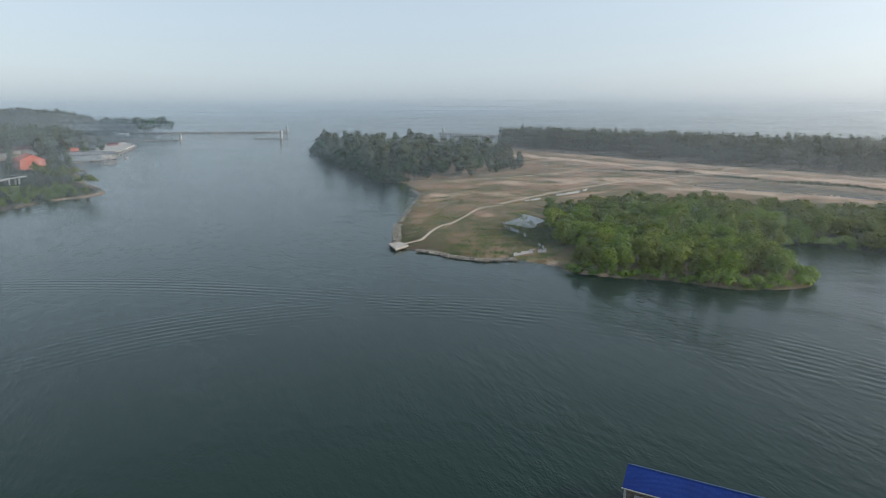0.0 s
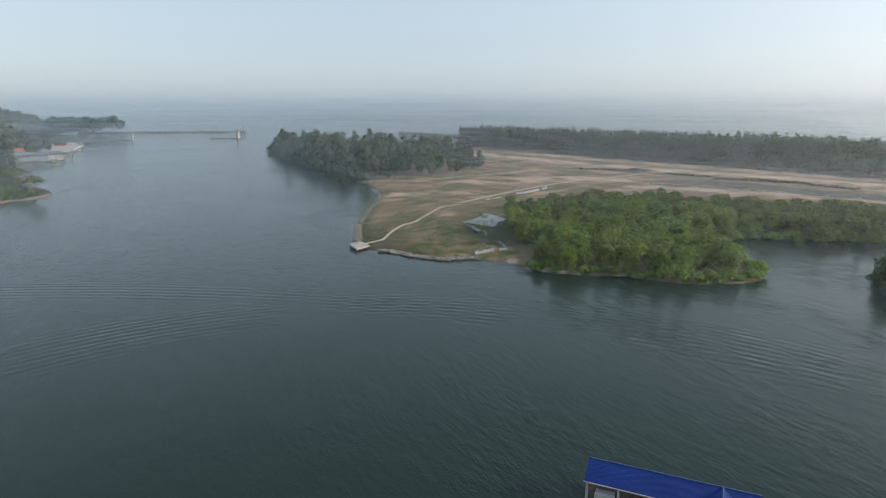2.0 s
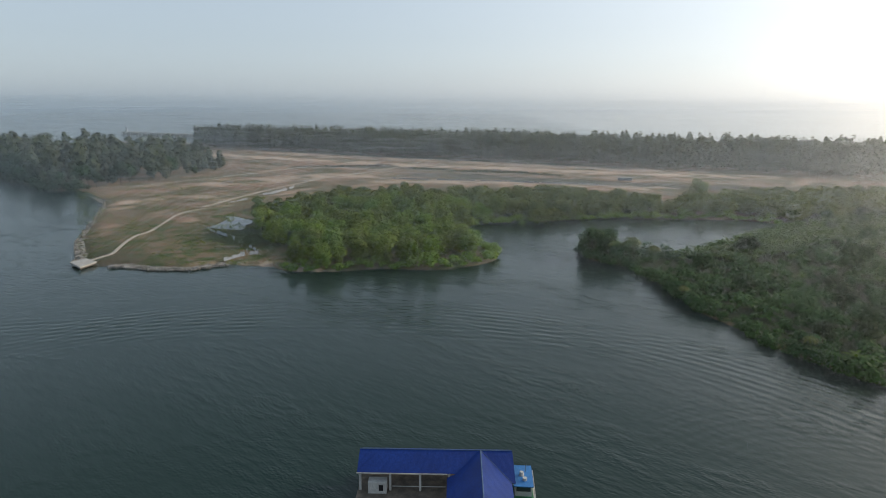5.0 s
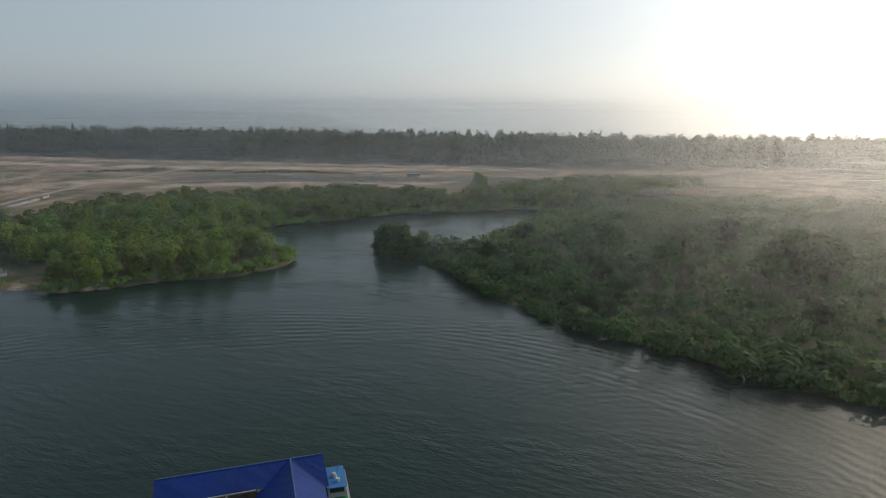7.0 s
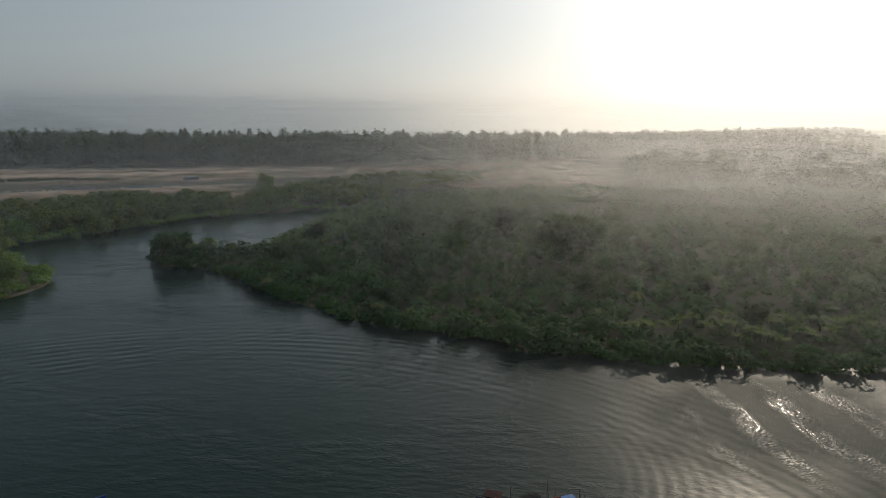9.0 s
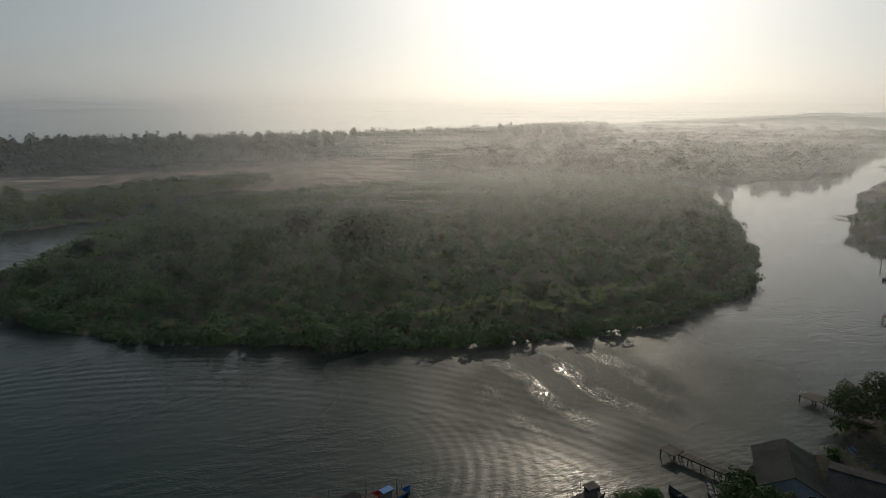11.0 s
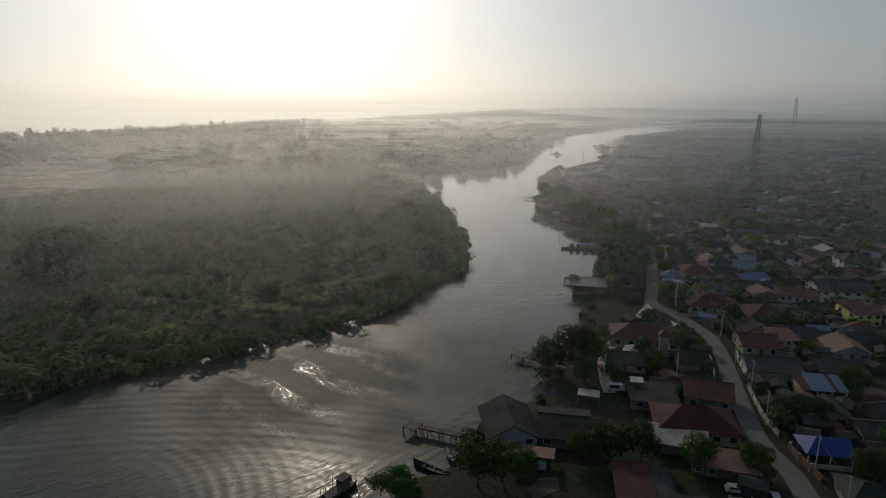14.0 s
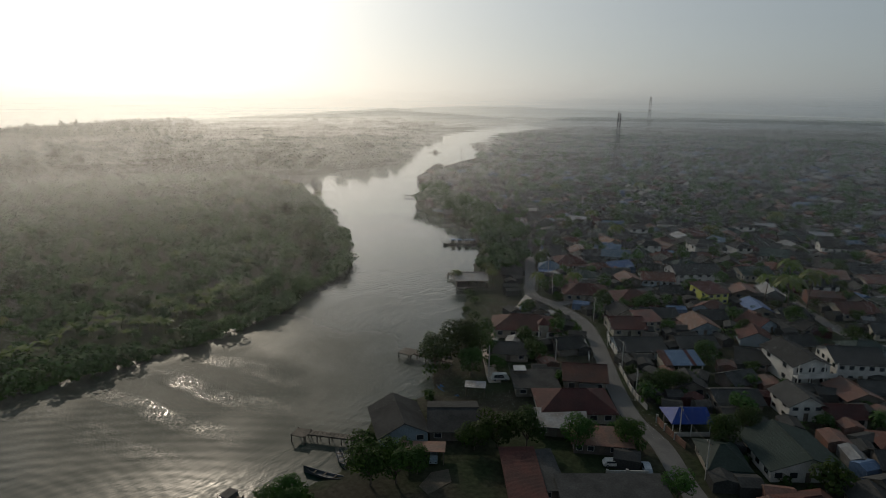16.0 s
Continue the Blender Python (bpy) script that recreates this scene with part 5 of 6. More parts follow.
# turret and balcony details
t = thing("turret", pose(84.5, -162, 1.0, 0, 0, -147), "small cream porch turret with a red pyramid roof", "turret")
part("wall", Build().box(-1.4, -1.4, 3.4, 1.4, 1.4, 5.8), M["cream"], t)
for sx in (-1.3, 1.3):
    for sy in (-1.3, 1.3):
        part("post", Build().box(sx - 0.15, sy - 0.15, -0.3, sx + 0.15, sy + 0.15, 3.4), M["white"], t)
part("roof", Build().add([(-1.9, -1.9, 5.8), (1.9, -1.9, 5.8), (1.9, 1.9, 5.8), (-1.9, 1.9, 5.8), (0, 0, 7.8)], [(0, 1, 4), (1, 2, 4), (2, 3, 4), (3, 0, 4), (3, 2, 1, 0)]), M["maroon"], t)
t = thing("balcony", pose(19.5, -182.5, 1.0, 0, 0, -138), "white balcony with a railing on the two-storey house", "balcony")
part("slab", Build().box(-5.4, -9.6, 3.3, 5.4, -7.55, 3.5), M["white"], t)
part("railing", Build().box(-5.4, -9.6, 3.5, 5.4, -9.48, 4.5), M["white"], t)
for x in (-5.2, -1.8, 1.8, 5.2):
    part("post", Build().box(x - 0.12, -9.56, -0.3, x + 0.12, -9.36, 7.2), M["white"], t)

canopy("carport", at(72.9, -89, -145, r=6), 9.8, 5.2, 3.0, M["rust_roof"], "carport with a rusty pink corrugated roof on posts", -0.7)
canopy("boat_shelter", pose(80.5, -119.5, 1.0, 0, 0, -150), 5.2, 3.2, 2.6, M["zinc"], "small shelter with a pale sheet roof by the bank", 0.3)
canopy("notice_roof", pose(75.5, -132.5, 4.2, 0, 0, -142), 3.2, 2.4, 0.6, M["white"], "white rooftop frame on the dark flat roof", 0.4)


def striped_shop():
    t = thing("shop", at(44.8, -166, -141, r=7), "open shop with a blue and brown striped sheet roof", "shop")
    for i, (a, b, c) in enumerate(((-5.4, -3.2, "maroon"), (-3.2, 2.2, "blue_pale"), (2.2, 3.2, "maroon"), (3.2, 5.4, "blue_pale"))):
        part("roof_panel", Build().sheet([(a, -4, 3.2), (b, -4, 3.2), (b, 3.6, 4.6), (a, 3.6, 4.6)], 0.1), M[c], t)
    part("wall", Build().box(-5, 2.6, -0.3, 5, 3.0, 3.9), M["cream"], t)
    part("side_wall", Build().box(-5, -3, -0.3, -4.8, 2.6, 3.0), M["cream"], t)
    part("low_wall", Build().box(-4.8, -3.4, -0.3, 4.8, -3.2, 0.9), M["white"], t)
    for x in (-4.9, -1.6, 1.7, 4.9):
        part("post", Build().box(x - 0.12, -3.6, -0.3, x + 0.12, -3.36, 3.2), M["white"], t)


striped_shop()


def blue_shop():
    t = thing("pavilion", at(33.9, -134.8, -142, r=6), "open pavilion under a deep blue hipped roof on white posts", "pavilion")
    A, B, C, D, P, Q = (-4.6, -4, 3.2), (4.6, -4, 3.2), (4.6, 4, 3.2), (-4.6, 4, 3.2), (-1.6, 0, 5.2), (4.6, 0, 5.2)
    r = Build()
    for f in ((A, B, Q, P), (C, D, P, Q), (D, A, P)):
        r.sheet(f, 0.12)
    part("roof", r, M["blue_roof"], t)
    part("wall", Build().box(-3.6, 3.0, -0.3, 4.2, 3.3, 3.2), M["cream"], t)
    part("low_wall", Build().box(-4.2, -3.6, -0.3, 4.2, -3.4, 1.0), M["concrete"], t)
    for x in (-4.1, 0, 4.1):
        part("post", Build().tube((x, -3.7, -0.3), (x, -3.7, 3.2), 0.12, n=6), M["white"], t)


blue_shop()

# ---- more houses of the village, set out unevenly along the lanes ----
ROAD = smooth_line([(251, -413), (184, -320), (145, -259), (124, -224), (112, -203), (98, -196), (83, -186), (73, -174), (63.3, -159), (53.7, -144), (44.8, -132), (35.4, -124), (27.8, -114), (20, -105), (4, -88)])
LANE = smooth_line([(98, -196), (84, -228), (62, -258), (40, -266), (12, -228), (-10, -215)])


def clear(x, y, r):
    if float(inland(x, y)) < r + 3:
        return False
    if any(math.hypot(x - a, y - b) < r + 4.2 for a, b in ROAD + LANE):
        return False
    return all(math.hypot(x - a, y - b) > r + c for a, b, c in TAKEN)


hv = random.Random(31)
looks = [("grey_roof", "plank", "weathered wooden house under a dark sheet roof"), ("maroon", "cream", "cream house under a dull red roof"), ("rust_roof", "plank", "house under a rusty brown sheet roof"),
         ("zinc", "cream", "house under a pale zinc roof"), ("grey_roof", "white", "white-walled house under a dark grey roof"), ("blue_pale", "cream", "house under a faded blue sheet roof"),
         ("green_roof", "bluewall", "house under a faded green roof"), ("maroon", "bluewall", "pale blue house under a brown roof"), ("grey_roof", "cream", "cream house under a dark weathered roof")]
protos = []
for i, (rm, wm, lab) in enumerate(looks):
    w, d = hv.uniform(7.5, 11.5), hv.uniform(7, 9.5)
    st = 2 if i == 4 else 1
    protos.append([house("house", Matrix.Identity(4), w, d, 2.5 * st, ("gable", "hip", "front", "gable", "hip")[i % 5], hv.uniform(1.6, 2.3), M[rm], M[wm], lab, st, 2, panes=False), False, max(w, d) * 0.56])
VILLAGE = [(-30, -118), (40, -112), (88, -150), (130, -215), (170, -262), (245, -322), (330, -420), (400, -500), (440, -640), (300, -640), (0, -640), (-30, -400)]
count = 0
for x, y in sorted(scatter(VILLAGE, 11.2, hv, 0.3), key=lambda p: math.hypot(*p)):
    i = hv.choices(range(9), (8, 3, 2, 1, 1, 1, 2, 1, 6))[0]
    p = protos[i]
    if not clear(x, y, p[2] * 0.8) or count > 275:
        continue
    TAKEN.append((x, y, p[2] * 0.78))
    m = pose(x, y, GROUND, 0, 0, -142 + hv.choice((0, 0, 90, 180)) + hv.gauss(0, 14))
    if p[1]:
        copy_thing(p[0], m)
    else:
        p[0].matrix_world, p[1] = m, True
    count += 1
far_roofs = {"grey_roof": Build(), "maroon": Build(), "zinc": Build(), "rust_roof": Build(), "blue_pale": Build()}
sheds = [(x, y, True) for x, y in scatter([(-40, -112), (40, -112), (88, -150), (130, -215), (200, -300), (330, -430), (300, -460), (-60, -460)], 6.5, hv, 0.45)]
for x, y, shed_ in sheds + [(x, y, False) for x, y in scatter([(-60, -250), (150, -250), (230, -330), (330, -430), (400, -510), (440, -640), (560, -870), (700, -1120), (640, -1400), (-60, -1400)], 12, hv, 0.4)]:
    gap = 1.2 if shed_ else 4.5
    if float(inland(x, y)) < 6 or hv.random() < 0.2 or any(math.hypot(x - a, y - b) < c * 0.75 + gap for a, b, c in TAKEN) or any(math.hypot(x - a, y - b) < 5.5 for a, b in ROAD + LANE):
        continue
    TAKEN.append((x, y, 2.6 if shed_ else 5.2))
    b = far_roofs[hv.choices(list(far_roofs), (8, 0.6, 1, 0.8, 0.3) if shed_ else (6, 1.2, 2.2, 1.2, 0.8))[0]]
    w, d, e, h, a = hv.uniform(3.8, 6.2), hv.uniform(3.2, 4.6), hv.uniform(2.4, 3.6), hv.uniform(1.3, 2.2), radians(-142 + hv.choice((0, 90)) + hv.gauss(0, 12))
    if shed_:
        w, d, e, h = w * 0.5, d * 0.55, 2.2, 0.7
    c, s = math.cos(a), math.sin(a)
    pts = [(-w, -d, 0.8), (w, -d, 0.8), (w, d, 0.8), (-w, d, 0.8), (-w, -d, 1 + e), (w, -d, 1 + e), (w, d, 1 + e), (-w, d, 1 + e), (-w, 0, 1 + e + h), (w, 0, 1 + e + h)]
    b.add([(x + u * c - v * s, y + u * s + v * c, z) for u, v, z in pts], [(0, 1, 5, 4), (1, 2, 6, 9, 5), (2, 3, 7, 6), (3, 0, 4, 8, 7), (4, 5, 9, 8), (6, 7, 8, 9)])
for k, b in far_roofs.items():
    solid("far_houses", b, M[k], "crowded low village roofs of houses, sheds and lean-tos", "houses", kind="stuff")

# ---- village greenery ----
fine = [Kind("garden_tree", *broadleaf(150 + i, 9 + i, 5.8, 2200, 0.34, 0.3, 13), M["village_leaf"], "dense leafy green tree beside the river houses", "village trees") for i in range(3)]
garden = [Kind("garden_tree", *broadleaf(140 + i, 9 + i, 5.6, 560, 0.62, 0.3, 10), M["village_leaf"], "leafy green garden tree between the houses", "village trees") for i in range(3)]
for x, y, s in ((94, -132, 1.35), (99, -127, 1.1), (92, -138, 1.1), (74.5, -75.5, 1.0), (71, -79, 0.85), (82, -62, 0.62), (79, -61, 0.55), (84.5, -60, 0.5), (63, -102, 0.95), (58, -106, 0.9), (66, -98, 0.75), (49, -112, 0.8),
                (40.5, -118, 0.75), (43, -149, 0.7), (40, -152, 0.6), (46, -146, 0.6), (26.5, -107, 0.6), (25, -131, 0.8), (22, -140, 0.7), (88, -128, 0.8), (84, -134, 0.6), (70, -84, 0.6)):
    fine[int(x) % 3].put(x, y, s, x, GROUND - 0.2)
BANK = [(136, -206), (150, -232), (170, -262), (200, -292), (230, -314), (280, -340), (318, -385), (300, -392), (262, -356), (215, -332), (175, -296), (150, -268), (132, -238), (122, -214)]
bank = [broadleaf(160 + i, 11 + i, 6, 420, 0.95, 0.25, 8)[1] for i in range(3)]
wood("bank_trees", [p for p in scatter(BANK, 8.5, hv, 0.45) if all(math.hypot(p[0] - a, p[1] - b) > c * 0.8 for a, b, c in TAKEN) and all(math.hypot(p[0] - a, p[1] - b) > 4 for a, b in ROAD)], bank,
     M["jungle"], "dark trees crowding the river bank", hv, 0.6, 1.1)
n = 0
for x, y in sorted(scatter(VILLAGE, 12.5, hv, 0.48), key=lambda p: math.hypot(*p)):
    if float(inland(x, y)) > 1.5 and all(math.hypot(x - a, y - b) > c * 0.72 + 1 for a, b, c in TAKEN) and all(math.hypot(x - a, y - b) > 4.5 for a, b in ROAD + LANE) and n < 190:
        garden[hv.randrange(3)].put(x, y, hv.uniform(0.4, 0.8), hv.uniform(0, 6), GROUND - 0.2)
        n += 1
thicket = [p for p in scatter(VILLAGE, 14, hv, 0.5) if float(inland(*p)) > 2 and all(math.hypot(p[0] - a, p[1] - b) > c * 0.7 + 0.6 for a, b, c in TAKEN) and all(math.hypot(p[0] - a, p[1] - b) > 4 for a, b in ROAD + LANE)]
wood("village_thicket", thicket, [broadleaf(170 + i, 7 + i, 4.2, 230, 0.7, 0.25, 8)[1] for i in range(3)], M["village_leaf"], "dark green trees crowding the gaps between village houses", hv, 0.4, 0.85)
hedge = [(x, y) for x, y in scatter(VILLAGE, 9, hv, 0.5) if y > -420 and float(inland(x, y)) > 0.5 and hv.random() < 0.8 and all(math.hypot(x - a, y - b) > c * 0.75 + 0.5 for a, b, c in TAKEN)
         and all(math.hypot(x - a, y - b) > 3.6 for a, b in ROAD + LANE)]
for (ax, ay), (bx, by) in zip(WEST[15:31], WEST[16:32]):
    k = max(1, int(math.hypot(bx - ax, by - ay) / 4))
    hedge += [(ax + (bx - ax) * i / k - hv.uniform(0, 4), ay + (by - ay) * i / k - hv.uniform(-1, 2)) for i in range(k) if hv.random() < 0.55]
wood("garden_shrubs", hedge, bushes, M["village_leaf"], "shrubs and weeds between the village houses", hv, 0.3, 0.62)
wood("village_trees", [p for p in scatter([(-60, -430), (300, -430), (470, -690), (600, -900), (760, -1150), (640, -1500), (-60, -1500)], 26, hv, 0.5) if float(inland(*p)) > 6 and hv.random() < 0.75], dome,
     M["jungle"], "dark trees among the far village houses", hv, 0.35, 0.72)

# ---- lanes, walls, poles ----
track("village_road", ROAD, 4.6, "worn grey asphalt road through the village", "road", 1.2)
track("side_lane", LANE, 3.8, "narrow grey lane between the houses", "road", 1.18)
track("river_lane", smooth_line([(112, -203), (104, -178), (96, -150), (86, -135), (80, -128)]), 3.2, "bare earth lane behind the river houses", "track", 1.16)
solid("yard", Build().slab([(32, -262), (45, -268), (58, -256), (56, -246), (44, -248)], 0.7, 1.22), M["concrete"], "pale concrete yard between the houses", "yard", kind="structure")
solid("yard", Build().slab([(63, -86), (66, -89), (68, -86), (67, -81), (64, -80)], 0.7, 1.1), M["earth"], "bare sandy yard beside the carport", "yard", kind="structure")
solid("yard", Build().slab([(-6, -226), (6, -222), (8, -214), (-6, -214)], 0.7, 1.22), M["concrete"], "pale concrete yard between the houses", "yard", kind="structure")


def wall_run(line, high, material, label):
    t = thing("garden_wall", Matrix.Identity(4), label, "wall")
    for a, b in zip(line, line[1:]):
        a, b = Vector(a), Vector(b)
        d = (b - a).normalized() * 0.1
        o = Vector((-d.y, d.x))
        part("panel", Build().slab([tuple(a - o), tuple(b - o), tuple(b + o), tuple(a + o)], 0.8, 1 + high), M[material], t)
        part("pillar", Build().box(a.x - 0.22, a.y - 0.22, 0.8, a.x + 0.22, a.y + 0.22, 1.25 + high), M["concrete"], t)


wall_run([(39.8, -134), (37, -131), (34, -128.5), (31, -126)], 1.5, "brick", "low brick-red roadside wall with pillars")
wall_run([(58, -157), (55, -152.5), (52, -148), (49.5, -144.5), (46.5, -141), (43.5, -138)], 1.3, "concrete", "low grey roadside wall with pillars")
wall_run([(70, -177), (67, -172), (64, -167.5), (61.5, -164)], 2.0, "white", "white roadside wall with pillars")
wall_run([(80, -178), (76, -172), (70, -163), (67, -157)], 1.2, "white", "long white kerb wall beside the road")
wall_run([(40, -106), (37, -108.5), (33.5, -111)], 1.4, "white", "short white wall beside the road")


def pole(x, y, high=8.5):
    t = thing("utility_pole", pose(x, y, 1.0, 0, 0, -50), "slim concrete utility pole with a crossarm", "pole", "utility poles")
    part("shaft", Build().tube((0, 0, -0.6), (0, 0, high), 0.16, 0.1, 6), M["concrete"], t)
    part("crossarm", Build().box(-0.9, -0.06, high - 0.7, 0.9, 0.06, high - 0.55), M["wood"], t)
    for k in (-0.8, 0.8):
        part("insulator", Build().tube((k, 0, high - 0.55), (k, 0, high - 0.3), 0.06, n=5), M["white"], t)


POLES = [(24.5, -117), (33, -128), (47.5, -141), (57, -156), (67.5, -171), (80, -189), (105, -207), (118, -228), (140, -262), (165, -300), (84, -131), (72, -146)]
for p in POLES:
    pole(*p)
for i, (a, b) in enumerate(zip(POLES[:9], POLES[1:10])):
    a, b = Vector((*a, 9.0)), Vector((*b, 9.0))
    c = Build()
    pts = [a.lerp(b, k / 8) - Vector((0, 0, 0.9 * 4 * (k / 8) * (1 - k / 8))) for k in range(9)]
    for p, q in zip(pts, pts[1:]):
        c.tube(p, q, 0.025, n=3, cap=False)
    solid("power_cable", c, M["dark"], "sagging black cable between utility poles", "cable")


# ---- lattice mast ----
def mast(x, y, high, wide, label):
    t = thing("lattice_mast", pose(x, y, 1.0, 0, 0, 20), label, "tower", "masts")
    n = 14
    def corner(k, f):
        w = wide * (1 - 0.66 * f) / 2
        return Vector(((-w, w, w, -w)[k % 4], (-w, -w, w, w)[k % 4], high * f))
    for k in range(4):
        part("leg", Build().tube(corner(k, 0) - Vector((0, 0, 0.5)), corner(k, 1), 0.34, 0.22, 5), M["steel"], t)
    for k in range(4):
        b = Build()
        for i in range(n):
            b.tube(corner(k, i / n), corner(k + 1, (i + 1) / n), 0.15, n=4, cap=False)
            b.tube(corner(k + 1, i / n), corner(k, (i + 1) / n), 0.15, n=4, cap=False)
            b.tube(corner(k, i / n), corner(k + 1, i / n), 0.15, n=4, cap=False)
        part("bracing", b, M["steel"], t)
    for f in (0.99, 0.93, 0.73):
        for k in range(3):
            a = 2.1 * k + f
            p = Vector((math.cos(a) * 1.2, math.sin(a) * 1.2, high * f))
            part("antenna", Build().box(p.x - 0.22, p.y - 0.22, p.z - 1.3, p.x + 0.22, p.y + 0.22, p.z + 1.3), M["steel"], t, "long panel antenna")
    part("dish", Build().tube((0, -1.2, high * 0.72), (0, -1.7, high * 0.72), 1.1, 1.0, 10), M["fence"], t, "round pale dish antenna")
    part("spike", Build().tube((0, 0, high), (0, 0, high + 2.5), 0.06, 0.03, 4), M["steel"], t)


mast(197, -490, 64, 5.2, "tall steel lattice phone mast rising over the roofs")
mast(395, -1120, 84, 8, "distant steel lattice mast in the haze")

# ---- jetties, boats and riverside sheds ----
def jetty(line, width, label, head=None, z=1.6):
    t = thing("jetty", Matrix.Identity(4), label, "jetty")
    pts = [Vector(p) for p in line]
    for a, b in zip(pts, pts[1:]):
        d = (b - a).normalized()
        o = Vector((-d.y, d.x)) * width / 2
        n = max(2, int((b - a).length / 0.9))
        part("beam", Build().slab([tuple(a + o * 0.8), tuple(b + o * 0.8), tuple(b + o * 0.6), tuple(a + o * 0.6)][::-1], z - 0.35, z - 0.02), M["wood"], t)
        part("beam", Build().slab([tuple(a - o * 0.8), tuple(b - o * 0.8), tuple(b - o * 0.6), tuple(a - o * 0.6)], z - 0.35, z - 0.02), M["wood"], t)
        for i in range(n):
            p, q = a.lerp(b, i / n), a.lerp(b, (i + 0.9) / n)
            part("plank", Build().slab([tuple(p - o), tuple(q - o), tuple(q + o), tuple(p + o)], z, z + 0.09), M["wood"], t)
            if i % 3 == 0:
                for s in (-0.9, 0.9):
                    part("pile", Build().tube((p.x + o.x * s, p.y + o.y * s, -2.2), (p.x + o.x * s, p.y + o.y * s, z + 0.05), 0.12, n=6), M["wood"], t)
    if head:
        hx, hy, w, a = head
        c, s = math.cos(radians(a)) * w, math.sin(radians(a)) * w
        part("platform", Build().slab([(hx - c + s, hy - s - c), (hx + c + s, hy + s - c), (hx + c - s, hy + s + c), (hx - c - s, hy - s + c)], z, z + 0.14), M["wood"], t)
        for u in (-0.9, 0.9):
            for v in (-0.9, 0.9):
                px, py = hx + c * u - s * v, hy + s * u + c * v
                part("pile", Build().tube((px, py, -2.2), (px, py, z + 0.3), 0.14, n=6), M["wood"], t)
    return t


jetty([(98.5, -80.5), (86, -86.5)], 1.8, "long narrow wooden jetty on piles with a platform at its end", (99.2, -79.6, 1.7, 20))
jetty([(110, -129), (96, -131)], 1.6, "short wooden jetty with a platform beside a moored boat", (110.5, -128.8, 2.2, 10))
jetty([(150, -204), (140, -197)], 1.4, "narrow wooden landing in front of the boathouse", (151, -204.5, 1.8, 30))


def boathouse():
    t = thing("boathouse", pose(136, -197.5, 0, 0, 0, -141), "boathouse on piles under a long grey zinc roof", "boathouse")
    part("roof", Build().sheet([(-6.6, -4.6, 4.3), (6.6, -4.6, 4.3), (6.6, 4.2, 5.4), (-6.6, 4.2, 5.4)], 0.12), M["zinc"], t)
    part("ridge_board", Build().box(-6.6, 4.2, 5.3, 6.6, 4.4, 5.6), M["wood"], t)
    part("floor", Build().box(-6.2, -4, 1.4, 6.2, 4, 1.6), M["wood"], t)
    part("wall", Build().box(-6, 3.6, 1.6, 6, 3.8, 5.1), M["plank"], t)
    part("side_wall", Build().box(-6, -3.8, 1.6, -5.85, 3.6, 4.3), M["plank"], t)
    for x in (-6, -2, 2, 6):
        for y in (-3.8, 0, 3.6):
            part("pile", Build().tube((x, y, -2.2), (x, y, 4.2), 0.13, n=6), M["wood"], t)


boathouse()
TAKEN.append((136, -197.5, 7))


def boat(name, x, y, turn, length, beam, label, hull="hull", cabin=False, mast_h=0.0, group="river boats", roof="hull_blue"):
    """A planked boat: lofted hull, thwarts, and where it has one a wheelhouse."""
    t = thing(name, pose(x, y, 0.1, 0, 0, turn), label, "boat", group)
    n = 11
    v, f = [], []
    for i in range(n):
        u = i / (n - 1)
        w = beam / 2 * (math.sin(math.pi * min(1, u * 0.9 + 0.14)) ** 0.6 if u < 0.98 else 0.06)
        sheer = 0.55 + 0.9 * (abs(u - 0.45) * 1.8) ** 2 * (0.6 + beam * 0.1)
        px = -length / 2 + length * u
        v += [(px, -w, sheer), (px, -w * 0.75, 0.0), (px, 0, -0.35), (px, w * 0.75, 0.0), (px, w, sheer), (px, w * 0.88, sheer - 0.02), (px, w * 0.6, 0.2), (px, -w * 0.6, 0.2), (px, -w * 0.88, sheer - 0.02)]
    for i in range(n - 1):
        for k in range(9):
            f.append((i * 9 + k, i * 9 + (k + 1) % 9, (i + 1) * 9 + (k + 1) % 9, (i + 1) * 9 + k))
    f += [tuple(range(8, -1, -1)), tuple((n - 1) * 9 + k for k in range(9))]
    part("hull", Build().add(v, f), M[hull], t)
    for u in (-0.3, -0.05, 0.2):
        part("thwart", Build().box(length * u - 0.15, -beam * 0.4, 0.5, length * u + 0.15, beam * 0.4, 0.58), M["wood"], t)
    if cabin:
        part("deck", Build().box(-length * 0.42, -beam * 0.4, 0.62, length * 0.3, beam * 0.4, 0.72), M["wood"], t)
        part("wheelhouse", Build().box(-length * 0.3, -beam * 0.3, 0.7, -length * 0.08, beam * 0.3, 2.6), M["plank"], t)
        part("roof", Build().box(-length * 0.34, -beam * 0.36, 2.6, -length * 0.04, beam * 0.36, 2.72), M[roof], t)
        part("window", Build().box(-length * 0.082, -beam * 0.22, 1.6, -length * 0.075, beam * 0.22, 2.3), M["glass"], t)
        for u in (0.05, 0.2, 0.33):
            for s in (-1, 1):
                part("rail_post", Build().tube((length * u, s * beam * 0.38, 0.6), (length * u, s * beam * 0.38, 1.9), 0.05, n=4), M["wood"], t)
    if mast_h:
        part("mast", Build().tube((length * 0.1, 0, 0.3), (length * 0.1, 0, mast_h), 0.07, 0.04, 5), M["wood"], t)
        part("boom", Build().tube((length * 0.1, 0, 1.6), (-length * 0.25, 0, mast_h * 0.7), 0.05, 0.03, 4), M["wood"], t)
    return t


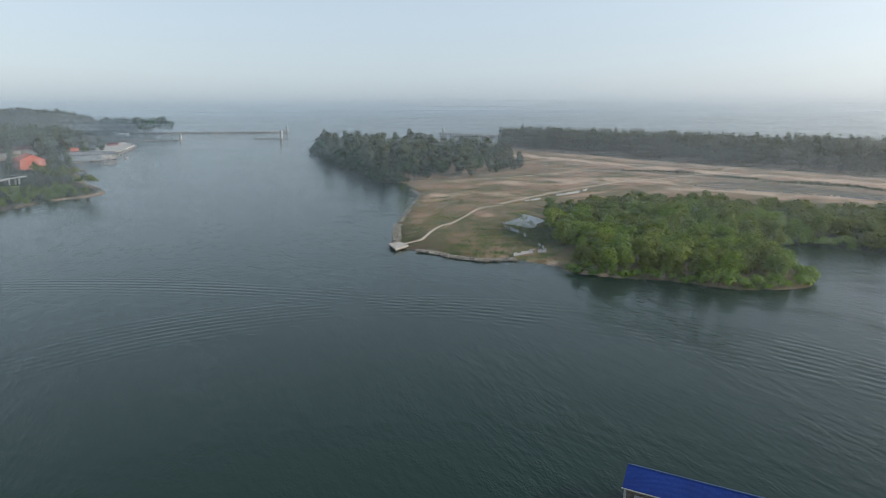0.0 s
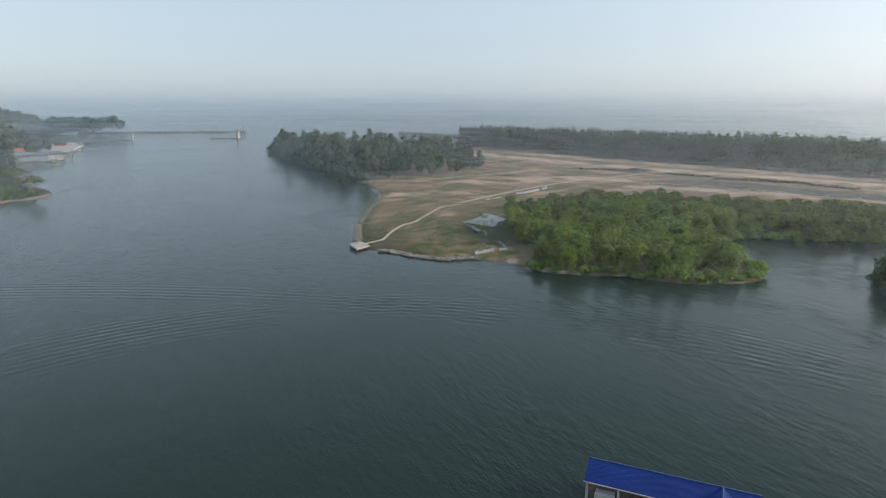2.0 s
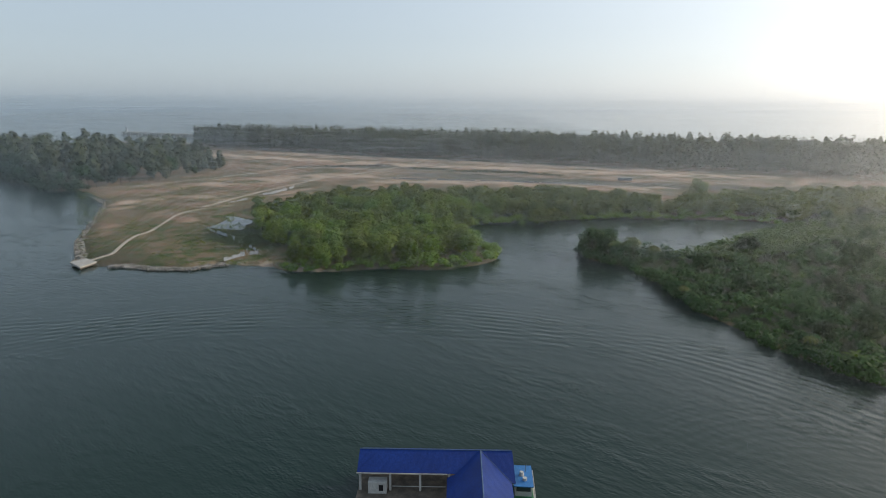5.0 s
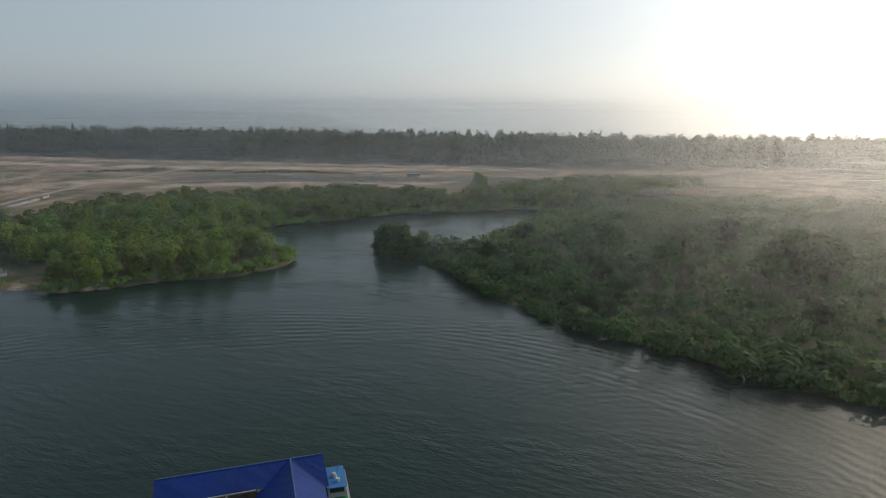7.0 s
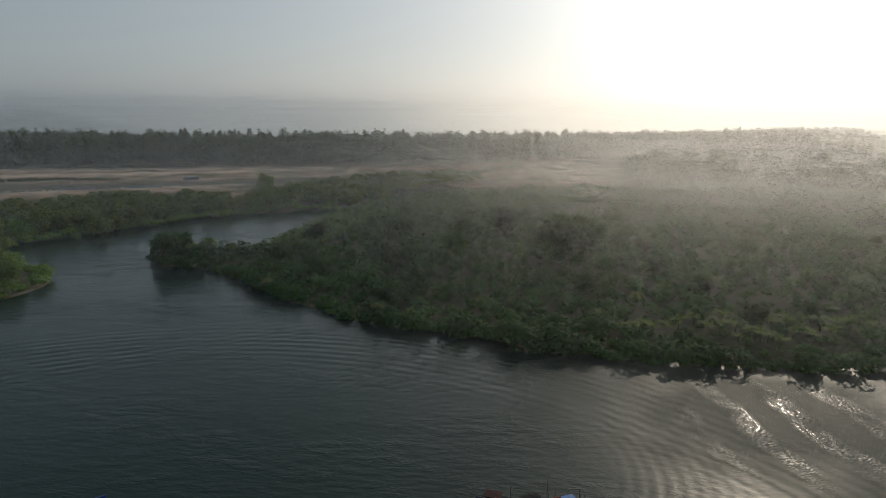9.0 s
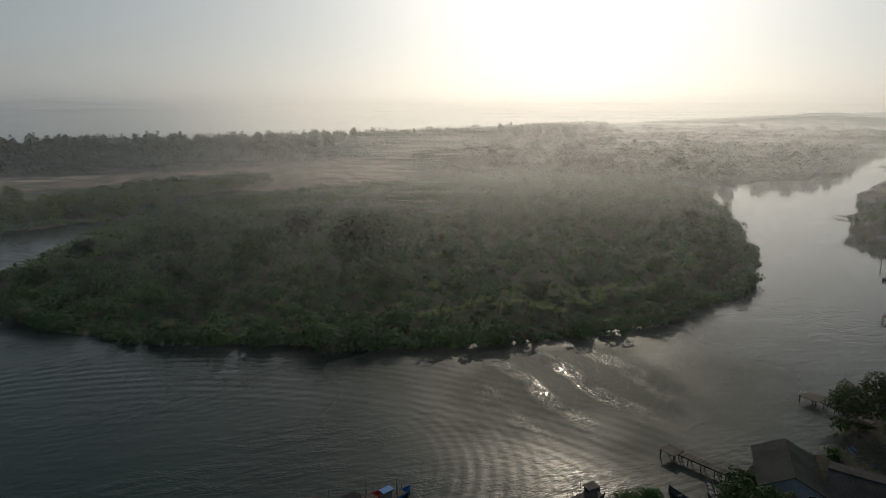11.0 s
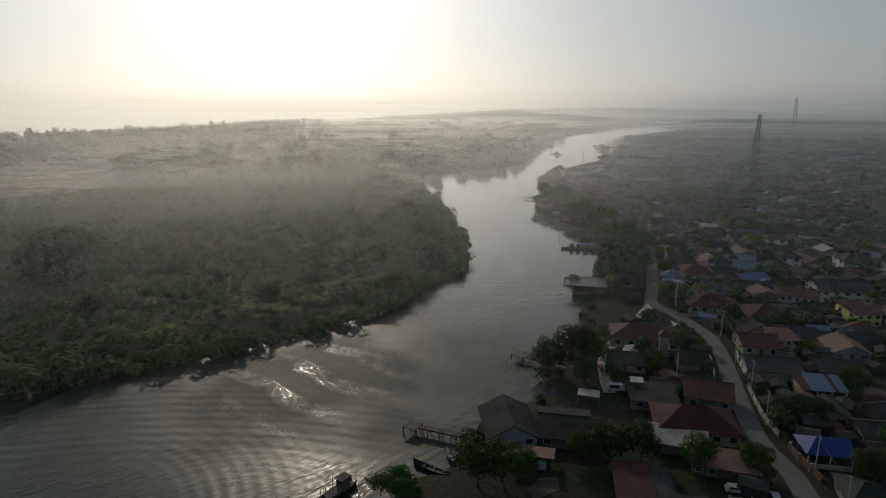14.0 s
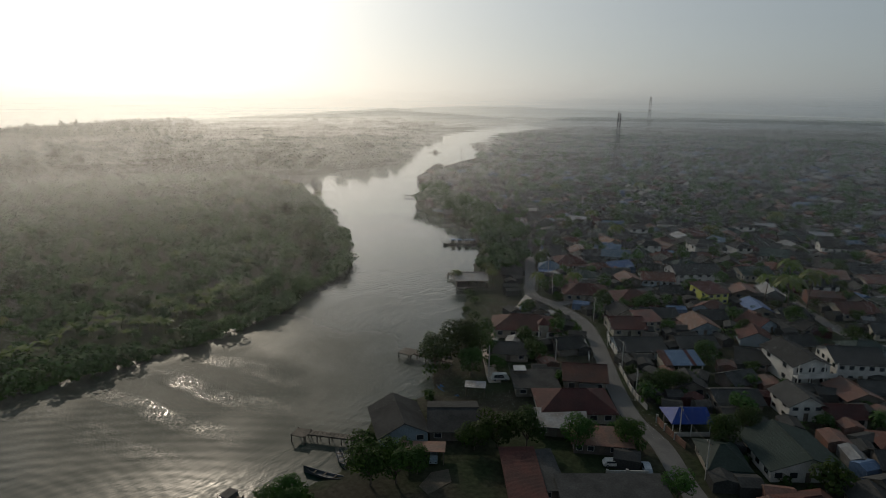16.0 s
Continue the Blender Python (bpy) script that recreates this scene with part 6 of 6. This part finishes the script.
boat("rowing_boat", 85, -73, 15, 9, 1.7, "long dark open wooden boat drawn up at the bank")
boat("rowing_boat", 86, -79, 150, 7, 1.6, "dark open wooden boat at the shore stones")
boat("rowing_boat", 87, -117, 165, 8, 1.6, "blue open wooden boat behind the jetty house", "hull_blue")
boat("fishing_boat", 104, -134.5, 173, 11, 2.6, "dark wooden fishing boat moored along the jetty", "hull", True, 4)
boat("fishing_boat", 100.6, -7.6, -104, 11, 3.2, "worn wooden fishing boat with masts and netting gear", "hull", True, 5, roof="maroon")
boat("fishing_boat", 101.2, -14.4, -66, 11, 3.2, "dark red wooden fishing boat with a rail and mast", "red", True, 5.5, roof="grey_roof")
boat("fishing_boat", 101.5, -20.6, -66, 8, 2.2, "blue wooden fishing boat with a tall prow post", "hull_blue", True, 4)
boat("fishing_boat", 91, -54.5, 100, 9, 2.8, "dark wooden boat with a timber frame over its deck", "hull", True, 4.5, roof="plank")
for i, (x, y, a) in enumerate(((189.0, -254.5, 62), (186.5, -256.6, 55), (183.5, -259.0, 58), (181.2, -260.9, 54))):
    boat("fishing_boat", x, y, a, 8, 2.3, "dark fishing boat moored in a row off the bank", "hull", True, 0, "moored row")
canopy("boat_shed", pose(206.9, -276.8, 0.6, 0, 0, -140), 9, 5, 3.4, M["grey_roof"], "open boat shed on piles over the river", 0.8)
for x, y in ((186, -262), (182, -258), (178, -255), (328, -377), (300, -372)):
    solid("mooring_stake", Build().tube((x, y, -2), (x, y, 4.5), 0.14, n=5), M["wood"], "bare wooden stake standing in the river", "stake", "mooring stakes")


def river_shed(x, y, turn, w, d, high, roof_mat, label, legs=3):
    t = thing("stilt_house", pose(x, y, 0, 0, 0, turn), label, "house", "stilt houses")
    TAKEN.append((x, y, max(w, d) * 0.6))
    part("floor", Build().box(-w / 2, -d / 2, 1.5, w / 2, d / 2, 1.8), M["wood"], t)
    part("wall", Build().box(-w / 2 + 0.4, -d / 2 + 0.4, 1.8, w / 2 - 0.4, d / 2 - 0.4, 1.8 + high), M["plank"], t)
    r = Build()
    r.sheet([(-w / 2 - 0.5, -d / 2 - 0.5, 1.6 + high), (w / 2 + 0.5, -d / 2 - 0.5, 1.6 + high), (w / 2 + 0.5, 0, 4 + high), (-w / 2 - 0.5, 0, 4 + high)], 0.12)
    r.sheet([(w / 2 + 0.5, d / 2 + 0.5, 1.6 + high), (-w / 2 - 0.5, d / 2 + 0.5, 1.6 + high), (-w / 2 - 0.5, 0, 4 + high), (w / 2 + 0.5, 0, 4 + high)], 0.12)
    part("roof", r, M[roof_mat], t)
    part("door", Build().box(-0.5, -d / 2 + 0.33, 1.8, 0.5, -d / 2 + 0.4, 3.8), M["dark"], t)
    for i in range(legs):
        for s in (-1, 1):
            px = -w / 2 + 0.4 + (w - 0.8) * i / (legs - 1)
            part("pile", Build().tube((px, s * (d / 2 - 0.4), -2.2), (px, s * (d / 2 - 0.4), 1.6), 0.16, n=5), M["wood"], t)


river_shed(372, -460, -58, 24, 13, 3.2, "grey_roof", "large dark boat shed on piles at the river bend", 5)
river_shed(402, -510, -58, 30, 13, 3, "grey_roof", "long dark shed on piles along the far bank", 5)
river_shed(290, -356, -50, 16, 10, 2.6, "grey_roof", "dark stilt shed with a landing over the river", 4)
river_shed(387, -485, -60, 18, 11, 2.4, "rust_roof", "lower rusty-roofed shed on piles beside the boat shed", 4)
river_shed(424, -545, -62, 22, 11, 2.8, "grey_roof", "dark plank shed on piles along the far bank", 4)
river_shed(272, -343, -42, 12, 8, 3, "plank", "low stilt hut over the water", 3)
jetty([(318, -368), (304, -372)], 2.0, "narrow plank landing reaching into the river")
solid("signal_pole", Build().tube((442, -615, -1), (442, -615, 20), 0.5, 0.35, 6), M["wood"], "tall bare pole on the far bank", "pole")
for x, y, w, a in ((579, -739, 9, 20), (646, -950, 14, 40), (590, -880, 16, 30), (610, -900, 12, 30), (560, -830, 10, 50)):
    t = thing("fish_cage", pose(x, y, 0.2, 0, 0, a), "floating fish cage raft with a small hut on the river", "raft", "fish rafts")
    part("raft", Build().box(-w, -w * 0.5, -0.2, w, w * 0.5, 0.5), M["wood"], t)
    part("hut", Build().box(-w * 0.3, -w * 0.2, 0.5, w * 0.2, w * 0.25, 3.2), M["plank"], t)
    part("roof", Build().sheet([(-w * 0.4, -w * 0.3, 3.2), (w * 0.3, -w * 0.3, 3.2), (w * 0.3, w * 0.35, 4.2), (-w * 0.4, w * 0.35, 4.2)], 0.12), M["grey_roof"], t)

# ---- blue-roofed ferry landing with its patrol boat ----
def landing():
    """Local x runs along the long wing, y towards the river."""
    t = thing("ferry_landing", pose(71.5, 81.5, 0, 0, 0, -50.5), "ferry landing under a deep blue sheet roof over the river", "landing")
    L_, h, e, z1 = 28.5, 4.6, 5.6, 7.8
    # the long wing's ridge lies at y = 0, the cross wing runs back towards -y
    cx = 22.5
    ef, hf, ec = 4.2, 5.46, 6.3  # the front eave lies higher than the cross wing's
    r = Build()
    r.sheet([(-0.5, -ef, hf), (cx - 4.6, -ef, hf), (cx, 0, z1), (-0.5, 0, z1)], 0.12)
    r.sheet([(L_, 4.4, h + 0.8), (-0.5, 4.4, h + 0.8), (-0.5, 0, z1), (L_, 0, z1)], 0.12)
    r.sheet([(cx, 0, z1), (cx + e, -e, h), (L_ + 0.3, -e, h), (L_, 0, z1)], 0.12)
    part("roof", r, M["blue_roof"], t)
    s = Build()
    s.sheet([(cx - ec, -20, h), (cx, -20, z1), (cx, 0, z1), (cx - 4.6, -ef, hf), (cx - ec, -ef, h)], 0.12)
    s.sheet([(cx, -20, z1), (cx + e, -20, h), (cx + e, -e, h), (cx, 0, z1)], 0.12)
    part("cross_roof", s, M["blue_roof"], t)
    part("ridge_cap", Build().tube((cx, -20, z1 + 0.05), (cx, 0, z1 + 0.05), 0.14, n=5), M["blue_pale"], t, "pale blue ridge capping")
    part("ridge_cap", Build().tube((-0.5, 0, z1 + 0.05), (L_, 0, z1 + 0.05), 0.1, n=5), M["blue_pale"], t, "pale blue ridge capping")
    part("valley_strip", Build().tube((cx + e, -e, h + 0.06), (cx, 0, z1 + 0.06), 0.06, n=4), M["blue_pale"], t)
    part("gutter", Build().box(-0.6, -ef - 0.14, hf - 0.2, cx - ec, -ef, hf - 0.04), M["white"], t)
    part("deck", Build().box(-0.5, -20, 1.2, L_, 4, 1.6), M["wood"], t)
    for x in (0, 5.6, 11.2, 16.6):
        part("post", Build().box(x - 0.2, -ef + 0.2, 1.6, x + 0.2, -ef + 0.6, hf), M["white"], t)
    for x in (0, 9.5, 19, 28):
        part("post", Build().box(x - 0.2, 3.6, 1.6, x + 0.2, 4.0, h + 0.8), M["white"], t)
    for x in (0, 7, 14, 21, 28):
        for y in (-19, -10, -1, 3.5):
            part("pile", Build().tube((x, y, -2.4), (x, y, 1.3), 0.3, n=8), M["concrete"], t)
    part("rail", Build().box(6, -ef + 0.3, 2.4, 16, -ef + 0.4, 2.5), M["white"], t)
    part("bench", Build().box(9.5, -8.5, 1.6, 15, -7.4, 2.3), M["hull_blue"], t, "blue bench")
    part("counter", Build().box(1.6, -5, 1.6, 5.0, -3.2, 3.9), M["white"], t, "white ticket kiosk")
    part("kiosk_window", Build().box(3.6, -5.06, 2.2, 4.4, -5.0, 3.4), M["dark"], t)


landing()


def patrol_boat():
    t = thing("patrol_boat", pose(88.0, 55.8, 0.1, 0, 0, 37), "green-decked launch with a blue cabin roof beside the ferry landing", "boat")
    L_, B_ = 14, 4.3
    v, f, n = [], [], 9
    for i in range(n):
        u = i / (n - 1)
        w = B_ / 2 * (1 if u < 0.6 else math.cos((u - 0.6) / 0.4 * 1.5) ** 0.7)
        x = -L_ / 2 + L_ * u
        v += [(x, -w, 1.5 + 0.5 * u), (x, -w * 0.8, -0.4), (x, w * 0.8, -0.4), (x, w, 1.5 + 0.5 * u)]
    for i in range(n - 1):
        f += [(4 * i + k, 4 * i + (k + 1) % 4, 4 * i + 4 + (k + 1) % 4, 4 * i + 4 + k) for k in range(4)]
    f += [(3, 2, 1, 0), tuple(4 * n - 4 + k for k in range(4))]
    part("hull", Build().add(v, f), M["white"], t)
    part("deck", Build().box(-L_ / 2 + 0.3, -B_ / 2 + 0.25, 1.6, L_ * 0.1, B_ / 2 - 0.25, 1.85), M["hull_green"], t, "green painted deck")
    part("cabin", Build().box(-L_ * 0.14, -1.6, 1.7, L_ * 0.3, 1.6, 4.0), M["white"], t)
    roof = part("cabin_roof", Build().box(-L_ * 0.17, -1.8, 4.0, L_ * 0.32, 1.8, 4.15), M["hull_blue"], t, "blue cabin roof")
    part("windscreen", Build().box(-L_ * 0.147, -1.3, 2.9, -L_ * 0.14, 1.3, 3.8), M["glass"], t)
    part("radar", Build().tube((1.2, 0.2, 4.15), (1.2, 0.2, 4.9), 0.5, 0.35, 10), M["white"], roof)
    part("radar", Build().tube((-0.4, -0.3, 4.15), (-0.4, -0.3, 4.7), 0.4, 0.4, 10), M["white"], roof)
    part("antenna", Build().tube((2.4, -0.6, 4.15), (2.4, -0.6, 6.2), 0.04, n=4), M["steel"], roof)
    for s in (-1, 1):
        part("rail", Build().tube((-L_ * 0.45, s * 2.1, 2.7), (L_ * 0.34, s * 2.1, 3.0), 0.06, n=4), M["white"], t)
        for u in (-0.44, -0.25, 0, 0.2, 0.33):
            part("stanchion", Build().tube((L_ * u, s * 2.1, 1.7), (L_ * u, s * 2.1, 2.85), 0.05, n=4), M["white"], t)
    for k, y in enumerate((-0.9, -0.1, 0.8)):
        part("mark", Build().box(-L_ * 0.3, y - 0.22, 1.85, -L_ * 0.23, y + 0.22, 1.87), M["white"], t, "white painted bar")


patrol_boat()


# ---- vehicles ----
def car(x, y, turn, label, body, long=4.0, tall=1.45, van=False):
    t = thing("van" if van else "car", pose(x, y, 1.2, 0, 0, turn), label, "van" if van else "car", "parked vehicles")
    h, w = long / 2, 0.82
    side = [(-h, 0.35), (-h, 0.8), (-h * 0.92, 0.95), (-h * 0.75, tall), (h * 0.3 if not van else h * 0.7, tall), (h * 0.55 if not van else h * 0.9, 0.95), (h * 0.97, 0.85), (h, 0.35)]
    n = len(side)
    inset = [0.0, 0.0, 0.02, 0.12, 0.12, 0.02, 0.02, 0.0]
    v = [(px, -w + i, pz) for (px, pz), i in zip(side, inset)] + [(px, w - i, pz) for (px, pz), i in zip(side, inset)]
    part("body", Build().add(v, [tuple(range(n)), tuple(range(2 * n - 1, n - 1, -1))] + [(k, n + k, n + (k + 1) % n, (k + 1) % n) for k in range(n)]), M[body], t)
    for s in (-1, 1):
        part("side_window", Build().add([(-h * 0.72, s * (w - 0.015), 0.98), (h * 0.42, s * (w - 0.015), 0.98), (h * 0.26, s * (w - 0.1), tall - 0.1), (-h * 0.66, s * (w - 0.1), tall - 0.1)], [(0, 1, 2, 3)]), M["glass"], t)
        for u in (-0.62, 0.62):
            wheel = part("wheel", Build().tube((h * u, s * (w - 0.12), 0.3), (h * u, s * (w + 0.02), 0.3), 0.31, n=12), M["rubber"], t)
            part("rim", Build().tube((h * u, s * (w + 0.01), 0.3), (h * u, s * (w + 0.04), 0.3), 0.18, n=10), M["steel"], wheel)
        part("headlight", Build().box(h * 0.97, s * 0.55 - 0.15, 0.6, h * 1.005, s * 0.55 + 0.15, 0.75), M["glass"], t)


car(40.6, -110.2, -142, "small white car parked in a yard", "white", 3.9)
car(79.8, -130, -138, "white van parked on the river lane", "white", 4.8, 1.9, True)
car(70.2, -89.6, 125, "pale blue car under the rusty carport", "bluewall", 4.0)
car(34.5, -112.6, -60, "silver-roofed car beside the road", "fence", 4.2)
car(75.8, -133.8, -142, "dark car parked by the flat-roofed building", "hull", 4.1)
car(122, -229, 55, "dark car standing on the village road", "hull", 4.0)
car(42, -262, 20, "white car parked on the pale yard", "white", 4.0)

# ---- the town across the river mouth ----
def block(x, y, turn, w, d, high, roof, wall, label, rise=3.0, storeys=2, kind_="gable"):
    house("waterfront_building", pose(x, y, 1.0, 0, 0, turn), w, d, high, kind_, rise, M[roof], M[wall], label, storeys, 5, 1.2, category="building", group="waterfront buildings")


block(-163, 862, 25, 26, 24, 11, "orange", "orange", "orange three-storey building with a red-orange roof", 6, 3, "front")
block(-122, 972, 4, 46, 22, 8, "zinc", "bluewall", "pale waterfront hall with a grey sheet roof", 3, 2)
block(-98, 985, 10, 26, 20, 7, "zinc", "white", "white waterfront restaurant with a grey roof", 2.5, 1)
block(-232, 1010, 8, 62, 22, 9, "cream", "cream", "long cream building with a dark roof", 3, 2)
block(-235, 1110, 8, 70, 26, 9, "maroon", "cream", "long cream building with a brown roof", 4, 2)
block(-150, 1085, 8, 26, 20, 6, "orange", "cream", "building with an orange tiled roof among the trees", 4, 1)
block(-112, 1300, 0, 18, 14, 5, "maroon", "red", "small red kiosk with a red roof on the promenade", 3, 1, "hip")
t = thing("gate_canopy", pose(-146, 690, 1.0, 0, 0, 20), "white flat canopy on two pillars near the shore", "canopy")
part("roof", Build().add([(-11, -3, 4.2), (11, -3, 6.6), (11, 3, 6.6), (-11, 3, 4.2), (-11, -3, 4.9), (11, -3, 7.3), (11, 3, 7.3), (-11, 3, 4.9)], [(3, 2, 1, 0), (4, 5, 6, 7), (0, 1, 5, 4), (1, 2, 6, 5), (2, 3, 7, 6), (3, 0, 4, 7)]), M["white"], t)
for px in (-3, 2, 5):
    part("pillar", Build().box(px - 0.5, -1, -0.3, px + 0.5, 1, 5.2), M["white"], t)
solid("promenade", Build().slab([(-96, 1130), (-84, 1150), (-75, 1262), (-96, 1396), (-125, 1400), (-135, 1280), (-125, 1140)], 0.2, 2.4), M["concrete"], "pale paved promenade with a sloping sea wall", "promenade", kind="structure")
t = thing("parapet", Matrix.Identity(4), "low white parapet along the promenade edge", "wall")
for a, b in (((-84, 1150), (-75.5, 1262)), ((-75.5, 1262), (-96.5, 1396))):
    a, b = Vector(a), Vector(b)
    for i in range(8):
        p, q = a.lerp(b, i / 8), a.lerp(b, (i + 0.96) / 8)
        part("panel", Build().slab([(p.x - 0.6, p.y), (p.x + 0.6, p.y), (q.x + 0.6, q.y), (q.x - 0.6, q.y)], 2.4, 4.0), M["white"], t)
jetty([(-104, 800), (-104, 776)], 12, "broad concrete town jetty with lamp posts", z=2.6)
for x in (-97, -103, -108):
    t = thing("street_lamp", pose(x, 778, 2.6), "slim white lamp post on the town jetty", "lamp", "jetty lamps")
    part("pole", Build().tube((0, 0, 0), (0, 0, 11), 0.22, 0.14, 6), M["white"], t)
    part("arm", Build().box(-1.4, -0.1, 10.9, 1.4, 0.1, 11.1), M["white"], t)
for x, y, a in ((-88, 905, 30), (-80, 955, 80), (-72, 1000, 60)):
    boat("moored_boat", x, y, a, 12, 3.4, "white boat moored at the waterfront", "white", True, 0, "waterfront boats")
boulders("sea_wall", [(-92, 950), (-88, 1040), (-82, 1150), (-73, 1262), (-94, 1396)], 3, 260, "grey boulders along the waterfront", rk, 2.0, 0.6)

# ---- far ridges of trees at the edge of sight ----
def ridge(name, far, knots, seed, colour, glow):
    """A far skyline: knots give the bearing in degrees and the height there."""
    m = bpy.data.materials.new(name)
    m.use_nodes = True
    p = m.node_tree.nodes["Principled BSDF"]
    # haze is put into this pale colour and its glow
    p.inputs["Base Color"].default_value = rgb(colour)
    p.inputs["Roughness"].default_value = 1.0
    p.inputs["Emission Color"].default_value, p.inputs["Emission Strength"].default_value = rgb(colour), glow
    n = 200
    v = []
    bearings = np.linspace(knots[0][0], knots[-1][0], n)
    for i, deg in enumerate(bearings):
        a = radians(deg)
        h = float(np.interp(deg, [k[0] for k in knots], [k[1] for k in knots])) * (1 + 0.06 * noise.noise((i * 0.12, seed, 0)) + 0.05 * noise.noise((i * 0.7, seed, 3)))
        for r, z in ((far, 0.5), (far, h * 0.85), (far + 40, h), (far + 300, 0.5)):
            v.append((math.sin(a) * r, math.cos(a) * r, z))
    f = [(4 * i + k, 4 * i + 4 + k, 4 * i + 5 + k, 4 * i + 1 + k) for i in range(n - 1) for k in range(3)]
    solid(name, Build().add(v, f), m, "distant line of woods and low hills, haze painted into its colour", "backdrop", kind="structure")


# farther lines are painted paler and glow more, as haze would show them
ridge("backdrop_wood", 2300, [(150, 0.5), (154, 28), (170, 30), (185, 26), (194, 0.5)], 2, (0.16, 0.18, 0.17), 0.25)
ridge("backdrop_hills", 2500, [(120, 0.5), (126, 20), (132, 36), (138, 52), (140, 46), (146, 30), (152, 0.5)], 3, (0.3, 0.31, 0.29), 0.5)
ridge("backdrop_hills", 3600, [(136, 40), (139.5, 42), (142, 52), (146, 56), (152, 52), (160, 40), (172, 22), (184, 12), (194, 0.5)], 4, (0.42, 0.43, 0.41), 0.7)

# ---- added haze: fine level strands ringing the camera, lit by sun and sky ----
def mist_material():
    m = bpy.data.materials.new("haze_strand")
    m.use_nodes = True
    n, l = m.node_tree.nodes, m.node_tree.links
    n.remove(n["Principled BSDF"])
    dif, tr, on = n.new("ShaderNodeBsdfDiffuse"), n.new("ShaderNodeBsdfTranslucent"), n.new("ShaderNodeBsdfRefraction")
    # haze colour put in: bluish thrown back, near-white let through
    dif.inputs[0].default_value, tr.inputs[0].default_value = (0.42, 0.6, 0.82, 1), (0.85, 0.94, 1.0, 1)
    on.inputs["Color"].default_value, on.inputs["Roughness"].default_value, on.inputs["IOR"].default_value = (1.0, 0.98, 0.93, 1), 1.0, 2.4  # passes light onwards, so the haze glows sunwards
    a, b = n.new("ShaderNodeMixShader"), n.new("ShaderNodeMixShader")
    a.inputs[0].default_value, b.inputs[0].default_value = 0.5, 0.58
    l.new(dif.outputs[0], a.inputs[1]), l.new(tr.outputs[0], a.inputs[2])
    l.new(a.outputs[0], b.inputs[1]), l.new(on.outputs[0], b.inputs[2])
    l.new(b.outputs[0], n["Material Output"].inputs[0])
    return m


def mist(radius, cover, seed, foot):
    """Level haze strands stacked in a ring round the camera, thinning out with height."""
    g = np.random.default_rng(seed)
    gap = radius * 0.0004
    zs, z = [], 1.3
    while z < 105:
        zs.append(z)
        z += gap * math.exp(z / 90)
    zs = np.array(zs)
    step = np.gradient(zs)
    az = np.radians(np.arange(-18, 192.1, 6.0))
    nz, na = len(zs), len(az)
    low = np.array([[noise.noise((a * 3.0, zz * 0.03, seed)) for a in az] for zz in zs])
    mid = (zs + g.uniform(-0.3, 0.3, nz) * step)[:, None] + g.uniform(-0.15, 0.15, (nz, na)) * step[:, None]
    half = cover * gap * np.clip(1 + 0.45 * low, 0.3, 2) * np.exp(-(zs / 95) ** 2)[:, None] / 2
    half *= 1 + (1.0 if radius > 380 else 0.35) * np.exp(-((np.degrees(az) - (124 if radius > 380 else 106)) / 34) ** 2)[None]  # denser about the sun's bearing, adding glow to the haze there
    # faded in at the foot, by camera height, to hide each ring's base
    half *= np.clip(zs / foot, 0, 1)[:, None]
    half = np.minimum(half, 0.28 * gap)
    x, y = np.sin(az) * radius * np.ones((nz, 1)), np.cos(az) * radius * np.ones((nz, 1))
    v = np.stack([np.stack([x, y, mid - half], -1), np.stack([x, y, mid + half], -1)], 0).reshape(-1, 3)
    k = (np.arange(nz)[:, None] * na + np.arange(na - 1)[None]).ravel()
    f = np.stack([k, k + 1, k + 1 + nz * na, k + nz * na], -1)
    me = bpy.data.meshes.new("mist")
    count = len(f)
    me.vertices.add(len(v)), me.loops.add(4 * count), me.polygons.add(count)
    me.vertices.foreach_set("co", v.ravel().astype(np.float32))
    me.loops.foreach_set("vertex_index", f.ravel().astype(np.int32))
    me.polygons.foreach_set("loop_start", np.arange(0, 4 * count, 4, dtype=np.int32))
    me.update(calc_edges=True)
    me.materials.append(MIST)
    tagged(new("morning_mist", me), "thin pale morning mist, built as level strands ringing the camera", "mist", kind="stuff")


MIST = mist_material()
HAZE_RINGS = ((130, 0.013), (160, 0.015), (195, 0.02), (235, 0.028), (280, 0.036), (335, 0.046), (400, 0.058), (480, 0.066), (570, 0.076), (690, 0.092), (850, 0.12), (1080, 0.16), (1400, 0.22), (1850, 0.28), (2500, 0.36), (3300, 0.45), (4400, 0.55))
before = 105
for i, (r, c) in enumerate(HAZE_RINGS):
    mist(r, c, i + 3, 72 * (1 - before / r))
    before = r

# ---- models that were never set out are cleared away ----
for root in [k.root for k in Kind.every if not k.used] + [p[0] for p in protos if not p[1]]:
    for ob in list(root.children_recursive) + [root]:
        bpy.data.objects.remove(ob)
